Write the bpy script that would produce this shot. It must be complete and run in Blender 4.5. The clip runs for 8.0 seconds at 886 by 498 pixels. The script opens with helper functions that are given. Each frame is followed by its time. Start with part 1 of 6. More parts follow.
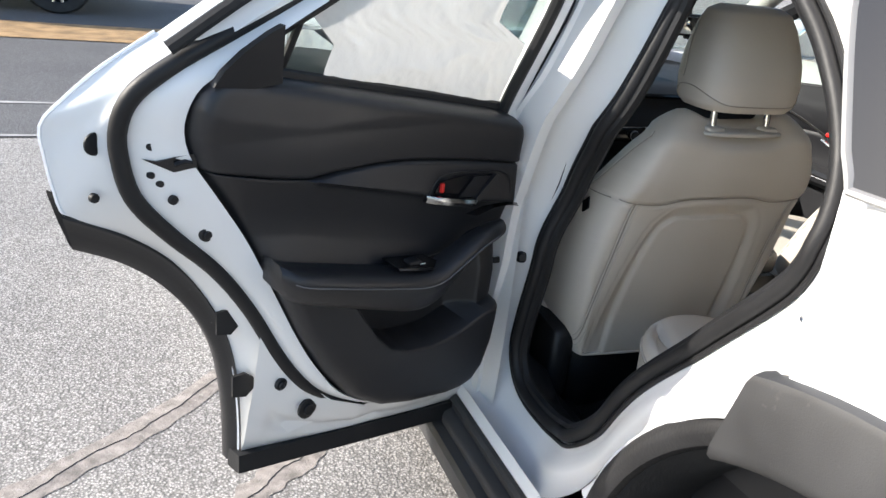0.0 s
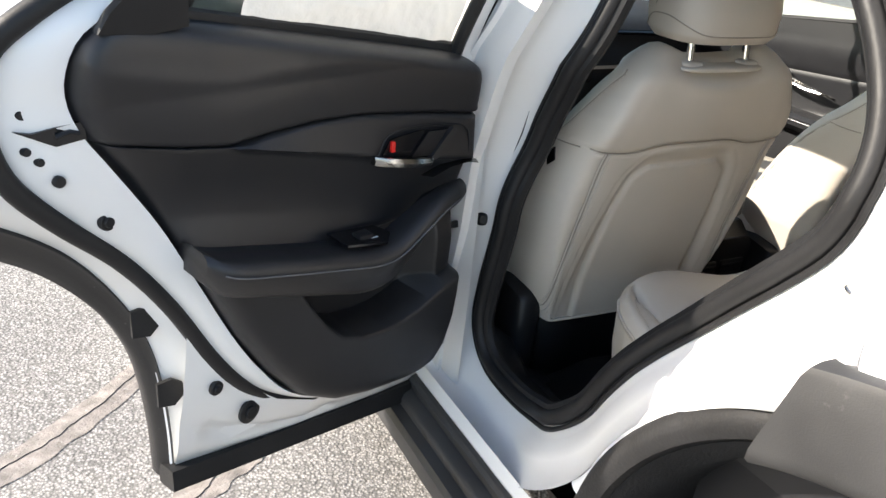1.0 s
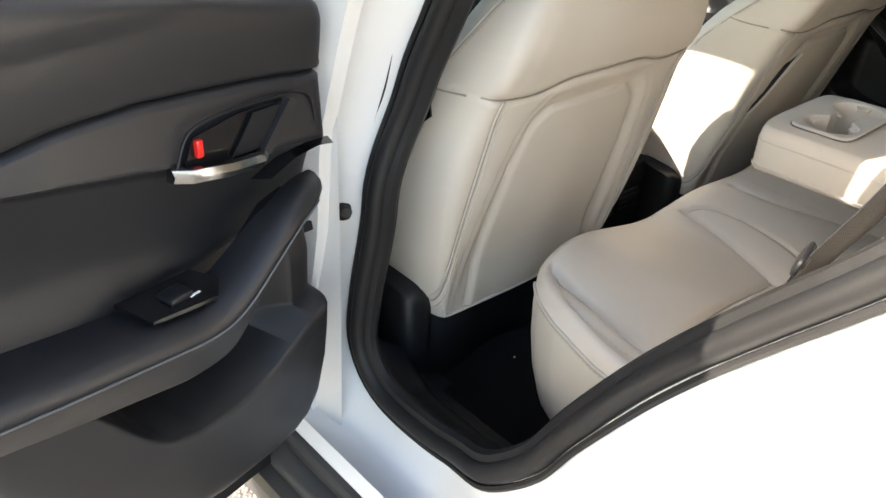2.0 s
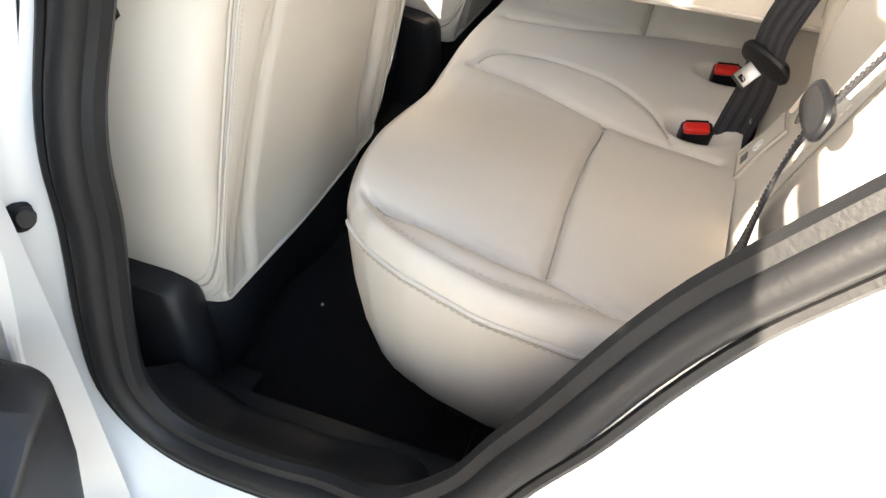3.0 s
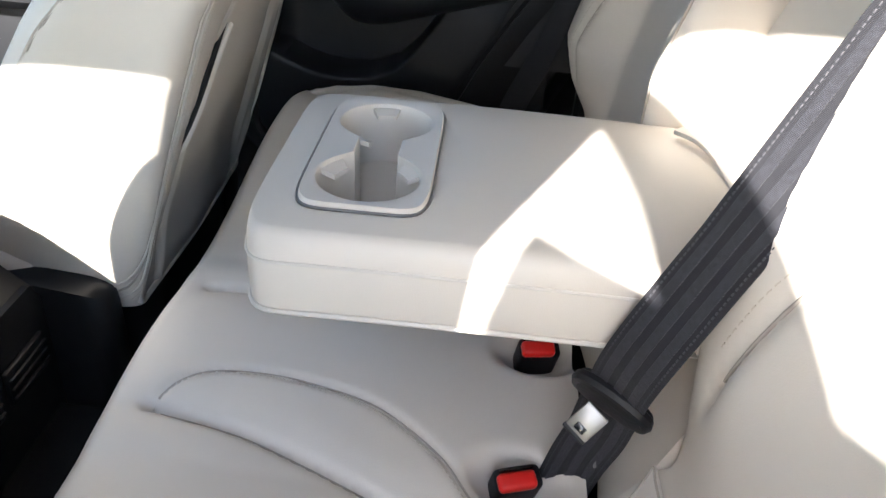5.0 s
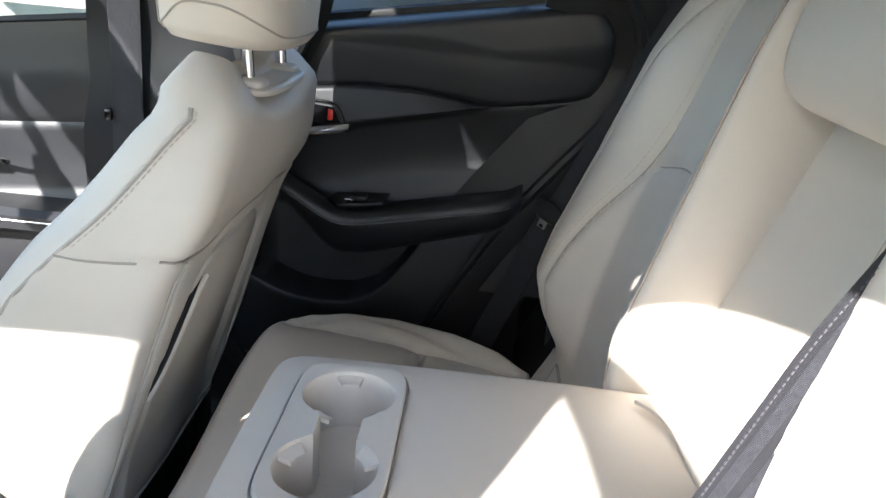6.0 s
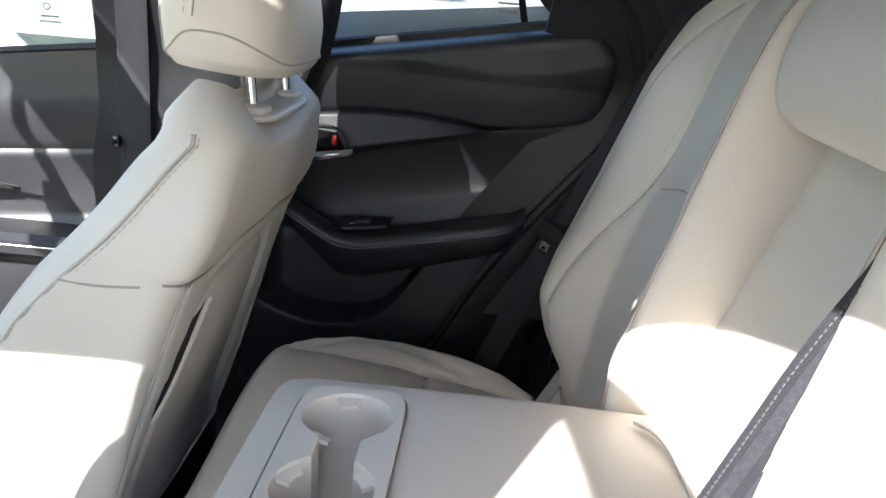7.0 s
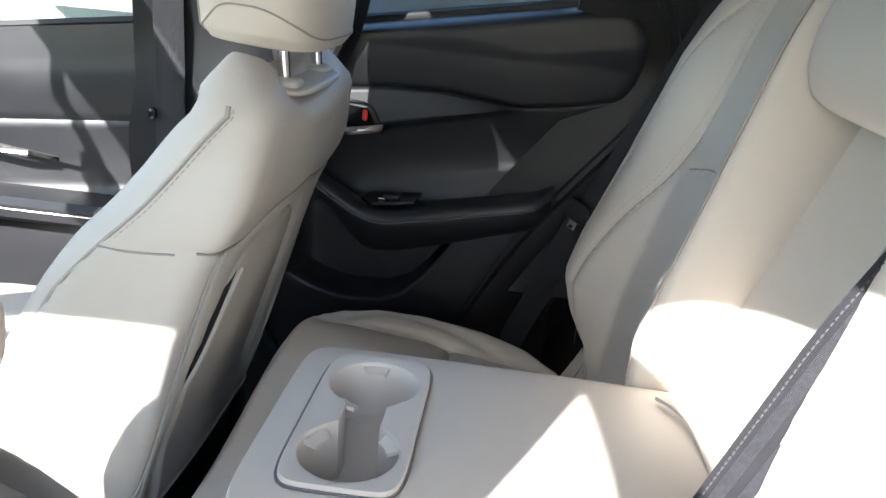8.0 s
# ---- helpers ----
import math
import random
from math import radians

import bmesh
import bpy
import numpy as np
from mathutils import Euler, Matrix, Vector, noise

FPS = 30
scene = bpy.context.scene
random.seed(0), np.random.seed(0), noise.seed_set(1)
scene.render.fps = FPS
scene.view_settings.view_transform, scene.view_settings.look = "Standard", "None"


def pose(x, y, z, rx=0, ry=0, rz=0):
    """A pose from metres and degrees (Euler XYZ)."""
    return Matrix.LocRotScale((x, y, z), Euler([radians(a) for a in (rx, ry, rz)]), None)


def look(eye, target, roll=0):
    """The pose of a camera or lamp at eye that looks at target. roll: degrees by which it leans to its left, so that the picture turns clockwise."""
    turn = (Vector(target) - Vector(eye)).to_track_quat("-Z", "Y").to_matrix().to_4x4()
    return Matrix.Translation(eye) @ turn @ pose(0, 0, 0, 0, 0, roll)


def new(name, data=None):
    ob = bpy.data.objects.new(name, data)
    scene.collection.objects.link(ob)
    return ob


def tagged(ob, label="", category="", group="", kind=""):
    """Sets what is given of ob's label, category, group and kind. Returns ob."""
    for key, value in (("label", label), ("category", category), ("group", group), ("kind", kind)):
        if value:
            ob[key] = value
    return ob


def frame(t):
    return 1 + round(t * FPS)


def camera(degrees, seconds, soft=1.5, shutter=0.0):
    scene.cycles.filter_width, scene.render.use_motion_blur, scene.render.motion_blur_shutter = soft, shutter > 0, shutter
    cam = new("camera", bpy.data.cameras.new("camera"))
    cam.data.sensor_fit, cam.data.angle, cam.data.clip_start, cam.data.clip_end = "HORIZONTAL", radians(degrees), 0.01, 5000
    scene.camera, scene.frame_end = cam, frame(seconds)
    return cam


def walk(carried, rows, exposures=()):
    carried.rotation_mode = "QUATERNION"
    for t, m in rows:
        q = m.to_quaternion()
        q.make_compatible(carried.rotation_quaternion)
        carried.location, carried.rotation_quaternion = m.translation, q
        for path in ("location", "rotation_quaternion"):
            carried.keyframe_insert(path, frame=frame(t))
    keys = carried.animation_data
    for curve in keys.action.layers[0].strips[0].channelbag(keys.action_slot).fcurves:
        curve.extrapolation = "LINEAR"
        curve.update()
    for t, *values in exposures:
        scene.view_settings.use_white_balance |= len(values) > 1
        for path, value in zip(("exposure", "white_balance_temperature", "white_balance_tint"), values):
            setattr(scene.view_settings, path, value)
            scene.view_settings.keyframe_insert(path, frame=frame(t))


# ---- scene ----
cam = camera(59.6, 8.0)
EXPOSURES = [(0.0, 1.36, 6600, 10), (1.0, 1.60, 6950, 10), (2.5, 2.88, 7600, 10), (3.0, 3.10, 7600, 10), (3.5, 3.42, 7500, 10), (4.0, 3.38, 7200, 10), (4.5, 3.15, 6500, 10), (5.2, 2.80, 6200, 10), (6.5, 2.82, 6100, 10), (8.0, 2.82, 6100, 10)]
PATH = [
    (0, (-1.463, -0.117, 1.303), (-0.717, 1.572, 0.535), 6.9),
    (0.5, (-1.451, -0.085, 1.295), (-0.678, 1.571, 0.483), 6.4),
    (1, (-1.423, 0.069, 1.253), (-0.526, 1.631, 0.383), 6.0),
    (1.2, (-1.415, 0.16, 1.244), (-0.428, 1.656, 0.356), 6.2),
    (2.3, (-1.171, 0.523, 1.15), (0.105, 1.59, 0.039), 2.8),
    (2.5, (-1.13, 0.585, 1.124), (0.208, 1.512, -0.038), 2.2),
    (3, (-1.041, 0.705, 1.059), (0.396, 1.226, -0.231), 1.6),
    (3.5, (-0.912, 0.745, 0.992), (0.506, 1.003, -0.394), 2.3),
    (4, (-0.781, 0.745, 0.978), (0.664, 0.906, -0.395), 2.6),
    (4.5, (-0.659, 0.744, 0.997), (0.873, 0.824, -0.286), 3.4),
    (5, (-0.553, 0.763, 1.038), (1.134, 0.808, -0.036), 4.9),
    (5.2, (-0.528, 0.766, 1.072), (1.208, 0.805, 0.08), 5.0),
    (6.3, (-0.519, 0.741, 1.124), (1.378, 0.817, 0.497), 4.9),
    (6.5, (-0.521, 0.738, 1.123), (1.379, 0.82, 0.506), 4.7),
    (7, (-0.526, 0.737, 1.125), (1.37, 0.83, 0.495), 4.5),
    (7.5, (-0.525, 0.736, 1.126), (1.365, 0.835, 0.481), 4.7),
    (8, (-0.538, 0.736, 1.123), (1.335, 0.893, 0.439), 5.0),
]
walk(cam, [(t, look(eye, target, roll)) for t, eye, target, roll in PATH], EXPOSURES)

# ---- light ----
SUN = Vector((1.0, -0.45, -0.63)).normalized()          # the way the sunlight travels
world = bpy.data.worlds.new("sky")
scene.world = world
world.use_nodes = True
wn = world.node_tree.nodes
sky = wn.new("ShaderNodeTexSky")
sky.sky_type, sky.sun_disc = "NISHITA", False
sky.sun_elevation = math.asin(-SUN.z)
sky.sun_rotation = math.atan2(-SUN.x, -SUN.y)
world.node_tree.links.new(sky.outputs[0], wn["Background"].inputs[0])
wn["Background"].inputs[1].default_value = 0.15
sun = new("sun", bpy.data.lights.new("sun", "SUN"))
sun.data.energy, sun.data.angle, sun.data.color = 3.8, radians(0.5), (1.0, 0.94, 0.86)
sun.matrix_world = look((0, 0, 0), SUN)


# ---- materials ----
def material(name, base, rough=0.5, metal=0.0, coat=0.0, grain=None, bump=0.0, vary=0.0, vary_size=3.0, second=None, spots=None, sheen=0.0):
    """A surface: base colour varied by two noises, with a fine relief. grain: (kind, size per metre)."""
    m = bpy.data.materials.new(name)
    m.use_nodes = True
    nt = m.node_tree
    b = nt.nodes["Principled BSDF"]
    b.inputs["Base Color"].default_value = (*base, 1)
    b.inputs["Roughness"].default_value = rough
    b.inputs["Metallic"].default_value = metal
    b.inputs["Coat Weight"].default_value = coat
    b.inputs["Coat Roughness"].default_value = 0.04
    b.inputs["Sheen Weight"].default_value = sheen
    co = nt.nodes.new("ShaderNodeTexCoord").outputs["Object"]

    def noise_tex(size, detail=3.0):
        n = nt.nodes.new("ShaderNodeTexNoise")
        n.inputs["Scale"].default_value, n.inputs["Detail"].default_value = size, detail
        nt.links.new(co, n.inputs["Vector"])
        return n.outputs["Fac"]

    def ramp(source, stops):
        r = nt.nodes.new("ShaderNodeValToRGB")
        while len(r.color_ramp.elements) < len(stops):
            r.color_ramp.elements.new(0.5)
        for e, (p, c) in zip(r.color_ramp.elements, stops):
            e.position, e.color = p, (*c, 1)
        nt.links.new(source, r.inputs["Fac"])
        return r.outputs["Color"]

    if vary:
        dark = tuple(c * (1 - vary) for c in base)
        light = tuple(min(1, c * (1 + vary)) for c in base)
        colour = ramp(noise_tex(vary_size), [(0.3, dark), (0.7, light)])
        if second:
            mix = nt.nodes.new("ShaderNodeMix")
            mix.data_type = "RGBA"
            spot = ramp(noise_tex(second[1], 5.0), [(second[2], (0, 0, 0)), (second[2] + 0.12, (1, 1, 1))])
            nt.links.new(spot, mix.inputs["Factor"])
            nt.links.new(colour, mix.inputs["A"])
            mix.inputs["B"].default_value = (*second[0], 1)
            colour = mix.outputs["Result"]
        nt.links.new(colour, b.inputs["Base Color"])
        rr = nt.nodes.new("ShaderNodeMapRange")
        nt.links.new(noise_tex(vary_size * 4), rr.inputs["Value"])
        rr.inputs["To Min"].default_value, rr.inputs["To Max"].default_value = max(0, rough - 0.08), min(1, rough + 0.08)
        nt.links.new(rr.outputs["Result"], b.inputs["Roughness"])
    if grain:
        kind, size = grain
        if kind == "cells":
            g = nt.nodes.new("ShaderNodeTexVoronoi")
            g.inputs["Scale"].default_value = size
            nt.links.new(co, g.inputs["Vector"])
            h = g.outputs["Distance"]
        elif kind == "weave":
            g = nt.nodes.new("ShaderNodeTexWave")
            g.inputs["Scale"].default_value, g.inputs["Distortion"].default_value = size, 0.6
            g.bands_direction = "DIAGONAL"
            nt.links.new(co, g.inputs["Vector"])
            h = g.outputs["Fac"]
        else:
            h = noise_tex(size, 4.0)
        bp_ = nt.nodes.new("ShaderNodeBump")
        bp_.inputs["Strength"].default_value = bump
        bp_.inputs["Distance"].default_value = 0.6 / size
        nt.links.new(h, bp_.inputs["Height"])
        nt.links.new(bp_.outputs["Normal"], b.inputs["Normal"])
    return m


def glass_material(name, tint):
    m = bpy.data.materials.new(name)
    m.use_nodes = True
    nt = m.node_tree
    nt.nodes.remove(nt.nodes["Principled BSDF"])
    clear, gloss, mix, face, power = (nt.nodes.new("ShaderNode" + k) for k in ("BsdfTransparent", "BsdfGlossy", "MixShader", "LayerWeight", "Math"))
    clear.inputs["Color"].default_value = (*tint, 1)
    gloss.inputs["Roughness"].default_value = 0.01
    power.operation = "POWER"
    power.inputs[1].default_value = 5.0
    nt.links.new(face.outputs["Facing"], power.inputs[0])
    span = nt.nodes.new("ShaderNodeMapRange")
    span.inputs["To Min"].default_value, span.inputs["To Max"].default_value = 0.05, 0.9
    nt.links.new(power.outputs[0], span.inputs["Value"])
    nt.links.new(span.outputs["Result"], mix.inputs[0])
    nt.links.new(clear.outputs[0], mix.inputs[1])
    nt.links.new(gloss.outputs[0], mix.inputs[2])
    nt.links.new(mix.outputs[0], nt.nodes["Material Output"].inputs["Surface"])
    return m


CREAM = material("cream_leather", (0.60, 0.545, 0.475), 0.5, grain=("cells", 900), bump=0.10, vary=0.04, vary_size=5)
CREAM_PLASTIC = material("cream_plastic", (0.58, 0.535, 0.475), 0.45, grain=("noise", 700), bump=0.06, vary=0.02, vary_size=8)
THREAD = material("cream_thread", (0.50, 0.44, 0.36), 0.8, grain=("noise", 1500), bump=0.3)
SEAM = material("seam_shade", (0.36, 0.32, 0.27), 0.7, grain=("noise", 900), bump=0.2)
BLACK_SOFT = material("black_soft_trim", (0.0125, 0.013, 0.0155), 0.46, grain=("cells", 1100), bump=0.22, vary=0.12, vary_size=4)
BLACK_HARD = material("black_hard_trim", (0.0095, 0.010, 0.012), 0.45, grain=("cells", 1400), bump=0.14, vary=0.12, vary_size=6)
BLACK_GLOSS = material("black_gloss", (0.008, 0.008, 0.009), 0.12)
RUBBER = material("black_rubber", (0.013, 0.013, 0.014), 0.5, grain=("noise", 260), bump=0.15, vary=0.2, vary_size=9)
CLADDING = material("black_grained_cladding", (0.038, 0.038, 0.039), 0.5, grain=("noise", 520), bump=0.16, vary=0.3, vary_size=7, second=((0.075, 0.072, 0.07), 60, 0.66))
LINER = material("wheel_liner_felt", (0.007, 0.007, 0.008), 0.9, grain=("noise", 300), bump=0.6, vary=0.4, vary_size=20, second=((0.05, 0.045, 0.04), 70, 0.74))
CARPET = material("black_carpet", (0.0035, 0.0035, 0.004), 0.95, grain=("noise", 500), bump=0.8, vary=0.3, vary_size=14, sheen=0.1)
PAINT = material("white_pearl_paint", (0.80, 0.81, 0.83), 0.28, coat=1.0, vary=0.015, vary_size=2)
EDGE_RUBBER = material("black_edge_rubber_with_grit", (0.013, 0.013, 0.014), 0.42, grain=("noise", 520), bump=0.2, vary=0.3, vary_size=9, second=((0.10, 0.097, 0.09), 150, 0.70))
PAINT_IN = material("white_door_shut_paint", (0.74, 0.735, 0.725), 0.34, coat=0.6, vary=0.03, vary_size=5)
CHROME = material("chrome", (0.85, 0.85, 0.86), 0.12, metal=1.0)
SATIN = material("satin_silver", (0.62, 0.61, 0.60), 0.32, metal=1.0)
STEEL = material("brushed_steel", (0.26, 0.25, 0.235), 0.38, metal=1.0, grain=("noise", 600), bump=0.05)
DULL_CHROME = material("dull_chrome", (0.34, 0.335, 0.33), 0.25, metal=1.0)
RED = material("red_plastic", (0.62, 0.015, 0.012), 0.35, vary=0.05, vary_size=30)
WEB_BAND = material("seat_belt_band", (0.024, 0.024, 0.031), 0.66, grain=("weave", 420), bump=0.6, vary=0.3, vary_size=300, sheen=0.06)
WEB_EDGE = material("seat_belt_edge_thread", (0.052, 0.050, 0.058), 0.7, grain=("noise", 1500), bump=0.3)
WEB = material("seat_belt_webbing", (0.012, 0.012, 0.016), 0.72, grain=("weave", 420), bump=0.5, vary=0.15, vary_size=40, sheen=0.04)
WHITE_MARK = material("white_print", (0.8, 0.8, 0.78), 0.6)
GREY_MARK = material("grey_print", (0.12, 0.12, 0.12), 0.6)
def paper_material(name, tone):
    """Thin paper that lets daylight through."""
    m = material(name, (tone, tone, tone * 0.985), 0.9, grain=("noise", 60), bump=0.25, vary=0.04, vary_size=14)
    nt = m.node_tree
    through_, mix = nt.nodes.new("ShaderNodeBsdfTranslucent"), nt.nodes.new("ShaderNodeMixShader")
    through_.inputs["Color"].default_value = (tone, tone, tone * 0.985, 1)
    mix.inputs[0].default_value = 0.25
    nt.links.new(nt.nodes["Principled BSDF"].outputs[0], mix.inputs[1])
    nt.links.new(through_.outputs[0], mix.inputs[2])
    nt.links.new(mix.outputs[0], nt.nodes["Material Output"].inputs["Surface"])
    return m


PAPER = paper_material("white_paper", 0.66)
PRINT = paper_material("faint_print", 0.68)
HEADLINER = material("grey_headliner", (0.55, 0.53, 0.50), 0.95, grain=("noise", 600), bump=0.4, vary=0.04, vary_size=10)
TYRE = material("tyre_rubber", (0.018, 0.018, 0.018), 0.8, grain=("noise", 120), bump=0.4, vary=0.3, vary_size=15)
DASH = material("dark_blue_grey_dash", (0.012, 0.0135, 0.017), 0.62, grain=("cells", 900), bump=0.2, vary=0.1, vary_size=4)
MIRROR = material("mirror_glass", (0.9, 0.9, 0.9), 0.02, metal=1.0)
TINTED = glass_material("sunroof_tint", (0.42, 0.43, 0.43))
GLASS = glass_material("car_glass", (0.86, 0.90, 0.88))
# darker copy of the side glass; its tint only dims light on the paper
DIMMING_GLASS = glass_material("side_glass_dimming_paper", (0.56, 0.61, 0.61))
DARK_GLASS = glass_material("tinted_glass", (0.84, 0.88, 0.88))
GREY_PAINT = material("dark_grey_car_paint", (0.02, 0.021, 0.024), 0.3, coat=1.0, vary=0.05)
GREY_TRIM = material("grey_satin_trim", (0.25, 0.245, 0.24), 0.4, vary=0.05, vary_size=9)


def ground_material(name, tone, patch, stone, crack=True):
    """Worn asphalt: pale stones in a darker binder, with large patches of wear."""
    m = bpy.data.materials.new(name)
    m.use_nodes = True
    nt = m.node_tree
    b = nt.nodes["Principled BSDF"]
    co = nt.nodes.new("ShaderNodeTexCoord").outputs["Object"]
    cells = nt.nodes.new("ShaderNodeTexVoronoi")
    cells.inputs["Scale"].default_value = stone
    nt.links.new(co, cells.inputs["Vector"])
    grey = nt.nodes.new("ShaderNodeValToRGB")
    grey.color_ramp.elements[0].position, grey.color_ramp.elements[0].color = 0.1, (*[c * 1.12 for c in tone], 1)
    grey.color_ramp.elements[1].position, grey.color_ramp.elements[1].color = 0.62, (*[c * 0.42 for c in tone], 1)
    nt.links.new(cells.outputs["Distance"], grey.inputs["Fac"])
    per = nt.nodes.new("ShaderNodeMix")
    per.data_type, per.blend_type = "RGBA", "MULTIPLY"
    per.inputs["Factor"].default_value = 0.45
    nt.links.new(grey.outputs["Color"], per.inputs["A"])
    sep = nt.nodes.new("ShaderNodeSeparateColor")
    nt.links.new(cells.outputs["Color"], sep.inputs[0])
    comb = nt.nodes.new("ShaderNodeCombineColor")
    for k in range(3):
        nt.links.new(sep.outputs[0], comb.inputs[k])
    nt.links.new(comb.outputs[0], per.inputs["B"])
    large = nt.nodes.new("ShaderNodeTexNoise")
    large.inputs["Scale"].default_value, large.inputs["Detail"].default_value = 1.3, 6
    nt.links.new(co, large.inputs["Vector"])
    lr = nt.nodes.new("ShaderNodeValToRGB")
    lr.color_ramp.elements[0].position, lr.color_ramp.elements[0].color = 0.35, (*patch, 1)
    lr.color_ramp.elements[1].position, lr.color_ramp.elements[1].color = 0.65, (1, 1, 1, 1)
    nt.links.new(large.outputs["Fac"], lr.inputs["Fac"])
    mul = nt.nodes.new("ShaderNodeMix")
    mul.data_type, mul.blend_type = "RGBA", "MULTIPLY"
    mul.inputs["Factor"].default_value = 1.0
    nt.links.new(per.outputs["Result"], mul.inputs["A"])
    nt.links.new(lr.outputs["Color"], mul.inputs["B"])
    nt.links.new(mul.outputs["Result"], b.inputs["Base Color"])
    b.inputs["Roughness"].default_value = 0.9
    bp_ = nt.nodes.new("ShaderNodeBump")
    bp_.invert = True
    bp_.inputs["Strength"].default_value, bp_.inputs["Distance"].default_value = 0.7, 0.5 / stone
    nt.links.new(cells.outputs["Distance"], bp_.inputs["Height"])
    nt.links.new(bp_.outputs["Normal"], b.inputs["Normal"])
    return m


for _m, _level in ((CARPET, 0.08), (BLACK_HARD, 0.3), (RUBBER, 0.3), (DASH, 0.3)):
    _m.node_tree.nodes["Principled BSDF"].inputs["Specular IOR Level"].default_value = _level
ASPHALT = ground_material("worn_pale_asphalt", (0.56, 0.535, 0.50), (0.74, 0.74, 0.76), 150)
ROAD = ground_material("grey_road_asphalt", (0.20, 0.20, 0.205), (0.8, 0.8, 0.82), 120)
TAR = material("tar_crack_filler", (0.235, 0.21, 0.19), 0.9, grain=("noise", 160), bump=0.9, vary=0.35, vary_size=30, second=((0.34, 0.32, 0.30), 110, 0.62))
DRY_GRASS = material("dry_grass_ground", (0.30, 0.19, 0.09), 0.95, grain=("noise", 40), bump=1.0, vary=0.35, vary_size=6)
REED = material("dry_reed", (0.42, 0.27, 0.16), 0.9, grain=("noise", 60), bump=0.5, vary=0.3, vary_size=1.5)
CONCRETE = material("pale_concrete", (0.42, 0.43, 0.43), 0.85, grain=("noise", 30), bump=0.3, vary=0.1, vary_size=3)
LIP = material("dark_rubber_lip", (0.014, 0.014, 0.015), 0.55, grain=("noise", 200), bump=0.3, vary=0.3, vary_size=12)
LINE_PAINT = material("worn_white_line", (0.30, 0.295, 0.285), 0.8, grain=("noise", 90), bump=0.3, vary=0.2, vary_size=12)


# ---- building helpers ----
def thing(name, label, category, at=(0, 0, 0), group="", kind=""):
    ob = new(name)
    ob.matrix_world = Matrix.Translation(at)
    return tagged(ob, label, category, group, kind)


def mesh_of(name, bm, mat, smooth=True, angle=40):
    me = bpy.data.meshes.new(name)
    bmesh.ops.recalc_face_normals(bm, faces=bm.faces)
    for f in bm.faces:
        f.smooth = smooth
    if smooth:
        for e in bm.edges:
            if len(e.link_faces) == 2 and e.calc_face_angle(0) > radians(angle):
                e.smooth = False
    bm.to_mesh(me)
    bm.free()
    me.materials.append(mat)
    return me


def part(name, bm, mat, parent=None, label="", smooth=True, angle=40, kind=""):
    ob = new(name, mesh_of(name, bm, mat, smooth, angle))
    if parent:
        ob.parent = parent
        if parent.type == "EMPTY":
            ob.matrix_parent_inverse = Matrix.Translation(parent.matrix_world.translation).inverted()
    return tagged(ob, label, kind=kind)


def spline(pts, n, closed=False):
    """n points of a Catmull-Rom curve through pts, evenly spread."""
    p = np.array(pts, float)
    q = np.vstack([p[-1], p, p[0], p[1]]) if closed else np.vstack([2 * p[0] - p[1], p, 2 * p[-1] - p[-2]])
    out = []
    for i in range(1, len(q) - 2):
        a, b, c, d = q[i - 1], q[i], q[i + 1], q[i + 2]
        for f in np.linspace(0, 1, 24, endpoint=False):
            out.append(0.5 * (2 * b + (c - a) * f + (2 * a - 5 * b + 4 * c - d) * f**2 + (3 * b - a - 3 * c + d) * f**3))
    out.append(p[0] if closed else p[-1])
    out = np.array(out)
    s = np.r_[0, np.cumsum(np.linalg.norm(np.diff(out, axis=0), axis=1))]
    at = np.linspace(0, s[-1], n, endpoint=not closed)
    return np.stack([np.interp(at, s, out[:, k]) for k in range(out.shape[1])], 1)


def loft(rings, closed=True, caps=(True, True), bm=None):
    """Faces between rings of equally many points."""
    bm = bm or bmesh.new()
    rows = [[bm.verts.new(tuple(map(float, p))) for p in ring] for ring in rings]
    n = len(rows[0])
    for a, b in zip(rows, rows[1:]):
        for i in range(n if closed else n - 1):
            j = (i + 1) % n
            bm.faces.new((a[i], a[j], b[j], b[i]))
    if closed:
        if caps[0]:
            bm.faces.new(rows[0][::-1])
        if caps[1]:
            bm.faces.new(rows[-1])
    return bm


def grid(fn, nu, nv, bm=None):
    """A sheet of points fn(u, v), u and v from 0 to 1."""
    return loft([[fn(i / nu, j / nv) for j in range(nv + 1)] for i in range(nu + 1)], closed=False, bm=bm)


def solid_sheet(fn, nu, nv, thick):
    """A sheet with thickness towards the vector thick(u, v) or a fixed one."""
    give = thick if callable(thick) else (lambda u, v: thick)
    bm = bmesh.new()
    front = [[bm.verts.new(tuple(map(float, fn(i / nu, j / nv)))) for j in range(nv + 1)] for i in range(nu + 1)]
    back = [[bm.verts.new(tuple(np.array(front[i][j].co) + np.array(give(i / nu, j / nv)))) for j in range(nv + 1)] for i in range(nu + 1)]
    for i in range(nu):
        for j in range(nv):
            bm.faces.new((front[i][j], front[i + 1][j], front[i + 1][j + 1], front[i][j + 1]))
            bm.faces.new((back[i][j], back[i][j + 1], back[i + 1][j + 1], back[i + 1][j]))
    for i in range(nu):
        bm.faces.new((front[i][0], back[i][0], back[i + 1][0], front[i + 1][0]))
        bm.faces.new((front[i][nv], front[i + 1][nv], back[i + 1][nv], back[i][nv]))
    for j in range(nv):
        bm.faces.new((front[0][j], front[0][j + 1], back[0][j + 1], back[0][j]))
        bm.faces.new((front[nu][j], back[nu][j], back[nu][j + 1], front[nu][j + 1]))
    return bm


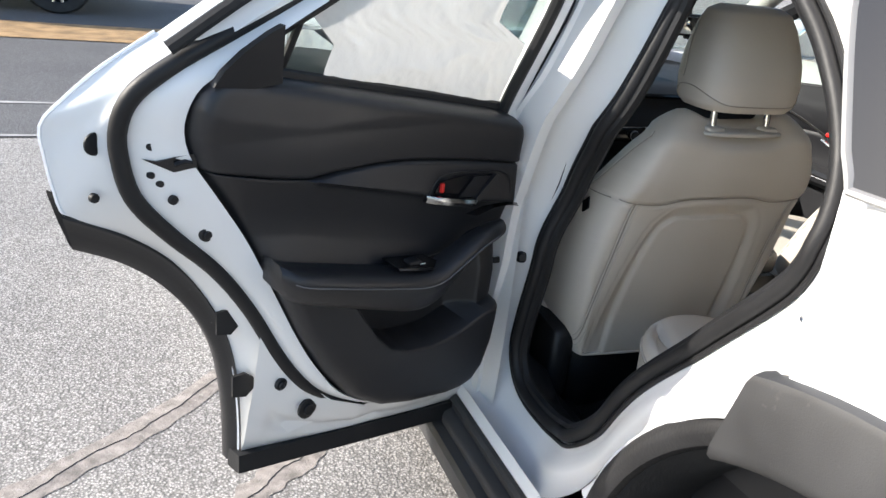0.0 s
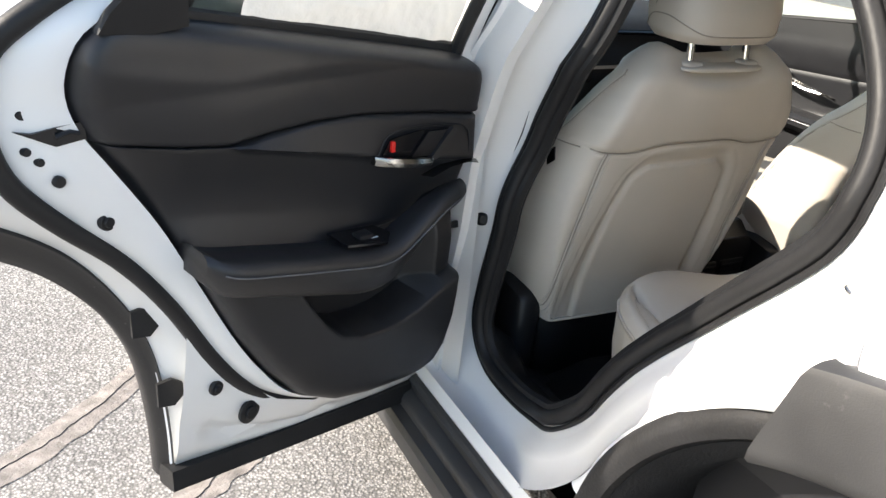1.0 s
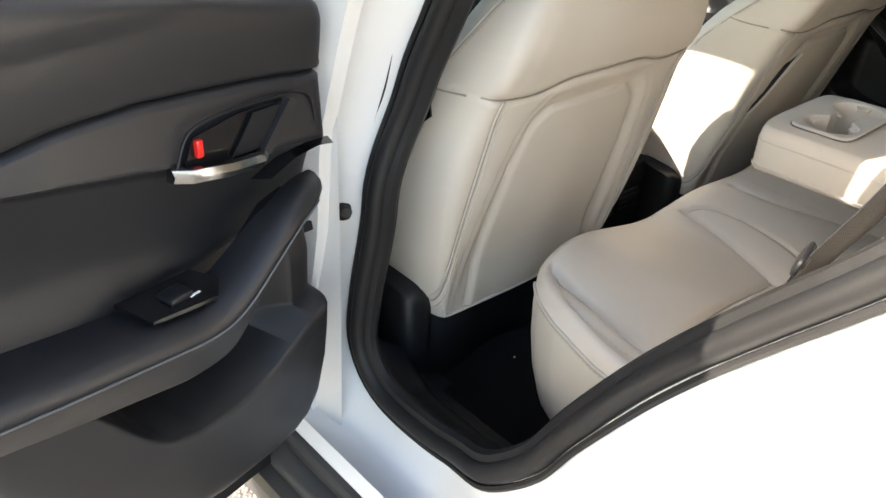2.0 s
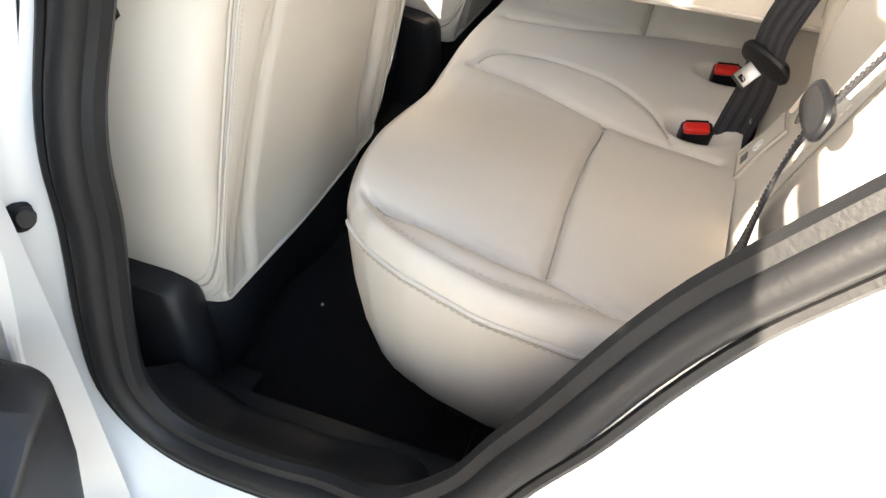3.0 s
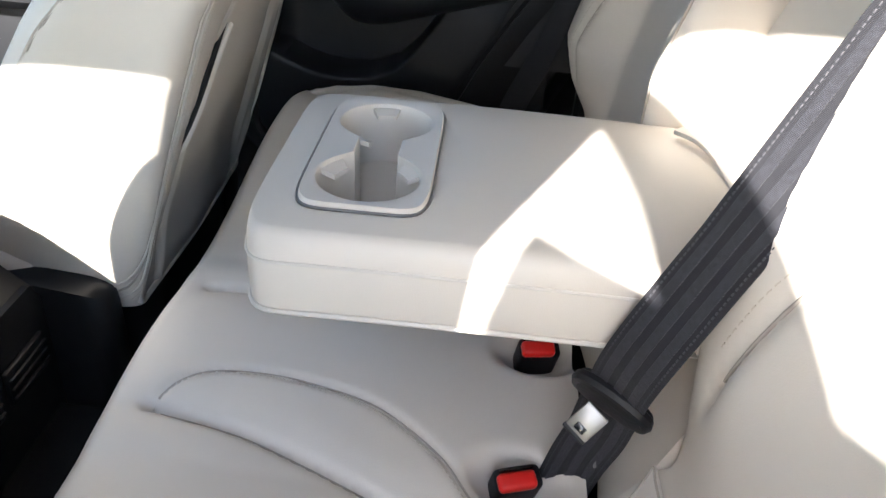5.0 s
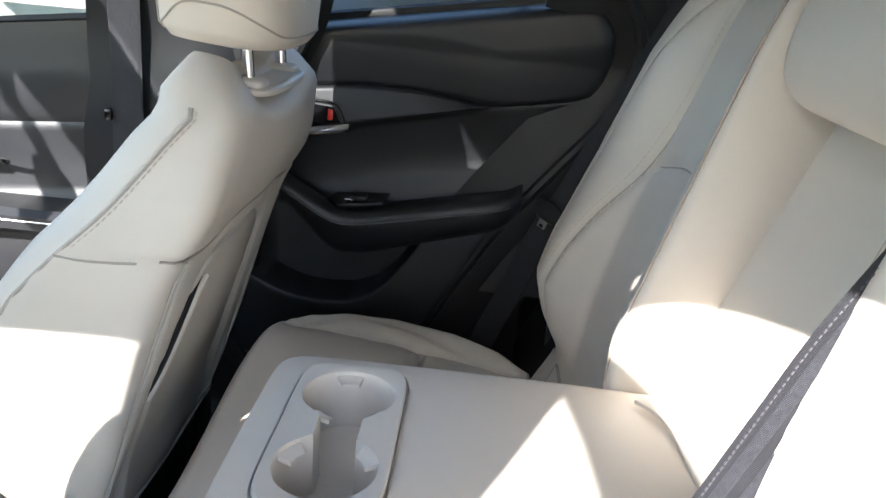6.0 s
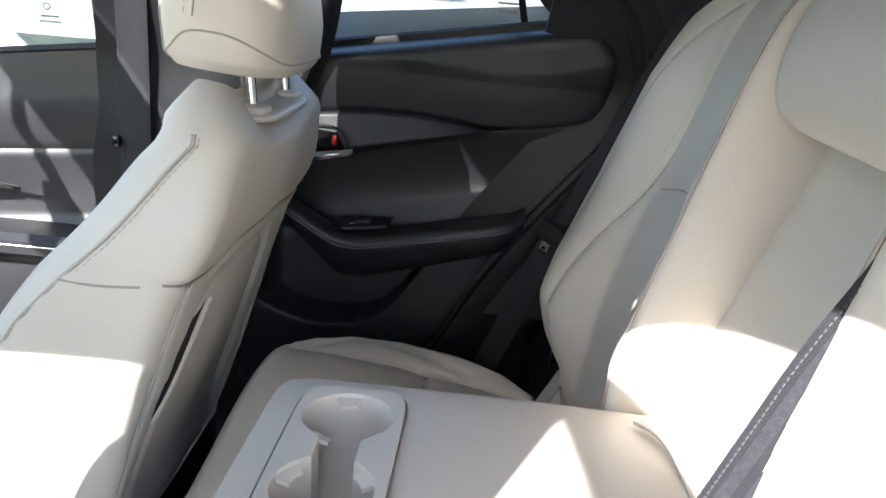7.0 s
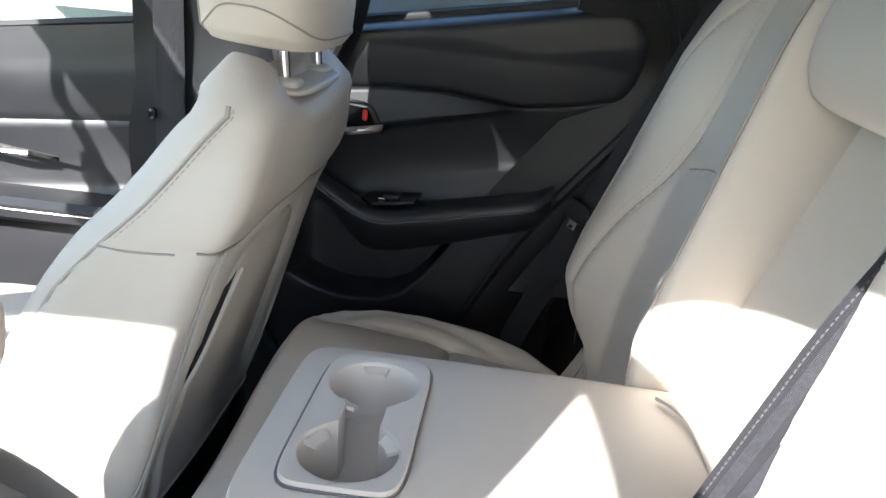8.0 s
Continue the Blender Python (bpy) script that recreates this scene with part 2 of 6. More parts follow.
def tube(pts, r, n=8, closed=False, bm=None, flat=1.0, up=(0, 0, 1)):
    """A round (or flattened) bar along pts; r a number or one per point."""
    p = np.array(pts, float)
    k = len(p)
    rs = np.full(k, r) if np.isscalar(r) else np.array(r)
    rings, side = [], None
    for i in range(k):
        a, b = p[(i - 1) % k if closed else max(i - 1, 0)], p[(i + 1) % k if closed else min(i + 1, k - 1)]
        d = (b - a) / (np.linalg.norm(b - a) + 1e-9)
        ref = np.array(up, float) if side is None else np.cross(side, d)
        s = np.cross(d, ref)
        if np.linalg.norm(s) < 1e-3:
            s = np.cross(d, (1, 0.1, 0))
        side = s / np.linalg.norm(s)
        w = np.cross(side, d)
        rings.append([p[i] + rs[i] * (math.cos(t) * side + flat * math.sin(t) * w) for t in np.linspace(0, 2 * math.pi, n, endpoint=False)])
    if closed:
        rings.append(rings[0])
    bm = loft(rings, caps=(not closed, not closed), bm=bm)
    if closed:
        bmesh.ops.remove_doubles(bm, verts=bm.verts, dist=1e-6)
    return bm


def strip(pts, width, thick, normal, bm=None):
    """A flat band along pts: width across, thick towards normal (one vector or one per point)."""
    p = np.array(pts, float)
    rings = []
    for i in range(len(p)):
        d = p[min(i + 1, len(p) - 1)] - p[max(i - 1, 0)]
        d /= np.linalg.norm(d) + 1e-9
        nv = np.array(normal[i] if np.ndim(normal) == 2 else normal, float)
        s = np.cross(d, nv)
        s /= np.linalg.norm(s)
        w = np.cross(s, d)
        a, b = s * width / 2, w * thick / 2
        rings.append([p[i] - a - b * 0.6, p[i] - a * 0.94 - b, p[i] + a * 0.94 - b, p[i] + a - b * 0.6, p[i] + a + b * 0.6, p[i] + a * 0.94 + b, p[i] - a * 0.94 + b, p[i] - a + b * 0.6])
    return loft(rings, bm=bm)


def box(size, at=(0, 0, 0), bevel=0.004, seg=2, bm=None, turn=None):
    own = bmesh.new()
    bmesh.ops.create_cube(own, size=1)
    bmesh.ops.scale(own, vec=size, verts=own.verts)
    if bevel:
        bmesh.ops.bevel(own, geom=own.edges[:], offset=min(bevel, min(size) * 0.45), segments=seg, affect="EDGES", profile=0.5)
    if turn:
        bmesh.ops.rotate(own, cent=(0, 0, 0), matrix=turn, verts=own.verts)
    bmesh.ops.translate(own, vec=at, verts=own.verts)
    if bm is None:
        return own
    own.verts.index_update()
    made = [bm.verts.new(v.co) for v in own.verts]
    for f in own.faces:
        bm.faces.new([made[v.index] for v in f.verts])
    own.free()
    return bm


def disc(at, normal, r, depth, n=20, bm=None, rim=0.25):
    """A round button with a soft rim, standing along normal."""
    q = Vector(normal).to_track_quat("Z", "Y").to_matrix()
    rings = [[Vector(at) + q @ Vector((rr * math.cos(t), rr * math.sin(t), h)) for t in np.linspace(0, 2 * math.pi, n, endpoint=False)]
             for rr, h in ((r, 0), (r, depth * (1 - rim)), (r * (1 - rim * 0.5), depth), (r * 0.3, depth * 0.97))]
    return loft(rings, bm=bm)


def slab(outline, lift, bm=None):
    """A plate: an outline of 3D points, thickened by the vector lift."""
    bm = bm or bmesh.new()
    a = [bm.verts.new(tuple(map(float, p))) for p in outline]
    b = [bm.verts.new(tuple(np.array(p, float) + np.array(lift, float))) for p in outline]
    n = len(a)
    bm.faces.new(a[::-1])
    bm.faces.new(b)
    for i in range(n):
        bm.faces.new((a[i], a[(i + 1) % n], b[(i + 1) % n], b[i]))
    return bm


def dist_to(line, x, y):
    """The distance of (x, y) from a polyline, in the plane."""
    a, b = line[:-1], line[1:]
    d = b - a
    f = np.clip(((x - a[:, 0]) * d[:, 0] + (y - a[:, 1]) * d[:, 1]) / ((d**2).sum(1) + 1e-12), 0, 1)
    return float(np.sqrt(((a + d * f[:, None] - (x, y)) ** 2).sum(1).min()))


def stitches(pts, normal, parent, mat, step=0.0075, name="stitching"):
    """Short raised stitches along a curve, as one piece."""
    p = np.array(pts, float)
    s = np.r_[0, np.cumsum(np.linalg.norm(np.diff(p, axis=0), axis=1))]
    n = max(2, int(s[-1] / step))
    bm = bmesh.new()
    for k in range(n):
        a, b = ((k + f) / n * s[-1] for f in (0.12, 0.72))
        q = [np.array([np.interp(v, s, p[:, j]) for j in range(3)]) for v in (a, b)]
        nv = np.array(normal(q[0]) if callable(normal) else normal, float)
        d = (q[1] - q[0]) / np.linalg.norm(q[1] - q[0])
        w = np.cross(d, nv)
        w /= np.linalg.norm(w)
        h = 0.0007
        loft([[q[0] + w * h, q[0] + nv * h, q[0] - w * h], [(q[0] + q[1]) / 2 + w * h + nv * 0.0004, (q[0] + q[1]) / 2 + nv * h * 1.6, (q[0] + q[1]) / 2 - w * h + nv * 0.0004], [q[1] + w * h, q[1] + nv * h, q[1] - w * h]], bm=bm)
    return part(name, bm, mat, parent, kind="stuff")


# ---- ground and distance ----
def ground_height(x, y):
    """The lot is level round the car and climbs gently beyond its far side."""
    f = min(max((x - 2.2) / 22.0, 0), 1)
    return 1.9 * f * f * (3 - 2 * f)


def build_ground():
    xs = np.unique(np.r_[np.linspace(-600, -40, 8), np.linspace(-40, 60, 51), np.linspace(60, 600, 8)])
    ys = np.unique(np.r_[np.linspace(-600, -40, 8), np.linspace(-40, 40, 11), np.linspace(40, 600, 8)])
    bm = loft([[(x, y, ground_height(x, y)) for y in ys] for x in xs], closed=False)
    tagged(part("ground", bm, ASPHALT), "worn pale grey asphalt of a parking lot", "ground", kind="structure")
    # the road band beyond the lot in front, the strip of dry grass and the kerbside lane behind it
    for name, y0, y1, lift, mat, label in (("road_near", 4.45, 7.55, 0.004, ROAD, "grey worn asphalt lane with hairline cracks"),
                                            ("grass_strip", 7.55, 8.45, 0.012, DRY_GRASS, "strip of dry brown grass and leaves"),
                                            ("road_far", 8.45, 24.0, 0.004, ROAD, "dark asphalt lane in shade")):
        bm = loft([[(x, y, lift) for y in np.linspace(y0, y1, 4)] for x in np.linspace(-30, 2.0, 30)], closed=False)
        tagged(part(name, bm, mat), label, "road", kind="structure")
    for name, y0, y1 in (("road_line", 5.20, 5.25), ("road_line", 4.46, 4.50)):
        bm = loft([[(x, y, 0.008) for y in (y0 + 0.01 * math.sin(x * 3), y1 + 0.01 * math.sin(x * 2 + 1))] for x in np.linspace(-20, 2, 60)], closed=False)
        tagged(part(name, bm, LINE_PAINT), "faded white painted line across the asphalt", "road marking", kind="structure")
    # two bands of crack filler with ragged edges and an open crack within
    for a, b in (((-1.86, 1.36), (-1.05, 2.06)), ((-1.28, 1.30), (-0.86, 1.72))):
        a, b = np.array(a), np.array(b)
        d = (b - a) / np.linalg.norm(b - a)
        nrm = np.array((-d[1], d[0]))
        rows = []
        for f in np.linspace(0, 1, 60):
            c = a + (b - a) * f + nrm * 0.012 * math.sin(f * 9)
            w1, w2 = (0.043 + 0.018 * noise.noise(Vector((f * 14, k, a[0]))) for k in (0, 5))
            rows.append([(*(c + nrm * w1), 0.0022), (*(c + nrm * 0.012), 0.0045), (*(c - nrm * 0.012), 0.0045), (*(c - nrm * w2), 0.0022)])
        tagged(part("crack_filler", loft(rows, closed=False), TAR), "brown tar band sealing a crack in asphalt", "crack filler", kind="structure")
        line = [(*(a + (b - a) * f + nrm * (0.012 * math.sin(f * 9) + 0.018 * noise.noise(Vector((f * 7, 1, 0))) + 0.006 * noise.noise(Vector((f * 40, 1, 0))))), 0.0052) for f in np.linspace(0, 1, 90)]
        tagged(part("crack", strip(line, 0.0024, 0.0016, (0, 0, 1)), BLACK_HARD), "thin open crack in the tar band", "crack", kind="structure")


build_ground()


def build_reeds():
    """A bank of tall dry reeds behind the lot."""
    rng = random.Random(4)
    bm = bmesh.new()
    for k in range(5200):
        x, y = 27 + rng.random() * 5, -34 + 76 * rng.random()
        z = ground_height(x, y)
        h, w = 2.0 + rng.random() * 1.6, 0.03 + 0.05 * rng.random()
        lean, turn = rng.gauss(0, 0.18), rng.random() * 3.1
        dx, dy = math.cos(turn) * w, math.sin(turn) * w
        v = [bm.verts.new(p) for p in ((x - dx, y - dy, z), (x + dx, y + dy, z), (x + dx * 0.7 + lean * 0.5, y + dy * 0.7 + lean, z + h * 0.6), (x + lean, y + lean * 2, z + h), (x - dx * 0.7 + lean * 0.5, y - dy * 0.7 + lean, z + h * 0.6))]
        bm.faces.new(v)
    tagged(part("reeds", bm, REED, smooth=False), "bank of tall dry tan reeds behind the lot", "reeds", kind="stuff")
    bm = loft([[(27 + 5.5 * f, y, ground_height(28, y) + 3.0 * f + 0.3 * noise.noise(Vector((y * 0.7, f, 0)))) for f in (0, 0.3, 0.7, 1)] for y in np.linspace(-40, 45, 120)], closed=False)
    tagged(part("reed_bank", bm, REED), "dense brown mass of dry reeds on a bank", "bank", kind="structure")


build_reeds()


def build_trailer():
    t = thing("concrete_box", "pale grey concrete box on the lot near the reeds", "concrete block", (14.0, 2.35, ground_height(14, 2)))
    z = ground_height(14.0, 2.35)
    part("block", box((1.6, 1.05, 0.62), (14.0, 2.35, z + 0.31), 0.03), CONCRETE, t)
    part("lid", box((1.7, 1.12, 0.08), (14.0, 2.35, z + 0.66), 0.02), GREY_TRIM, t)
    for k in range(4):
        part("foot", box((0.14, 0.10, 0.12), (13.35, 1.90 - 0.12 * k, z + 0.06), 0.01), BLACK_HARD, t)


build_trailer()


# ---- wheels ----
def build_wheel(parent, at, side):
    """A road wheel: tyre, rim, spokes. side: -1 faces to -x."""
    x, y, z = at
    rr = [(0.195, -0.10), (0.26, -0.108), (0.315, -0.112), (0.338, -0.095), (0.344, -0.05), (0.346, 0), (0.344, 0.05), (0.338, 0.095), (0.315, 0.112), (0.26, 0.108), (0.195, 0.10)]
    prof = spline(rr, 30)
    rings = [[(x + w, y + r * math.cos(t), z + r * math.sin(t)) for r, w in prof] for t in np.linspace(0, 2 * math.pi, 56)]
    wheel = part("wheel", loft([[(x + side * w, y + r * math.cos(t), z + r * math.sin(t)) for r, w in ((0.05, 0.02), (0.09, 0.07), (0.07, 0.085), (0.02, 0.085))] for t in np.linspace(0, 2 * math.pi, 24)], closed=False), SATIN, parent)
    part("tyre", loft(rings, closed=False), TYRE, wheel)
    part("rim", loft([[(x + side * w, y + r * math.cos(t), z + r * math.sin(t)) for r, w in ((0.20, -0.10), (0.20, 0.095), (0.225, 0.105), (0.228, 0.098))] for t in np.linspace(0, 2 * math.pi, 48)], closed=False), SATIN, wheel)
    for k in range(5):
        a = k * 2 * math.pi / 5
        for off in (-0.14, 0.14):
            p = [(x + side * 0.075, y + 0.06 * math.cos(a + off), z + 0.06 * math.sin(a + off)), (x + side * 0.092, y + 0.21 * math.cos(a + off * 1.4), z + 0.21 * math.sin(a + off * 1.4))]
            part("spoke", tube(p, [0.019, 0.014], 6, up=(1, 0, 0)), SATIN, wheel)
    for k in range(30):                                   # tread blocks
        a = k * 2 * math.pi / 30
        part("tread_block", box((0.17, 0.026, 0.012), (0, 0, 0), 0.003, 1, turn=None), TYRE, wheel).matrix_local = Matrix.Translation((x, y, z)) @ Matrix.Rotation(a, 4, "X") @ Matrix.Translation((0, 0, 0.346))
    return wheel


# ---- the open side of the car ----
car = thing("car_body", "white pearl crossover body with black lower cladding", "car", (0, 0, 0))
WHEEL_Y, WHEEL_Z = 0.18, 0.345
# the rear door opening, as seen square from the side: y and z of the seal line
OPENING = spline([(0.985, 1.23), (0.996, 1.14), (1.014, 1.05), (1.048, 0.97), (1.085, 0.89), (1.110, 0.80), (1.118, 0.69), (1.143, 0.56), (1.146, 0.472), (1.092, 0.417), (0.975, 0.414), (0.900, 0.444),
                  (0.845, 0.484), (0.793, 0.545), (0.757, 0.615), (0.710, 0.695), (0.672, 0.750), (0.612, 0.828), (0.553, 0.902), (0.521, 0.950), (0.507, 1.0), (0.512, 1.05), (0.534, 1.10), (0.575, 1.155), (0.636, 1.215), (0.690, 1.256), (0.76, 1.300), (0.84, 1.335), (0.915, 1.332), (0.965, 1.295)], 150, closed=True)
CENTRE = np.array((0.80, 0.85))


def tumble(z):
    """How far the side leans in above the belt line."""
    return 0.30 * max(z - 1.00, 0)


def ease(f):
    f = min(1, max(0, f))
    return f * f * (3 - 2 * f)


def opening_ring(out, x, mirror=1):
    """A ring round the opening: moved outwards in its plane, at depth x from the middle of the car."""
    d = np.roll(OPENING, -1, 0) - np.roll(OPENING, 1, 0)
    nrm = np.stack([-d[:, 1], d[:, 0]], 1) / np.linalg.norm(d, axis=1)[:, None]
    nrm *= np.sign((nrm * (OPENING - CENTRE)).sum(1))[:, None]
    ring = []
    for (y, z), n in zip(OPENING, nrm):
        p = np.array((y, z)) + n * out
        away = math.hypot(p[0] - WHEEL_Y, p[1] - WHEEL_Z)
        if away < 0.535:                                   # the wheel arch cuts in
            p = np.array((WHEEL_Y, WHEEL_Z)) + (p - (WHEEL_Y, WHEEL_Z)) * 0.535 / away
        inset = 0.03 * ease(1.15 - out / 0.08) * ease((p[0] - 0.90) / 0.10) * ease((p[1] - 0.72) / 0.15)
        belly = 0.030 * ease((0.96 - p[0]) / 0.12) * ease((0.78 - p[1]) / 0.14) if mirror > 0 else 0.0
        ring.append((mirror * (-x + tumble(p[1]) + inset - belly * ease(1.3 - out / 0.09)), p[0], p[1]))
    return ring


def build_side():
    # inner flange, the shut face and its step, out to the painted skin
    prof = [(-0.002, 0.690), (0.004, 0.702), (0.018, 0.704), (0.034, 0.712), (0.048, 0.732), (0.062, 0.742), (0.080, 0.756), (0.094, 0.780), (0.100, 0.795)]
    part("side_frame", loft([opening_ring(o, x) for o, x in prof], caps=(False, False)), PAINT_IN, car, "white painted door opening with a stepped shut face")
    seal = opening_ring(0.0, 0.704)
    bulb = part("door_seal", tube(seal, 0.0135, 10, closed=True), RUBBER, car, "black rubber seal round the rear door opening")
    part("seal_lip", tube(opening_ring(-0.011, 0.692), 0.012, 8, closed=True), RUBBER, bulb)
    part("seal_trim", tube(opening_ring(0.018, 0.708), 0.0045, 6, closed=True), RUBBER, bulb)

    def far_ring(behind, before, x):
        rear, fore = np.array(opening_ring(behind, x, -1)), np.array(opening_ring(before, x, -1))
        return [p + (q - p) * ease((q[1] - 0.72) / 0.16) for p, q in zip(rear, fore)]

    # the far side keeps only its seal, closing the gap behind the shut door
    far = part("far_door_seal", loft([far_ring(a, b, x) for a, b, x in ((-0.100, -0.034, 0.690), (-0.060, -0.028, 0.682), (-0.020, -0.014, 0.672), (0.010, 0.010, 0.667), (0.030, 0.030, 0.674), (0.085, 0.085, 0.688))], caps=(False, False)), RUBBER, car, "black rubber seal behind the shut rear door")
    part("seal_lip", tube(opening_ring(-0.014, 0.670, -1), 0.010, 8, closed=True), RUBBER, far)


build_side()


def skin_x(y, z):
    """The outer skin's distance from the middle of the car."""
    r = math.hypot(y - WHEEL_Y, z - WHEEL_Z)
    flare = 0.008 * math.exp(-((r - 0.60) / 0.12) ** 2)
    crease = 0.010 * math.exp(-((z - 0.93) / 0.05) ** 2)
    return 0.842 + flare + crease - 0.34 * max(z - 1.0, 0) - 0.16 * max(0.62 - z, 0) - 0.05 * max(-y, 0) ** 1.5


def build_quarter(s):
    """The rear quarter: skin behind the door opening, over the arch, with its cladding, quarter glass and lamp end."""
    def skin(u, v):
        # v round the wheel from the sill backwards, u outwards from the arch
        t = SWEEP[0] + (SWEEP[1] - SWEEP[0]) * v
        reach = outline_reach(t)
        r = 0.534 + (reach - 0.534) * u
        y, z = WHEEL_Y + r * math.cos(t), WHEEL_Z + r * math.sin(t)
        near = min(1.0, dist_to(EDGE_IN, y, z) / 0.07)
        low = min(1.0, (r - 0.534) / 0.05)
        join = 0.795 - tumble(z)
        x = join + (skin_x(y, z) - join) * (near * (2 - near)) * (0.35 + 0.65 * low * (2 - low))
        return (-s * x, y, z)
    part("quarter_panel", grid(skin, 36, 110), PAINT, car, "white painted rear quarter panel over the wheel arch")
    # arch return into the wheel housing, and the housing
    arch = np.linspace(-0.10 * math.pi, 1.02 * math.pi, 60)
    def ring(r, x):
        return [(-s * x, WHEEL_Y + r * math.cos(t), WHEEL_Z + r * math.sin(t)) for t in arch]
    part("arch_edge", loft([ring(0.537, 0.797), ring(0.528, 0.806), ring(0.515, 0.808), ring(0.500, 0.800), ring(0.492, 0.780), ring(0.490, 0.74)], closed=False), LIP, car, "grey rubber lip along the wheel arch edge")
    part("wheel_liner", loft([ring(0.495, 0.79), ring(0.47, 0.76), ring(0.465, 0.70), ring(0.455, 0.56), ring(0.40, 0.53), ring(0.02, 0.53)], closed=False), LINER, car, "black felt wheel housing liner with dust")
    # cladding of the arch, beginning with a square cut at the door
    cut = math.atan2(0.898 - WHEEL_Z, 0.393 - WHEEL_Y)
    arc = np.linspace(cut, 1.0 * math.pi, 40)
    rows = []
    for r, x in ((0.497, 0.800), (0.496, 0.858), (0.503, 0.866), (0.515, 0.869), (0.595, 0.873), (0.604, 0.870), (0.608, 0.860), (0.606, 0.835)):
        rows.append([(-s * x, WHEEL_Y + (r) * math.cos(t - 0.15 * (0.6 - r) / 0.1), WHEEL_Z + (r) * math.sin(t - 0.15 * (0.6 - r) / 0.1)) for t in arc])
    bm = loft(rows, closed=False)
    bm.verts.ensure_lookup_table()
    n = len(arc)
    bm.faces.new([bm.verts[i * n] for i in range(len(rows))])
    part("arch_cladding", bm, CLADDING, car, "grey-black wheel arch cladding with a square cut end")


def edge_lines():
    ring = opening_ring(0.100, 0.795)
    pts = [(p[1], p[2]) for p in ring]
    # from the arch near the sill up the sloping rear edge to the roof
    start = min(range(len(pts)), key=lambda i: abs(pts[i][0] - 0.695) + abs(pts[i][1] - 0.47))
    end = max(range(len(pts)), key=lambda i: pts[i][1])
    step = 1 if (end - start) % len(pts) < len(pts) / 2 else -1
    line, i = [], start
    while i != end:
        line.append(pts[i])
        i = (i + step) % len(pts)
    return np.array(line)


EDGE_IN = spline(edge_lines(), 91)
TAIL = np.array([(0.44, 1.36), (0.30, 1.365), (0.0, 1.345), (-0.25, 1.33), (-0.45, 1.20), (-0.62, 1.02), (-0.70, 0.90), (-0.72, 0.60), (-0.66, 0.36), (-0.55, 0.30)])
HULL = np.vstack([EDGE_IN[:int(len(EDGE_IN) * 0.80)], TAIL])
SWEEP = (math.atan2(EDGE_IN[0][1] - WHEEL_Z, EDGE_IN[0][0] - WHEEL_Y) + 0.01, math.pi * 1.02)


def outline_reach(t):
    """How far the quarter panel reaches from the wheel's centre at the angle t."""
    d = np.array((math.cos(t), math.sin(t)))
    best = None
    for a, b in zip(HULL, HULL[1:]):
        a, b = a - (WHEEL_Y, WHEEL_Z), b - (WHEEL_Y, WHEEL_Z)
        e = b - a
        den = d[0] * e[1] - d[1] * e[0]
        if abs(den) < 1e-9:
            continue
        k = (a[0] * e[1] - a[1] * e[0]) / den
        f = (a[0] * d[1] - a[1] * d[0]) / den
        if k > 0.3 and -1e-6 <= f <= 1 + 1e-6 and (best is None or k < best):
            best = k
    return max(best or 0.60, 0.540)


for s in (1, -1):
    build_quarter(s)


def build_quarter_glass(s):
    rim = [(0.515, 1.29), (0.440, 1.165), (0.405, 1.120), (0.375, 1.110), (0.05, 1.135), (-0.12, 1.19), (-0.05, 1.27), (0.20, 1.325), (0.50, 1.335)]
    pts = [(-s * (skin_x(y, z) + 0.004), y, z) for y, z in spline(rim, 60, closed=True)]
    trim = part("quarter_window_trim", tube(pts, 0.009, 8, closed=True, flat=0.6), GREY_TRIM, car, "grey satin trim round the quarter window")
    part("quarter_glass", slab(pts, (-s * 0.004, 0, 0)), BLACK_GLOSS, trim, "dark quarter glass")


for s in (1, -1):
    build_quarter_glass(s)


def build_sill(s):
    """The painted sill and its stepped black cladding along the body."""
    def run(prof, y0, y1, n=14):
        return loft([[(-s * x, y, z) for x, z in prof] for y in np.linspace(y0, y1, n)], closed=False)
    part("sill_panel", run([(0.795, 0.372), (0.806, 0.352), (0.800, 0.338)], 0.60, 2.2), PAINT_IN, car, "white painted sill edge")
    part("sill_cladding", run([(0.790, 0.345), (0.812, 0.343), (0.818, 0.336), (0.818, 0.322), (0.838, 0.318), (0.844, 0.311), (0.845, 0.298), (0.866, 0.294), (0.874, 0.284), (0.872, 0.245), (0.850, 0.205), (0.76, 0.195)], 0.60, 2.12), CLADDING, car, "stepped black plastic sill cladding, dusty lower edge")
    part("underbody", box((0.06, 3.9, 0.16), (-s * 0.60, 1.15, 0.27), 0.01), BLACK_HARD, car)


for s in (1, -1):
    build_sill(s)


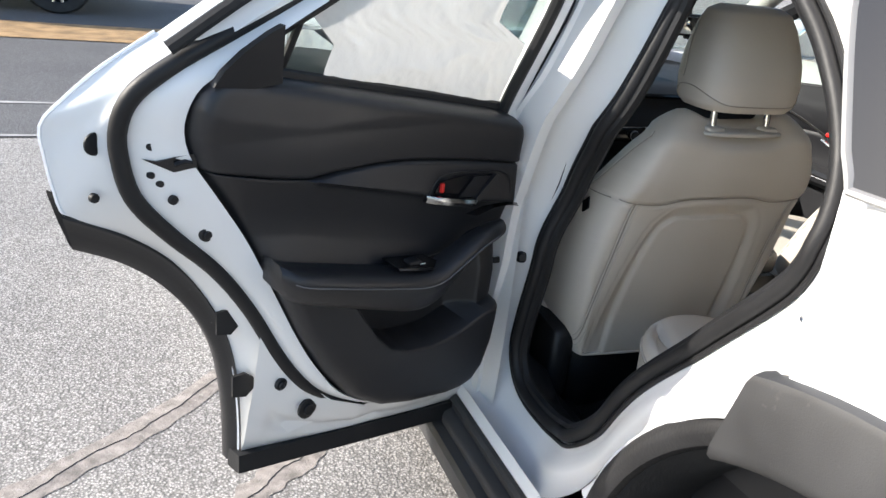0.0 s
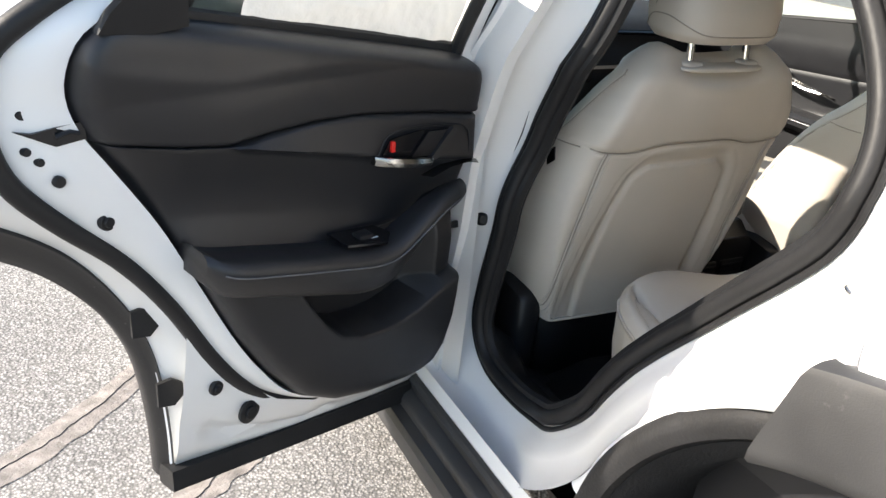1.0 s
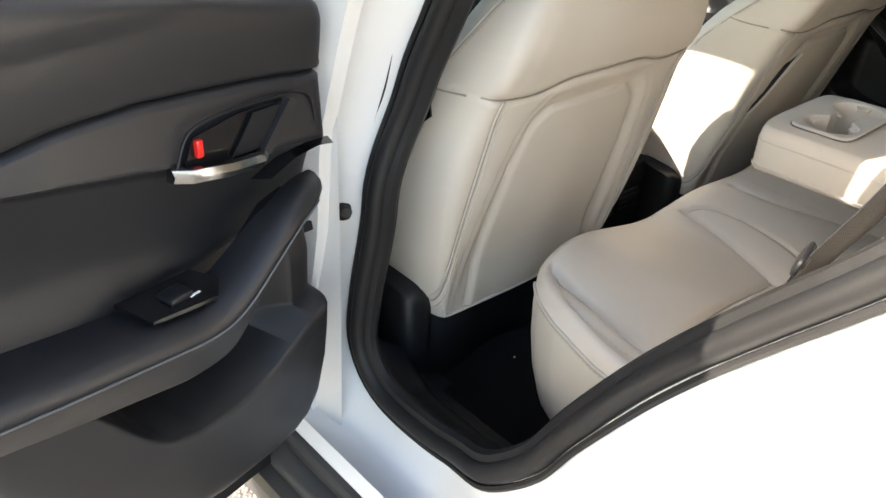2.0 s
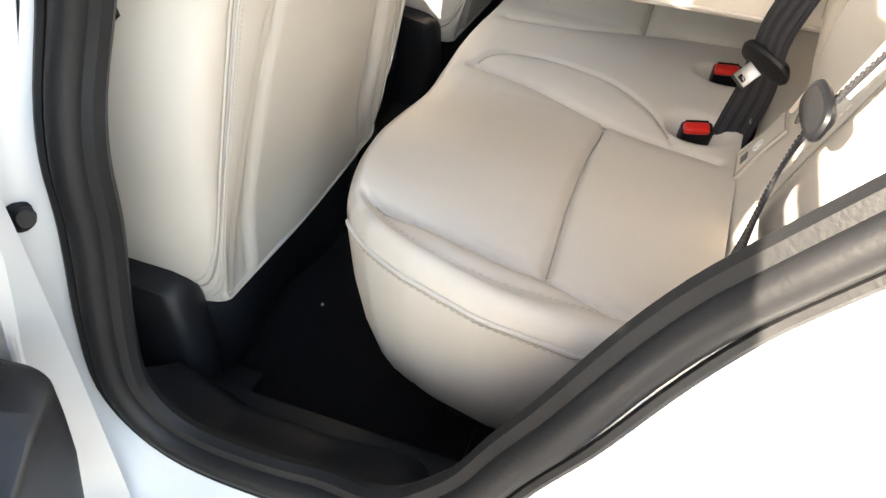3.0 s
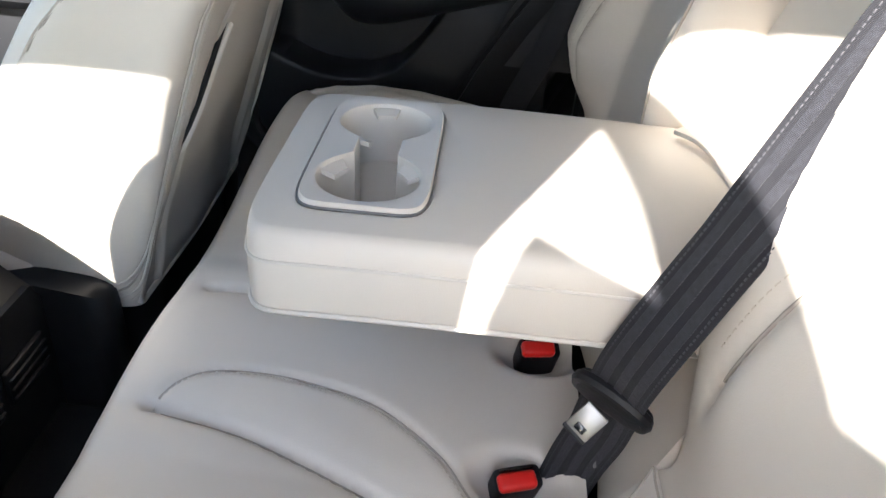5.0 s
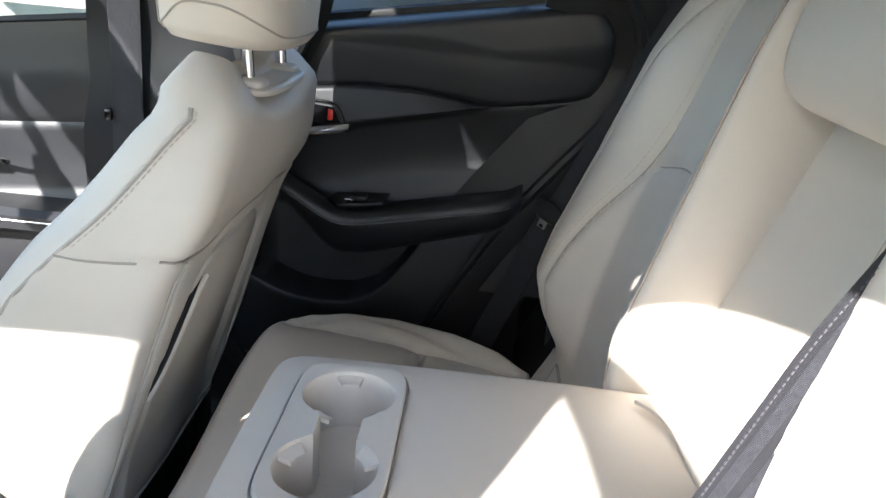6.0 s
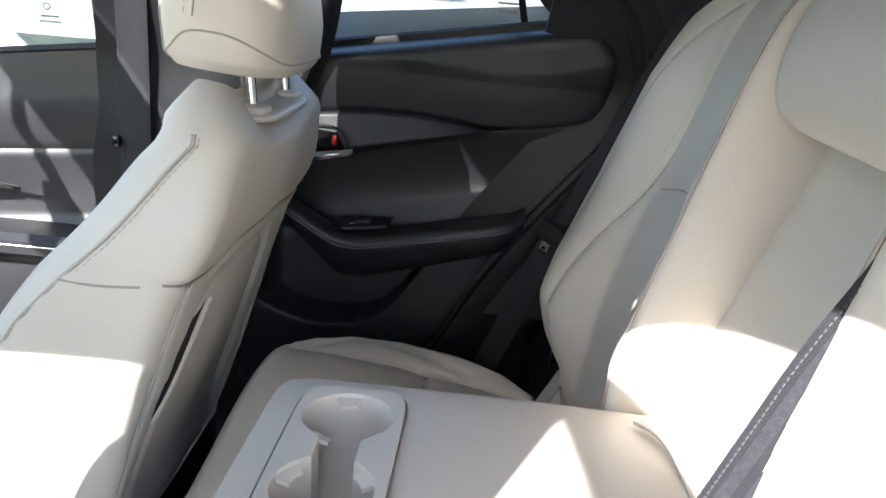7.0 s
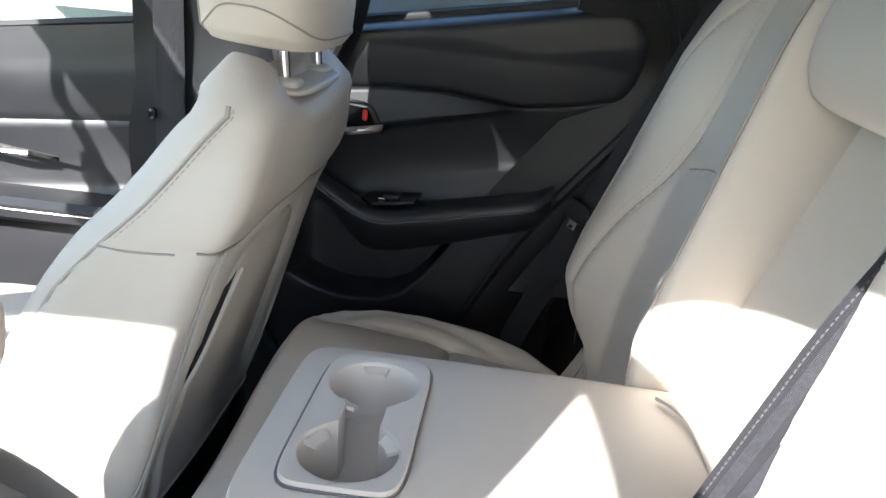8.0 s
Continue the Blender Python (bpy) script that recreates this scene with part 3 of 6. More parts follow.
def build_pillars(s):
    """B-pillar between the door openings: painted outside, black trim inside, and the roof rail."""
    def outer(u, v):
        z = 0.36 + 1.08 * v
        y_back = float(np.interp(z, [0.36, 0.56, 0.68, 0.82, 0.95, 1.10, 1.235, 1.44], [1.175, 1.172, 1.148, 1.137, 1.095, 1.040, 1.018, 0.98]))
        y = y_back + u * (0.20 - 0.02 * v)
        return (-s * (0.772 - tumble(z) + 0.022 * math.sin(min(1, u * 1.3) * math.pi / 2)), y, z)
    part("b_pillar_panel", solid_sheet(outer, 6, 30, (s * 0.02, 0, 0)), PAINT_IN, car, "white painted outer face of the door pillar")
    def inner(u, v):
        z = 0.40 + 1.02 * v
        yb = float(np.interp(z, [0.40, 0.56, 0.68, 0.82, 0.95, 1.10, 1.235, 1.44], [1.17, 1.158, 1.136, 1.125, 1.085, 1.030, 1.005, 0.98])) + 0.014
        wide = float(np.interp(z, [0.4, 0.7, 0.85, 1.0, 1.1, 1.235, 1.42], [0.225, 0.243, 0.246, 0.258, 0.285, 0.30, 0.26]))
        bulge = 0.026 * math.sin(math.pi * min(1, u * 1.1) ** 0.6) * (1.0 if z < 0.9 else max(0.3, 1 - 3.0 * (z - 0.9)))
        return (-s * (0.695 - 0.016 * ease((z - 0.72) / 0.15) - tumble(z) - bulge), yb + 0.022 * ease((z - 0.9) / 0.1) + u * wide, z)
    trim = part("b_pillar_trim", solid_sheet(inner, 10, 26, (-s * 0.008, 0, 0)), BLACK_HARD, car, "black plastic inner trim of the door pillar")
    return trim


for s in (1, -1):
    build_pillars(s)


def build_roof():
    """Roof skin, headliner, rails and pillars of the windscreen and tailgate."""
    def top(x, y):
        return 1.535 - 0.11 * (abs(x) / 0.60) ** 2.4 - 0.060 * ((y - 0.85) / 0.9) ** 2
    # the skin and lining, left open for the glass sunroof
    for name, mat, drop, label in (("roof_skin", PAINT, 0.0, "white painted roof with a sunroof opening"), ("headliner", HEADLINER, 0.045, "pale grey cloth headliner")):
        xs = [-0.60, -0.56, -0.52, -0.46, -0.41, -0.36] + list(np.linspace(-0.30, 0.30, 9)) + [0.36, 0.41, 0.46, 0.52, 0.56, 0.60]
        ys = list(np.linspace(-0.30, 1.10, 16)) + [1.17, 1.25, 1.33, 1.44, 1.55, 1.66, 1.75, 1.85]
        bm = bmesh.new()
        vt = [[bm.verts.new((x, y, top(x, y) - drop)) for y in ys] for x in xs]
        for i in range(len(xs) - 1):
            for j in range(len(ys) - 1):
                if not (abs(xs[i] + xs[i + 1]) / 2 < 0.36 and 1.16 < ys[j] < 1.65):
                    bm.faces.new((vt[i][j], vt[i + 1][j], vt[i + 1][j + 1], vt[i][j + 1]))
        part(name, bm, mat, car, label)
    # out of view; placed and cut to shape the sun patches on the right door
    hatch = [(-0.36, 1.17), (0.36, 1.17), (0.36, 1.66), (-0.36, 1.66)]
    part("sunroof_frame", tube([(x, y, top(x, y) - 0.02) for x, y in hatch], 0.024, 8, closed=True), BLACK_HARD, car, "black sunroof frame")
    part("sunroof_glass", grid(lambda u, v: (-0.355 + 0.71 * u, 1.175 + 0.48 * v, top(-0.355 + 0.71 * u, 1.175 + 0.48 * v) + 0.002), 8, 6), TINTED, car, "tinted sunroof glass")
    for s in (1, -1):
        rail = spline([(-s * 0.625, 1.87, 1.36), (-s * 0.615, 1.4, 1.425), (-s * 0.61, 1.0, 1.44), (-s * 0.60, 0.6, 1.43), (-s * 0.60, 0.2, 1.40), (-s * 0.60, -0.25, 1.36)], 30)
        part("roof_rail", tube(rail, 0.038, 10), PAINT, car, "white painted roof rail")
        post = spline([(-s * 0.625, 1.86, 1.36), (-s * 0.655, 2.05, 1.25), (-s * 0.69, 2.26, 1.10), (-s * 0.72, 2.46, 0.95)], 16)
        part("windscreen_pillar", tube(post, 0.038, 10), HEADLINER, car, "pale trimmed windscreen pillar")
        post = spline([(-s * 0.60, -0.25, 1.36), (-s * 0.62, -0.55, 1.15), (-s * 0.66, -0.72, 0.95)], 10)
        part("tailgate_pillar", tube(post, 0.05, 10), PAINT, car)
        # trim between the front window's top and the roof lining
        side = lambda u, v: (-s * (0.640 - 0.02 * v), 1.16 + 0.66 * u, 1.275 + 0.135 * v - 0.05 * max(0, u - 0.6))
        part("roof_side_trim", solid_sheet(side, 10, 4, (s * 0.012, 0, 0)), HEADLINER, car, "pale trim along the roof side")
        # inner trim behind the rear door
        def c_trim(u, v):
            z = 0.62 + 0.80 * v
            y0 = float(np.interp(z, [0.62, 0.74, 0.82, 0.90, 1.0, 1.05, 1.1, 1.2, 1.27, 1.34, 1.42], [0.752, 0.68, 0.612, 0.553, 0.508, 0.512, 0.533, 0.62, 0.70, 0.84, 0.90]))
            return (-s * (0.694 - tumble(z) - 0.016 * math.sin(min(1, u * 1.5) * math.pi / 2)), y0 - 0.014 - u * 0.75, z)
        part("rear_pillar_trim", solid_sheet(c_trim, 10, 20, (s * 0.02, 0, 0)), BLACK_SOFT, car, "black inner trim of the rear pillar")
    ws = lambda u, v: ((u - 0.5) * (1.22 + 0.2 * v), 1.85 + 0.61 * v + 0.10 * math.cos((u - 0.5) * math.pi) * v, top((u - 0.5) * 1.2, 1.85) - 0.02 + (0.95 - top((u - 0.5) * 1.2, 1.85) + 0.02) * v)
    part("windscreen", solid_sheet(ws, 14, 10, (0, 0.002, 0.004)), GLASS, car, "clear laminated windscreen").visible_shadow = False
    rw = lambda u, v: ((u - 0.5) * 1.18, -0.28 - 0.42 * v, 1.37 - 0.38 * v)
    part("tailgate_glass", solid_sheet(rw, 8, 6, (0, -0.002, 0.004)), DARK_GLASS, car, "tinted tailgate glass").visible_shadow = False
    tg = lambda u, v: ((u - 0.5) * 1.56, -0.70 - 0.14 * math.sin(v * math.pi * 0.7), 0.99 - 0.62 * v)
    part("tailgate", solid_sheet(tg, 10, 8, (0, 0.04, 0)), PAINT, car, "white painted tailgate")
    part("rear_bumper", loft([[(x, -0.80 - 0.06 * math.cos(x * 1.6) + d, z) for d, z in ((0.10, 0.62), (0.0, 0.56), (0.02, 0.34), (0.12, 0.26))] for x in np.linspace(-0.84, 0.84, 20)], closed=False), CLADDING, car)
    # bonnet, front wings, front end
    hood = lambda u, v: ((u - 0.5) * 1.56, 2.50 + 0.95 * v, 0.98 - 0.10 * v ** 2 + 0.05 * math.cos((u - 0.5) * 2.4) - 0.05)
    part("bonnet", solid_sheet(hood, 14, 12, (0, 0, -0.02)), PAINT, car, "white painted bonnet")
    part("front_bumper", loft([[(x, 3.40 + 0.14 * math.cos(x * 1.7) + d, z) for d, z in ((0.0, 0.86), (0.05, 0.66), (0.05, 0.40), (-0.05, 0.24))] for x in np.linspace(-0.84, 0.84, 24)], closed=False), PAINT, car)
    for s in (1, -1):
        def wing(u, v):
            y, z = 2.14 + 1.30 * u, 0.36 + 0.56 * v
            r = math.hypot(y - 2.775, z - WHEEL_Z)
            if r < 0.40:
                z = WHEEL_Z + math.sqrt(max(0.40**2 - (y - 2.775) ** 2, 0))
            return (-s * (0.86 - 0.06 * u ** 3 - 0.05 * max(v - 0.8, 0)), y, z)
        part("front_wing", grid(wing, 40, 10), PAINT, car, "white painted front wing")
        arc = np.linspace(0, math.pi, 30)
        part("front_arch_cladding", loft([[(-s * x, 2.775 + r * math.cos(t), WHEEL_Z + r * math.sin(t)) for t in arc] for r, x in ((0.385, 0.80), (0.385, 0.872), (0.47, 0.875), (0.475, 0.85))], closed=False), CLADDING, car)
        part("front_liner", loft([[(-s * x, 2.775 + r * math.cos(t), WHEEL_Z + r * math.sin(t)) for t in arc] for r, x in ((0.39, 0.80), (0.39, 0.5), (0.05, 0.5))], closed=False), LINER, car)
        build_wheel(car, (-s * 0.775, WHEEL_Y, WHEEL_Z), -s)
        build_wheel(car, (-s * 0.775, 2.775, WHEEL_Z), -s)


build_roof()


def build_floor():
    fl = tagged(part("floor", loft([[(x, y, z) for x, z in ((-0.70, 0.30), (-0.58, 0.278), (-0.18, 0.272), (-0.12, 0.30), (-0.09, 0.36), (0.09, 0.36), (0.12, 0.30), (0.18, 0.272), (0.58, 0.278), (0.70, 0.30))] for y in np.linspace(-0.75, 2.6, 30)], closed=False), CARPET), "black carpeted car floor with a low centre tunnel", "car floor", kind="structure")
    for s in (1, -1):
        # entry trim: rises from the carpet to the seal, swept up along the rear
        def scuff(u, v):
            y = 0.65 + 0.515 * v
            top = float(np.interp(y, [0.65, 0.672, 0.710, 0.757, 0.793, 0.845, 0.90, 0.975, 1.095, 1.165], [0.765, 0.738, 0.683, 0.603, 0.533, 0.472, 0.432, 0.402, 0.404, 0.47]))
            x = 0.690 + 0.026 * ease((0.90 - y) / 0.12) * ease((0.76 - top) / 0.14) * (1 - u) - (0.030 + 0.120 * ease((y - 0.78) / 0.12)) * u
            z = top - (top - 0.280) * (u ** (1.6 - 0.9 * ease((0.92 - y) / 0.12)))
            return (-s * x, y, z + 0.012 * math.exp(-((u - 0.55) / 0.12) ** 2))
        plate = part("entry_trim", solid_sheet(scuff, 18, 36, (0, 0, -0.01)), BLACK_HARD, fl, "black plastic entry trim over the sill")
        part("trim_joint", tube([(-s * (0.694 - 0.15 * u), 0.86 + 0.03 * u, 0.43 - 0.16 * u ** 1.4) for u in np.linspace(0.02, 0.8, 12)], 0.0016, 6), BLACK_GLOSS, plate)
        lower = lambda u, v: (-s * 0.66, 0.60 - 1.25 * u, 0.30 + 0.36 * v)
        part("side_lining", solid_sheet(lower, 4, 4, (-s * 0.02, 0, 0)), BLACK_HARD, fl)
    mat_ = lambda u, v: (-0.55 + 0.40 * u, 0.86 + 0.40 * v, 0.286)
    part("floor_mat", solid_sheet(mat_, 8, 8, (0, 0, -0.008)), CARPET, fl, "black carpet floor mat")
    crumb = tagged(part("crumb", box((0.004, 0.003, 0.003), (-0.362, 1.130, 0.2895), 0.001), WHITE_MARK), "tiny pale crumb on the black carpet", "crumb")
    part("rear_parcel_wall", box((1.2, 0.04, 0.5), (0, 0.30, 0.62), 0.01), CARPET, fl)


build_floor()


# ---- doors ----
def door_w(z):
    return 0.30 * max(z - 1.02, 0)


SIDE_SEAM = np.array([(0.655, 0.965), (0.60, 0.845), (0.525, 0.70), (0.505, 0.655)])


def build_door(name, s, at, turn, label, paper=False):
    """A rear door. Its own axes: x towards the cabin, -y away from the hinge, z up; s = 1 left, -1 right."""
    door = new(name)
    door.matrix_basis = pose(*at, 0, 0, turn)
    tagged(door, label, "car door")

    def P(u, w, z):
        # the door tapers a little towards its upper rear corner
        return (s * w, -(0.975 * u + 0.014 * z - 0.027 * w - 0.027 * u * z), 0.010 - 0.032 * u + 0.978 * z + 0.016 * w + 0.014 * u * z)

    def add(nm, bm, mat, parent=None, lab="", **kw):
        return part_local(nm, bm, mat, parent or door, lab, **kw)

    # the painted shell: outline of the skin's rear edge, as u and z
    rear = spline([(0.70, 1.155), (0.771, 1.107), (0.823, 1.06), (0.848, 1.029), (0.845, 0.985), (0.836, 0.935), (0.818, 0.890), (0.740, 0.850), (0.670, 0.795), (0.612, 0.715), (0.574, 0.63), (0.556, 0.545), (0.548, 0.45), (0.547, 0.372)], 70)
    # weatherstrip line on the shut face
    seal = spline([(0.50, 1.235), (0.60, 1.178), (0.70, 1.122), (0.748, 1.085), (0.766, 1.045), (0.765, 0.99), (0.747, 0.93), (0.697, 0.870), (0.626, 0.800), (0.567, 0.719), (0.512, 0.619), (0.470, 0.556), (0.428, 0.512), (0.375, 0.475), (0.322, 0.450)], 70)
    trim = spline([(0.50, 1.215), (0.56, 1.175), (0.630, 1.125), (0.672, 1.095), (0.688, 1.055), (0.686, 1.02), (0.673, 0.984), (0.644, 0.94), (0.592, 0.858), (0.549, 0.773), (0.492, 0.656), (0.450, 0.585), (0.400, 0.520), (0.340, 0.480), (0.271, 0.455)], 70)

    def face(u, v):
        k = min(int(round(v * 69)), 69)
        a, b, c = rear[k], seal[k], trim[k]
        # u 0: skin edge, 0.5: seal, 1: trim edge
        if u < 0.5:
            f = u * 2
            y, z = a[0] + (b[0] - a[0]) * f, a[1] + (b[1] - a[1]) * f
            w = -0.005 + 0.055 * f ** 1.4 + 0.010 * math.sin(f * math.pi)
        else:
            f = u * 2 - 1
            y, z = b[0] + (c[0] - b[0]) * f, b[1] + (c[1] - b[1]) * f
            w = 0.05 + 0.045 * f ** 0.8 + 0.006 * math.sin(f * math.pi)
        return P(y, w + door_w(z), z)
    shell = add("door_shell", grid(face, 24, 69), PAINT_IN, lab="white painted door shut face")
    # outer skin
    def outer(u, v):
        k = min(int(round(v * 69)), 69)
        a = rear[k]
        y = a[0] * (1 - u)
        z = a[1] + (float(np.interp(v, [0, 0.35, 0.75, 1], [1.075, 0.86, 0.60, 0.305])) - a[1]) * u
        return P(y, -0.012 - 0.035 * math.sin(min(1, u * 1.2) * math.pi / 2) + 0.02 * max(0.6 - z, 0) + door_w(z), z)
    add("outer_skin", grid(outer, 14, 69), PAINT, lab="white painted outer door skin")
    # lower shut face, between the trim and the bottom edge
    def low(u, v):
        uu = 0.547 * (1 - u) + 0.0 * u
        zb = 0.372 - 0.060 * u
        zt = float(np.interp(uu, [0.0, 0.05, 0.12, 0.20, 0.27, 0.322, 0.40, 0.47, 0.56], [0.62, 0.50, 0.44, 0.445, 0.458, 0.450, 0.488, 0.556, 0.70]))
        z = zb + (zt - zb) * v
        w = -0.005 + 0.075 * v ** 0.7 - 0.012 * math.exp(-((v - 0.35) / 0.10) ** 2) * (1 if 0.25 < uu < 0.5 else 0.3)
        return P(uu, w, z)
    add("lower_shut_face", grid(low, 44, 16), PAINT_IN, shell)
    front = lambda u, v: P(-0.004 - 0.006 * math.sin(v * 3), -0.03 + 0.13 * u + door_w(0.31 + 0.72 * v), 0.31 + 0.72 * v)
    add("hinge_face", grid(front, 4, 16), PAINT_IN, shell)
    rim = [P(a[0], -0.008 + door_w(a[1]), a[1]) for a in rear]
    add("skin_hem", tube(rim, 0.004, 6), PAINT, shell)
    sl = [P(b[0], 0.060 + door_w(b[1]), b[1]) for b in seal]
    add("weatherstrip", tube(sl, [0.013] * 60 + [0.012, 0.011, 0.010, 0.009, 0.008, 0.007, 0.006, 0.005, 0.004, 0.003], 10), RUBBER, lab="black rubber weatherstrip on the door")
    # cladding along the arch and the bottom
    arch = spline([(0.832, 0.900), (0.740, 0.852), (0.668, 0.795), (0.610, 0.715), (0.572, 0.63), (0.554, 0.545), (0.546, 0.45), (0.545, 0.365)], 60)
    lower = spline([(0.812, 0.832), (0.743, 0.797), (0.682, 0.748), (0.626, 0.678), (0.592, 0.608), (0.576, 0.540), (0.566, 0.45), (0.563, 0.352)], 60)
    def clad(u, v):
        k = min(int(round(v * 59)), 59)
        a, b = arch[k], lower[k]
        prof = [(0.0, -0.004), (0.10, -0.001), (0.22, -0.006), (0.8, -0.020), (1.0, -0.028), (1.02, -0.045), (0.5, -0.060), (-0.1, -0.058), (-0.35, -0.045)]
        i = u * (len(prof) - 1)
        f, w = (float(np.interp(i, range(len(prof)), [p[j] for p in prof])) for j in (0, 1))
        return P(a[0] + (b[0] - a[0]) * f, w, a[1] + (b[1] - a[1]) * f)
    add("door_cladding", grid(clad, 16, 59), EDGE_RUBBER, lab="grained black wheel arch cladding on the door")
    bottom = [P(u, 0.0, 0.366 - 0.062 * (0.56 - u) / 0.56) for u in np.linspace(0.562, -0.012, 20)]
    add("bottom_strip", strip(bottom, 0.036, 0.05, (1, 0, 0.25)), RUBBER, lab="black rubber strip along the door bottom")
    for uu, zz in ((0.590, 0.675), (0.560, 0.540)):
        add("clip", slab([P(uu + 0.012, 0.010, zz - 0.022), P(uu - 0.012, 0.014, zz - 0.025), P(uu - 0.026, 0.016, zz - 0.010), P(uu - 0.026, 0.016, zz + 0.012), P(uu - 0.010, 0.014, zz + 0.024), P(uu + 0.012, 0.010, zz + 0.020)], (s * 0.006, 0, 0)), RUBBER, lab="black plastic clip")
    for uu, w, zz, r in ((0.648, 0.076, 0.869, 0.012), (0.502, 0.058, 0.55, 0.012), (0.444, 0.056, 0.478, 0.021), (0.795, 0.03, 0.930, 0.007), (0.700, 0.080, 0.931, 0.007), (0.728, 0.072, 1.010, 0.006), (0.728, 0.070, 0.968, 0.005), (0.716, 0.073, 0.955, 0.005)):
        plug = add("plug", disc(P(uu, w, zz), (s, 0.25, 0), r, 0.007), RUBBER, lab="black rubber plug")
        if r > 0.011:
            add("plug_cap", disc(P(uu, w + 0.006, zz), (s, 0.25, 0), r * 0.55, 0.005), BLACK_HARD, plug)
    add("plug", disc(P(0.791, 0.034, 1.008), (s, 0.4, 0), 0.016, 0.004, rim=0.4), RUBBER, lab="black grommet")
    # latch
    latch = add("latch_opening", slab([P(*p) for p in ((0.738, 0.070, 0.992), (0.700, 0.084, 0.974), (0.668, 0.090, 0.980), (0.670, 0.090, 1.000), (0.700, 0.086, 0.996), (0.722, 0.078, 0.990))], (s * 0.006, 0, 0)), BLACK_GLOSS, lab="black door latch opening")
    add("latch_claw", tube([P(0.700, 0.092, 0.986), P(0.685, 0.094, 0.990), P(0.675, 0.094, 0.987)], 0.003, 6), BLACK_HARD, latch)
    for k in range(3):
        add("stamp", box((0.002, 0.006, 0.022), P(0.664 - 0.012 * k, 0.083, 0.922), 0.001), PAINT_IN, shell)

    # ---- trim panel ----
    BOT = np.array([(0.022, 0.92), (0.030, 0.82), (0.036, 0.74), (0.040, 0.65), (0.046, 0.55), (0.060, 0.49), (0.085, 0.455), (0.12, 0.442), (0.16, 0.440), (0.25, 0.450), (0.32, 0.467), (0.385, 0.505), (0.44, 0.572), (0.492, 0.656), (0.549, 0.773), (0.589, 0.858), (0.635, 0.93), (0.668, 0.975), (0.680, 1.00), (0.687, 1.03)])
    TOP = np.array([(0.022, 0.94), (0.027, 0.985), (0.035, 1.004), (0.050, 1.014), (0.10, 1.025), (0.25, 1.052), (0.40, 1.078), (0.56, 1.106), (0.63, 1.117), (0.655, 1.112), (0.675, 1.092), (0.684, 1.072), (0.687, 1.045)])
    UP = np.array([(0.02, 0.920), (0.15, 0.940), (0.28, 0.955), (0.36, 0.957), (0.44, 0.951), (0.494, 0.944), (0.56, 0.953), (0.64, 0.969), (0.70, 0.982)])
    LO = np.array([(0.02, 0.842), (0.13, 0.862), (0.247, 0.887), (0.36, 0.913), (0.46, 0.934), (0.494, 0.9435), (0.56, 0.9525), (0.64, 0.9685), (0.70, 0.9815)])
    WALL = np.array([(0.02, 0.640), (0.07, 0.632), (0.10, 0.626), (0.13, 0.612), (0.16, 0.599), (0.19, 0.591), (0.226, 0.588), (0.28, 0.593), (0.320, 0.610), (0.35, 0.640), (0.385, 0.690), (0.415, 0.738), (0.43, 0.747), (0.47, 0.750), (0.53, 0.754), (0.60, 0.76), (0.70, 0.77)])
    val = lambda table, u: float(np.interp(u, table[:, 0], table[:, 1]))

    def level(u, z, up, lo, wall):
        """How far the panel stands out towards the cabin."""
        d = 0.112
        if z >= up:
            d += 0.014 * math.sin(min(1, (z - up) / 0.10) * math.pi * 0.60) - 0.014 * max(0, (z - up - 0.085) / 0.07)
        elif z >= lo:
            d += 0.001 + 0.012 * (up - z) / max(up - lo, 0.01)
        else:
            k = lo - z
            d += -0.004 - 0.022 * math.sin(min(1, k / 0.09) * math.pi / 2) + 0.014 * max(0, min(1, (k - 0.10) / 0.05))
        if z < wall:
            d += 0.034 - 0.06 * max(0, 0.60 - z) - 0.05 * max(0, u - 0.40)
        elif 0.09 < u < 0.42:
            d -= 0.052 * math.sin(min(1, (u - 0.09) / 0.05) * math.pi / 2) * min(1, (0.42 - u) / 0.02) * max(0, min(1, (0.76 - z) / 0.03))
        return d

    rimline = np.vstack([BOT, TOP[::-1]])
    cols = []
    for u in 0.0222 + (0.6868 - 0.0222) * (0.5 - 0.5 * np.cos(np.linspace(0.08, 0.92, 150) * math.pi)) / (0.5 - 0.5 * math.cos(0.92 * math.pi)):
        b, t = val(BOT, u), val(TOP, u)
        up, lo, wall = (min(max(val(k, u), b), t) for k in (UP, LO, WALL))
        lo = min(lo, up)
        wall = min(wall, lo)
        zs = []
        for a, c, n, first in ((b, wall, 26, -1), (wall, lo, 30, 0), (lo, up, 12, 1), (up, t, 26, 2)):
            gap = min(0.004, (c - a) / 3)
            inner = list(np.linspace(a + gap, c - gap, n))
            if first == 1 and c - a < 0.006:
                inner = list(np.linspace(a, c, n))
            zs += [(a, first)] + [(z, None) for z in inner]
        zs.append((t, None))
        line = []
        for z, mark in zs:
            w = level(u, min(z, t), up, lo, wall)
            if mark in (1, 2):
                w -= 0.0075
            if mark == 0 and wall > b + 0.01:
                w = level(u, z - 0.004, up, lo, wall) - 0.003
            side = dist_to(SIDE_SEAM, u, z)
            w -= 0.008 * math.exp(-(side / 0.0042) ** 2)
            e = dist_to(rimline, u, z)
            w = 0.066 + (w - 0.066) * (1 - math.exp(-e / 0.006))
            line.append(P(u, w + door_w(z), z))
        cols.append(line)
    add("trim_panel", loft(cols, closed=False), BLACK_SOFT, lab="black soft-touch door trim panel with swept creases", angle=75)
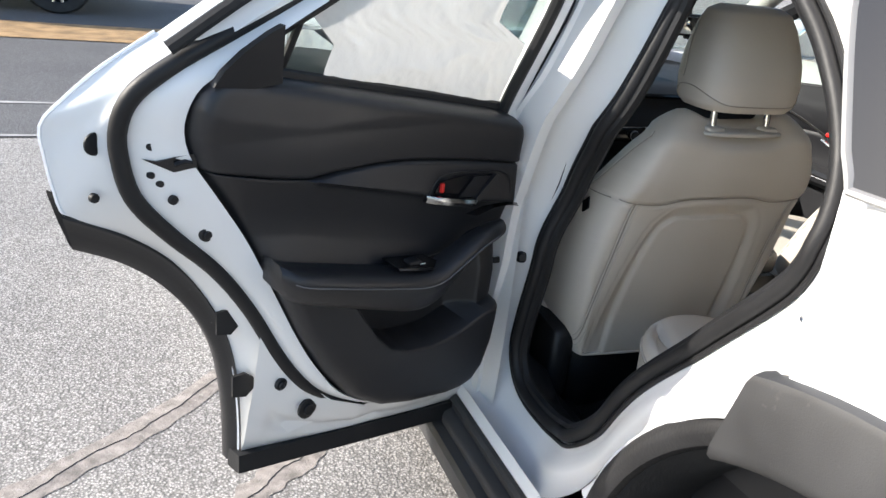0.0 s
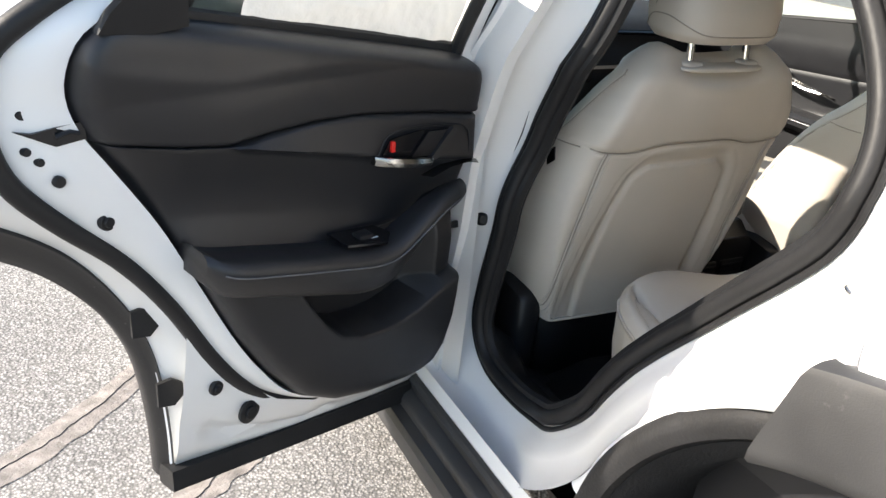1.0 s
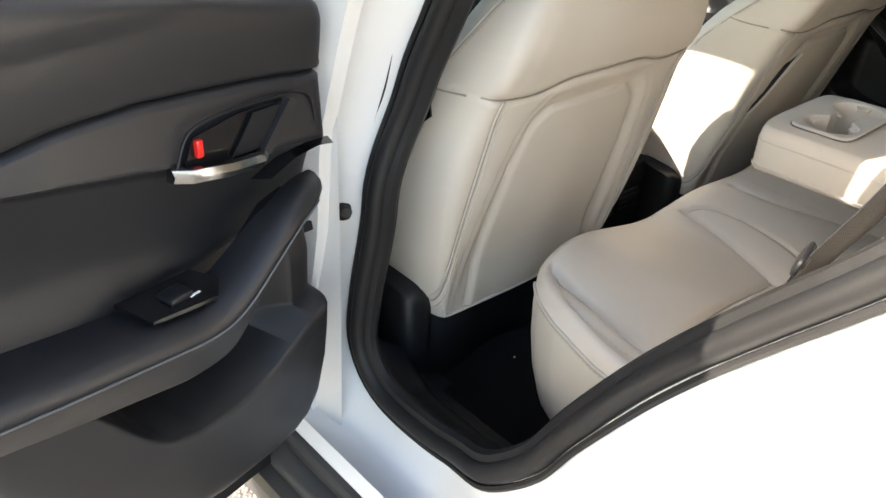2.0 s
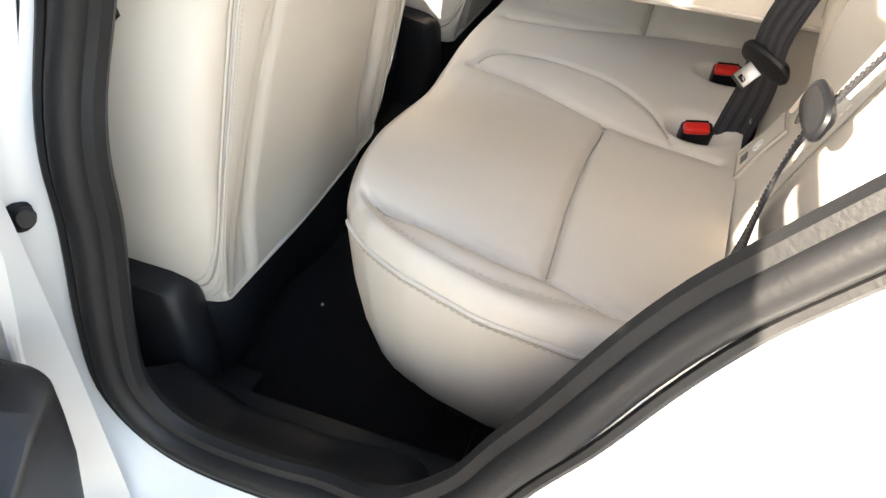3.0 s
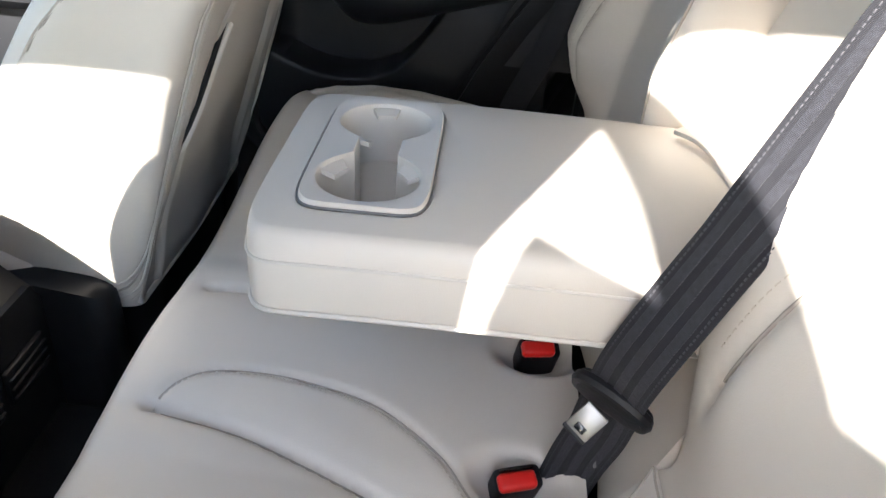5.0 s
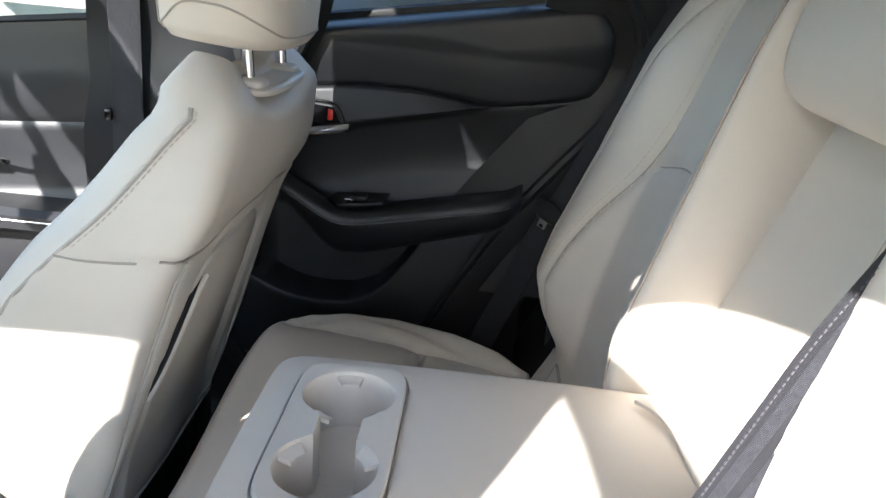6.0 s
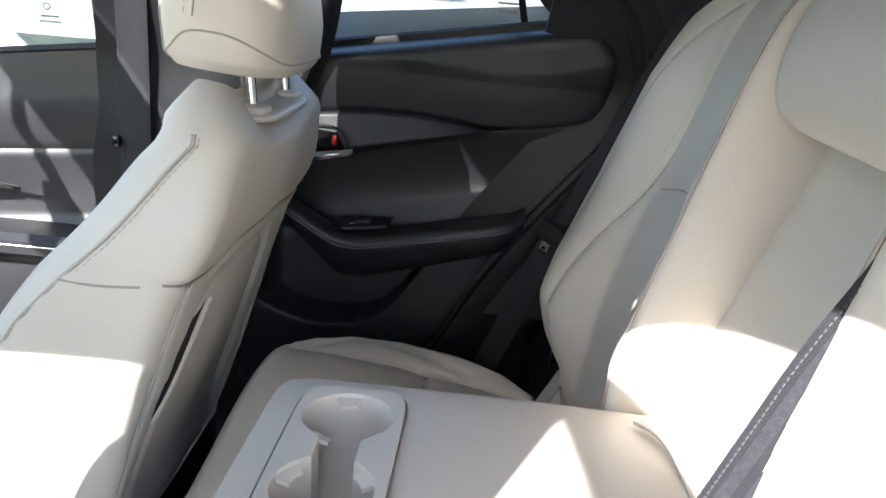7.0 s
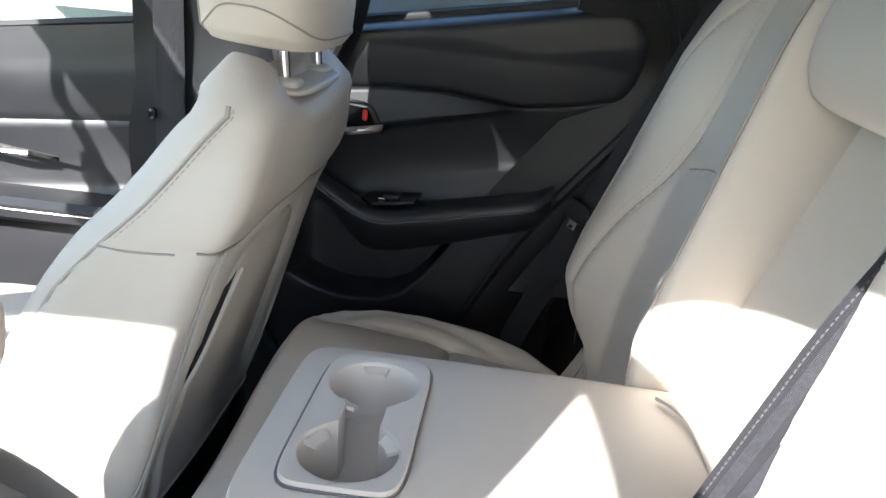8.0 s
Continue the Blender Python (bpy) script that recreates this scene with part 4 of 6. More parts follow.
    # armrest with the rising pull handle
    top = spline([(0.560, 0.150, 0.824), (0.530, 0.168, 0.810), (0.46, 0.172, 0.794), (0.35, 0.172, 0.770), (0.285, 0.172, 0.758), (0.245, 0.172, 0.764), (0.20, 0.170, 0.788), (0.155, 0.166, 0.811), (0.11, 0.155, 0.820), (0.075, 0.135, 0.817)], 46)
    hang = np.interp(np.linspace(0, 1, 46), [0, 0.05, 0.5, 0.62, 0.8, 1.0], [0.040, 0.052, 0.070, 0.070, 0.040, 0.022])
    inner = np.interp(np.linspace(0, 1, 46), [0, 0.55, 0.66, 0.85, 1.0], [0.080, 0.085, 0.118, 0.125, 0.110])
    rings = []
    for (u, w, z), h, wi in zip(top, hang, inner):
        rings.append([P(u, w - 0.004, z + 0.003), P(u, w + 0.004, z - 0.004), P(u, w + 0.006, z - 0.014), P(u, w + 0.003, z - 0.022), P(u, w - 0.006, z - h * 0.8), P(u, w - 0.020, z - h), P(u, wi, z - h), P(u, wi, z - 0.004), P(u, (w + wi) / 2, z + 0.004)])
    arm = add("armrest", loft(rings), BLACK_SOFT, lab="padded black armrest with a rising pull handle", angle=50)
    st = [P(u, w + 0.0068, z - 0.014) for u, w, z in top[2:-3]]
    add("seam_line", tube(st, 0.0011, 6), GREY_THREAD, arm)
    add("pull_cup", loft([[P(u + du, w, z) for du, w in ((-0.012, 0.118), (0.0, 0.135), (0.012, 0.118))] for u, z in ((0.150, 0.842), (0.11, 0.852), (0.07, 0.852), (0.045, 0.846))], closed=False), BLACK_GLOSS, arm)
    sw = add("switch_plate", slab([P(*p) for p in ((0.340, 0.112, 0.781), (0.335, 0.156, 0.777), (0.262, 0.160, 0.766), (0.240, 0.140, 0.768), (0.250, 0.112, 0.772))], (0, 0, 0.004)), BLACK_GLOSS, lab="gloss black window switch plate")
    add("window_switch", box((0.022, 0.026, 0.008), P(0.293, 0.138, 0.780), 0.003), BLACK_HARD, sw)
    add("switch_mark", box((0.003, 0.012, 0.0006), P(0.278, 0.148, 0.7765), 0.0002), WHITE_MARK, sw)
    spk = add("speaker_grille", slab([P(*p) for p in ((0.140, 0.104, 0.800), (0.104, 0.104, 0.806), (0.190, 0.104, 0.742), (0.222, 0.104, 0.742))], (s * 0.010, 0, 0)), BLACK_HARD, lab="fine ribbed speaker grille")
    for k in range(14):
        f = (k + 0.5) / 14
        add("rib", tube([P(0.140 + 0.080 * f, 0.1150, 0.800 - 0.056 * f), P(0.106 + 0.082 * f, 0.1150, 0.804 - 0.060 * f)], 0.0013, 5), BLACK_SOFT, spk)
    # inside release
    cup = add("handle_recess", slab([P(*p) for p in ((0.258, 0.1270, 0.886), (0.240, 0.127, 0.917), (0.180, 0.125, 0.921), (0.112, 0.122, 0.915), (0.152, 0.123, 0.872))], (s * 0.002, 0, 0)), BLACK_GLOSS, lab="black recess of the inside handle")
    add("recess_back", slab([P(*p) for p in ((0.195, 0.129, 0.882), (0.163, 0.129, 0.917), (0.120, 0.126, 0.913), (0.152, 0.127, 0.877))], (s * 0.0015, 0, 0)), BLACK_HARD, cup)
    add("handle_blade", slab([P(*p) for p in ((0.146, 0.126, 0.869), (0.098, 0.124, 0.912), (0.110, 0.124, 0.917), (0.158, 0.126, 0.874))], (s * 0.008, 0, 0)), BLACK_SOFT, cup)
    bar = loft([[P(u, w + dw, z + dz) for dw, dz in ((0, 0.0075), (0.006, 0.0065), (0.009, 0.000), (0.006, -0.0065), (-0.003, -0.0065))] for u, w, z in ((0.268, 0.122, 0.888), (0.255, 0.134, 0.887), (0.21, 0.139, 0.879), (0.165, 0.136, 0.871), (0.148, 0.124, 0.870))])
    add("release_handle", bar, DULL_CHROME, lab="satin chrome inside release handle")
    add("lock_tab", box((0.006, 0.008, 0.017), P(0.237, 0.131, 0.906), 0.002), RED, lab="red lock tab")
    add("recess_frame", tube([P(*p) for p in spline([(0.262, 0.1275, 0.893), (0.244, 0.1275, 0.922), (0.200, 0.127, 0.9275), (0.120, 0.124, 0.921), (0.074, 0.121, 0.910), (0.060, 0.121, 0.888), (0.058, 0.121, 0.858)], 24)], 0.0016, 6), BLACK_HARD, cup)
    # sail trim, window frame and glass
    add("sail_trim", slab([P(u, 0.098 + door_w(z), z) for u, z in ((0.662, 1.100), (0.650, 1.122), (0.625, 1.148), (0.590, 1.174), (0.572, 1.184), (0.560, 1.102), (0.60, 1.096))], (s * 0.016, 0, 0)), BLACK_HARD, lab="black corner trim behind the window", angle=30)
    frame_out = spline([(-0.005, 1.00), (-0.014, 1.10), (-0.028, 1.20), (-0.030, 1.30), (-0.015, 1.365), (0.04, 1.398), (0.13, 1.405), (0.30, 1.378), (0.45, 1.310), (0.58, 1.235), (0.70, 1.150)], 60)
    frame_in = spline([(0.052, 1.00), (0.043, 1.06), (0.026, 1.14), (0.012, 1.22), (0.010, 1.30), (0.022, 1.345), (0.060, 1.372), (0.13, 1.380), (0.28, 1.345), (0.40, 1.272), (0.50, 1.207), (0.552, 1.175)], 60)
    rings = [[P(a[0], -0.015 + door_w(a[1]), a[1]) for a in frame_out], [P(a[0], 0.05 + door_w(a[1]), a[1]) for a in frame_out], [P(a[0] * 0.55 + b[0] * 0.45, 0.075 + door_w(a[1]), a[1] * 0.55 + b[1] * 0.45) for a, b in zip(frame_out, frame_in)],
             [P(b[0], 0.070 + door_w(b[1]), b[1]) for b in frame_in], [P(b[0], 0.02 + door_w(b[1]), b[1]) for b in frame_in]]
    fr = add("window_frame", loft(rings, closed=False), PAINT_IN, lab="white painted window frame")
    add("frame_seal", tube([P(b[0] + 0.004, 0.068 + door_w(b[1]), b[1] - 0.003) for b in frame_in], 0.011, 8), RUBBER, fr)
    add("frame_gasket", tube([P(a[0] + 0.010, 0.064 + door_w(a[1]), a[1] - 0.004) for a in frame_out], 0.010, 8), RUBBER, fr)
    gl = [P(u, 0.045 + door_w(z), z) for u, z in [(0.052, 1.02), (0.56, 1.10), (0.60, 1.15)] + [tuple(b) for b in frame_in[::-3]]]
    g = add("window_glass", slab(gl, (-s * 0.003, 0, 0)), DIMMING_GLASS if paper else DARK_GLASS, lab="lightly tinted side window glass", smooth=False)
    g.visible_shadow = False
    add("belt_seal", tube([P(u, 0.062 + door_w(1.02 + 0.17 * (u - 0.05)), 1.018 + 0.171 * (u - 0.05)) for u in np.linspace(0.045, 0.565, 12)], 0.008, 8, flat=1.5), RUBBER, lab="black rubber strip at the window base")
    divider = [P(u, 0.048 + door_w(z), z) for u, z in ((0.530, 1.10), (0.505, 1.205))]
    add("window_divider", tube(divider, 0.006, 6), RUBBER, lab="black upright bar in the window")
    if paper:
        def sheet(u, v):
            z = 1.100 - 0.084 * u + 0.255 * v
            front = 0.062 - 0.10 * (z - 1.01) + 0.085 * max(0, min(1, (z - 1.142) / 0.04))
            # rear edge spread wider above z 1.145 to shade the left backrest
            uu = (0.462 - 0.070 * v + 0.07 * max(0, min(1, (z - 1.145) / 0.05))) * (1 - u) + front * u
            ridge = abs(noise.noise(Vector((u * 3.2 + v * 1.5, v * 3.0 - u, 2)))) ** 0.7
            fold = 0.013 * ridge + 0.005 * abs(noise.noise(Vector((u * 9 + v * 4, v * 6, 7)))) + 0.0015 * noise.noise(Vector((u * 30, v * 18, 4)))
            return P(uu, 0.064 + door_w(z) - 0.75 * abs(fold), z)
        add("window_sticker", grid(sheet, 90, 60), PAPER, lab="crumpled white paper sheet behind the window glass")
    else:
        add("glass_print", box((0.0008, 0.030, 0.006), P(0.50, 0.049 + door_w(1.13), 1.125), 0.0002), GREY_TRIM, g)
        for dz, lng in ((0.012, 0.034), (0.022, 0.020)):
            add("glass_print", box((0.0008, lng, 0.003), P(0.50, 0.050 + door_w(1.13), 1.125 + dz), 0.0002), GREY_TRIM, g)
        mk = [P(0.500 + 0.007 * math.cos(t), 0.0505 + door_w(1.155), 1.157 + 0.006 * math.sin(t)) for t in np.linspace(0, 2 * math.pi, 20, endpoint=False)]
        add("glass_mark", tube(mk, 0.0009, 5, closed=True), GREY_TRIM, g)
    return door


GREY_THREAD = material("grey_seam", (0.10, 0.10, 0.105), 0.7, grain=("noise", 1500), bump=0.3)


def part_local(name, bm, mat, parent, label="", smooth=True, angle=40, kind=""):
    ob = new(name, mesh_of(name, bm, mat, smooth, angle))
    ob.parent = parent
    return tagged(ob, label, kind=kind)


left_door = build_door("rear_door_left", 1, (-0.78, 1.225, 0), -74, "open white rear car door with black trim panel and paper in its window", paper=True)
right_door = build_door("rear_door_right", -1, (0.79, 1.212, 0), 0, "closed rear car door with black trim panel")


def build_check_strap():
    t = thing("door_check_strap", "black door check strap bolted to the white pillar", "door strap", (-0.73, 1.16, 0.69))
    pts = spline([(-0.722, 1.166, 0.697), (-0.745, 1.160, 0.697), (-0.775, 1.158, 0.694), (-0.83, 1.160, 0.690)], 12)
    part("strap", strip(pts, 0.012, 0.006, (0, -1, 0.2)), BLACK_HARD, t)
    part("bracket", box((0.020, 0.022, 0.026), (-0.722, 1.162, 0.697), 0.007), BLACK_HARD, t)
    part("bolt", disc((-0.724, 1.152, 0.700), (-0.6, -1, 0.2), 0.008, 0.006, 10), RUBBER, t)


build_check_strap()


def build_striker():
    t = thing("door_striker", "bent steel door striker on the white rear pillar", "door striker", (-0.715, 0.485, 0.93))
    part("plate", box((0.004, 0.014, 0.014), (-0.738, 0.452, 0.926), 0.003), PAINT_IN, t)
    part("loop", tube(spline([(-0.738, 0.458, 0.930), (-0.746, 0.460, 0.931), (-0.749, 0.453, 0.929), (-0.746, 0.447, 0.927), (-0.738, 0.445, 0.926)], 16), 0.0022, 8), DULL_CHROME, t)


build_striker()


# ---- rear seat ----
def mirror_line(line):
    return [(-x, *r) for x, *r in line]


CUSH_SEAM = [spline(l, 60) for l in (
    [(-0.086, 1.016), (-0.100, 0.934), (-0.121, 0.871), (-0.145, 0.809), (-0.162, 0.755), (-0.176, 0.662)],
    [(-0.145, 0.809), (-0.25, 0.812), (-0.36, 0.808), (-0.495, 0.799)],
    [(-0.478, 0.992), (-0.489, 0.95), (-0.493, 0.916), (-0.499, 0.839), (-0.497, 0.798), (-0.503, 0.73), (-0.500, 0.662)])]
CUSH_ARC = spline([(-0.088, 1.014), (-0.060, 1.000), (-0.041, 0.975), (-0.035, 0.93), (-0.040, 0.88), (-0.056, 0.822), (-0.092, 0.770), (-0.125, 0.742), (-0.156, 0.722)], 60)
CUSH_DENT = spline([(-0.490, 0.973), (-0.515, 0.941), (-0.532, 0.898), (-0.535, 0.863), (-0.534, 0.822), (-0.528, 0.790), (-0.520, 0.760), (-0.510, 0.731)], 50)


def cushion_top(x, y):
    """Height of the cushion's upper side."""
    a = abs(x)
    z = 0.545 + 0.055 * (y - 0.80) + (0.024 + 0.13 * (y - 0.80)) * ease((a - 0.16) / 0.30) - 0.8 * max(0, y - 1.01) ** 1.5
    # soft crowns of the panels between the seams
    if 0.145 < a < 0.497:
        z += 0.014 * math.sin((a - 0.145) / 0.352 * math.pi) * (0.6 + 0.4 * math.sin(max(0, min(1, (y - 0.80) / 0.2)) * math.pi))
    if a >= 0.485:
        z += 0.014 * math.sin(min(1, (a - 0.485) / 0.070) * math.pi * 0.62) * max(0.3, min(1, (1.02 - y) / 0.12))
    z += 0.022 * ease((x - 0.25) / 0.25)                     # the far side is the less worn, fuller one
    if a < 0.14:
        z += 0.008 * math.cos(a / 0.14 * math.pi / 2)
    d = min(dist_to(l, -a, y) for l in CUSH_SEAM)
    z -= 0.010 * math.exp(-(d / 0.0048) ** 2) + 0.005 * math.exp(-(d / 0.020) ** 2)
    d = dist_to(CUSH_ARC, x, y)
    z -= 0.005 * math.exp(-(d / 0.0038) ** 2)
    d = dist_to(CUSH_DENT, -a, y)
    z -= 0.006 * math.exp(-(d / 0.012) ** 2)
    # wells of the buckles
    for bx, by in ((-0.112, 0.697), (0.048, 0.676)):
        d = math.hypot((x - bx) / 0.026, (y - by) / 0.036)
        z -= 0.032 * math.exp(-d ** 4)
    z += 0.0015 * noise.noise(Vector((x * 9, y * 9, 0)))
    return z


def cushion_edge(v, t):
    """A point of the cushion's plan: v across from -1 to 1, t from the crease to the front."""
    half = float(np.interp(t, [0, 0.13, 0.32, 0.56, 0.77, 0.90, 0.97, 1.0], [0.505, 0.532, 0.549, 0.549, 0.533, 0.512, 0.492, 0.476]))
    x = v * half
    front = 1.012 + 0.030 * math.cos(v * math.pi / 2) - 0.010 * abs(v) ** 8
    y = 0.640 + (front - 0.640) * t
    return x, y


def build_rear_seat():
    seat = thing("rear_bench", "cream leather rear bench seat with stitched seams", "car seat", (0, 0.8, 0.30))
    nu, nv = 250, 110
    vs = np.linspace(-1, 1, nu + 1)
    rows = []
    for v in vs:
        line = []
        for t in np.linspace(0, 1, nv + 1):
            x, y = cushion_edge(v, t)
            line.append([x, y, cushion_top(x, y)])
        rows.append(line)
    rows = np.array(rows)
    # rounded shoulder and tapering front and sides
    def fall(p, out, k):
        o, dz, pull = ((0.006, 0.003, 0), (0.012, 0.010, 0), (0.014, 0.022, 0), (0.014, 0.045, 0), (0.011, 0.085, 0), (0.002, 0.13, 0), (-0.014, 0.175, 0), (-0.036, 0.205, 0), (-0.060, 0.215, 0))[k]
        z = p[2] - dz * (p[2] - 0.325) / 0.215
        return [p[0] + out[0] * o * 1.1, p[1] + out[1] * o, z]
    bm = bmesh.new()
    vert = [[bm.verts.new(p) for p in line] for line in rows]
    for i in range(nu):
        for j in range(nv):
            bm.faces.new((vert[i][j], vert[i + 1][j], vert[i + 1][j + 1], vert[i][j + 1]))
    rim = [(0, j) for j in range(nv + 1)] + [(i, nv) for i in range(1, nu + 1)] + [(nu, j) for j in range(nv - 1, -1, -1)]
    pts = np.array([rows[i, j] for i, j in rim])
    d = np.gradient(pts[:, :2], axis=0)
    out = np.stack([-d[:, 1], d[:, 0]], 1)
    out /= np.linalg.norm(out, axis=1)[:, None] + 1e-9
    k = np.ones(31) / 31
    out = np.stack([np.convolve(np.pad(out[:, c], 15, mode="edge"), k, "valid") for c in (0, 1)], 1)
    last = [vert[i][j] for i, j in rim]
    for q in range(9):
        ring = [bm.verts.new(fall(p, o, q)) for p, o in zip(pts, out)]
        for a in range(len(ring) - 1):
            bm.faces.new((last[a], last[a + 1], ring[a + 1], ring[a]))
        last = ring
    cushion = part("cushion", bm, CREAM, seat, "cream leather seat cushion", angle=70)
    # piping round the outer edge and thread
    for s in (1, -1):
        side = [q for q, (i, j) in enumerate(rim) if (i == 0 if s > 0 else i == nu) and 0.10 * nv < j < 0.985 * nv]
        line = [np.array(fall(pts[q], out[q], 2)) + np.array((*out[q], 0)) * 0.0012 for q in side]
        part("piping", tube(line, 0.0024, 8), CREAM_PLASTIC, cushion)
        part("piping_groove", tube([p - np.array((0, 0, 0.0035)) for p in line], 0.0016, 6), SEAM, cushion)
        stitches([p - np.array((0, 0, 0.0075)) for p in line], (-s * 0.95, 0, 0.3), cushion, THREAD)
        for line in CUSH_SEAM + ([CUSH_ARC] if s > 0 else []):
            part("seam", tube([(s * x, y, cushion_top(s * x, y) + 0.0009) for x, y in line[2:-2]], 0.0012, 6), SEAM, cushion)
        dent = [(s * x, y, cushion_top(s * x, y) + 0.001) for x, y in CUSH_DENT]
        stitches(dent, (0, 0, 1), cushion, THREAD, 0.008)
        if s > 0:
            arc = [(s * x, y, cushion_top(s * x, y) + 0.0006) for x, y in [(x - 0.007, y + 0.003) for x, y in CUSH_ARC]]
            stitches(arc, (0, 0, 1), cushion, THREAD, 0.006)
        part("side_flap", loft([[(s * x, y, z) for x, y, z in r] for r in ([(-0.505, 0.80, 0.405), (-0.512, 0.74, 0.43), (-0.505, 0.66, 0.44)], [(-0.520, 0.80, 0.400), (-0.526, 0.74, 0.426), (-0.52, 0.66, 0.436)], [(-0.505, 0.80, 0.36), (-0.512, 0.74, 0.36), (-0.50, 0.66, 0.36)])], closed=False), CREAM, cushion)

    # backrest halves: profile up the seat, x across
    prof = spline([(0.660, 0.490), (0.645, 0.530), (0.622, 0.568), (0.603, 0.598), (0.594, 0.620), (0.594, 0.645), (0.594, 0.680), (0.586, 0.740), (0.562, 0.840), (0.538, 0.930), (0.514, 1.02), (0.494, 1.09), (0.474, 1.135), (0.442, 1.168), (0.390, 1.176)], 120)

    def back(s):
        seam_h = spline([(0.232, 0.924), (0.27, 0.932), (0.34, 0.932), (0.43, 0.912)], 30)
        seam_in = spline([(0.172, 0.70), (0.200, 0.80), (0.232, 0.924), (0.236, 1.00), (0.230, 1.08), (0.218, 1.16)], 40)
        seam_out = spline([(0.50, 0.66), (0.49, 0.74), (0.466, 0.83), (0.432, 0.91), (0.410, 1.01), (0.385, 1.16)], 40)
        seam_bol = spline([(0.518, 0.70), (0.534, 0.738), (0.545, 0.80), (0.542, 0.88), (0.520, 0.99), (0.478, 1.08), (0.40, 1.155)], 40)

        def surf(u, v):
            k = v * (len(prof) - 1)
            y, z = (float(np.interp(k, range(len(prof)), prof[:, c])) for c in (0, 1))
            edge_out = float(np.interp(z, [0.49, 0.58, 0.66, 0.72, 0.80, 0.92, 1.04, 1.12, 1.18], [0.50, 0.525, 0.558, 0.575, 0.582, 0.590, 0.572, 0.535, 0.47]))
            x = 0.142 + (edge_out - 0.142) * u
            if z > 0.60:
                f = min(1, (z - 0.60) / 0.08)
                c = (x - 0.34) / 0.11
                y -= f * 0.016 * math.exp(-(abs(c) ** 3)) * (1 - 0.6 * max(0, (z - 1.0) / 0.2))
                b = max(0, min(1, (x - 0.42) / 0.11))
                y += float(np.interp(z, [0.60, 0.66, 0.72, 0.78, 0.90, 1.04, 1.15], [0.0, 0.034, 0.056, 0.052, 0.034, 0.026, 0.010])) * math.sin(b * math.pi * 0.60)
                r = max(0, (u - 0.93) / 0.07)
                y -= 0.045 * r ** 2
                r = max(0, (0.03 - u) / 0.03)
                y += 0.030 * math.exp(-(u / 0.17) ** 2) * min(1, max(0, (z - 0.66) / 0.14)) - 0.010 * r ** 2
                g = min(dist_to(seam_h, x, z), dist_to(seam_in, x, z), dist_to(seam_out, x, z))
                y -= f * (0.006 * math.exp(-(g / 0.0055) ** 2) + 0.003 * math.exp(-(g / 0.014) ** 2))
                g = dist_to(seam_bol, x, z)
                y -= f * 0.0035 * math.exp(-(g / 0.003) ** 2)
            y += 0.0015 * noise.noise(Vector((x * 8, z * 8, 3)))
            return (s * x, y, z)
        bk = part("backrest", solid_sheet(surf, 84, 119, lambda u, v: (0, -0.085 if v < 0.9 else -0.085 * (1 - v) * 10 - 0.002, 0)), CREAM, seat, "cream leather backrest with bolsters", angle=60)
        def on(line):
            # the surface point over each x, z
            res = []
            for x, z in line:
                v = float(np.interp(z, prof[:, 1], np.arange(len(prof)))) / (len(prof) - 1)
                eo = float(np.interp(z, [0.49, 0.58, 0.66, 0.72, 0.80, 0.92, 1.04, 1.12, 1.18], [0.50, 0.525, 0.558, 0.575, 0.582, 0.590, 0.572, 0.535, 0.47]))
                p = surf((x - 0.142) / (eo - 0.142), v)
                res.append((p[0], p[1] + 0.0012, p[2]))
            return res
        edge = [(0.150, z) for z in np.linspace(0.72, 1.16, 40)]
        part("edge_seam", tube(on(edge), 0.0014, 6), SEAM, bk)
        for line in (seam_h, seam_in, seam_out, seam_bol):
            part("seam", tube(on([(x, z) for x, z in line[2:-2]]), 0.0013, 6), SEAM, bk)
        for line, off in ((seam_in, 0.010), (seam_bol, 0.006), (seam_out, -0.008)):
            stitches(on([(x - off, z) for x, z in line[4:-4]]), (0, 0.9, 0.4), bk, THREAD)
        # child seat anchor covers in the strip under the backrest
        for xc, slant in ((0.178, 0.016), (0.436, -0.012)):
            def plate(u, v, xc=xc, slant=slant):
                bow = 0.012 * math.sin(v * math.pi)
                return (s * (xc + (u - 0.5) * 0.052 - slant * (v - 0.5) + bow * (0.5 - u)), 0.6405 - 0.039 * v, 0.5385 + 0.066 * v)
            def mark_at(u, v, lift):
                p = plate(u, v)
                return (p[0], p[1] + lift, p[2] + lift * 0.6)
            cover = part("anchor_cover", solid_sheet(plate, 8, 10, (0, 0.0030, 0.0018)), CREAM_PLASTIC, seat, "cream plastic child seat anchor cover")
            edge = [mark_at(u, v, 0.0032) for u, v in [(0.02, k / 10) for k in range(11)] + [(k / 4, 0.985) for k in range(1, 4)] + [(0.98, 1 - k / 10) for k in range(11)] + [(1 - k / 4, 0.015) for k in range(1, 4)]]
            part("cover_gap", tube(edge, 0.0011, 5, closed=True), SEAM, cover)
            part("round_mark", tube([mark_at(0.5 + 0.17 * math.cos(t), 0.47 + 0.095 * math.sin(t), 0.0036) for t in np.linspace(0, 2 * math.pi, 24, endpoint=False)], 0.0010, 5, closed=True), WHITE_MARK, cover)
            part("mark_bar", tube([mark_at(0.42, 0.43, 0.0036), mark_at(0.52, 0.46, 0.0036), mark_at(0.56, 0.52, 0.0036)], 0.0014, 5), WHITE_MARK, cover)
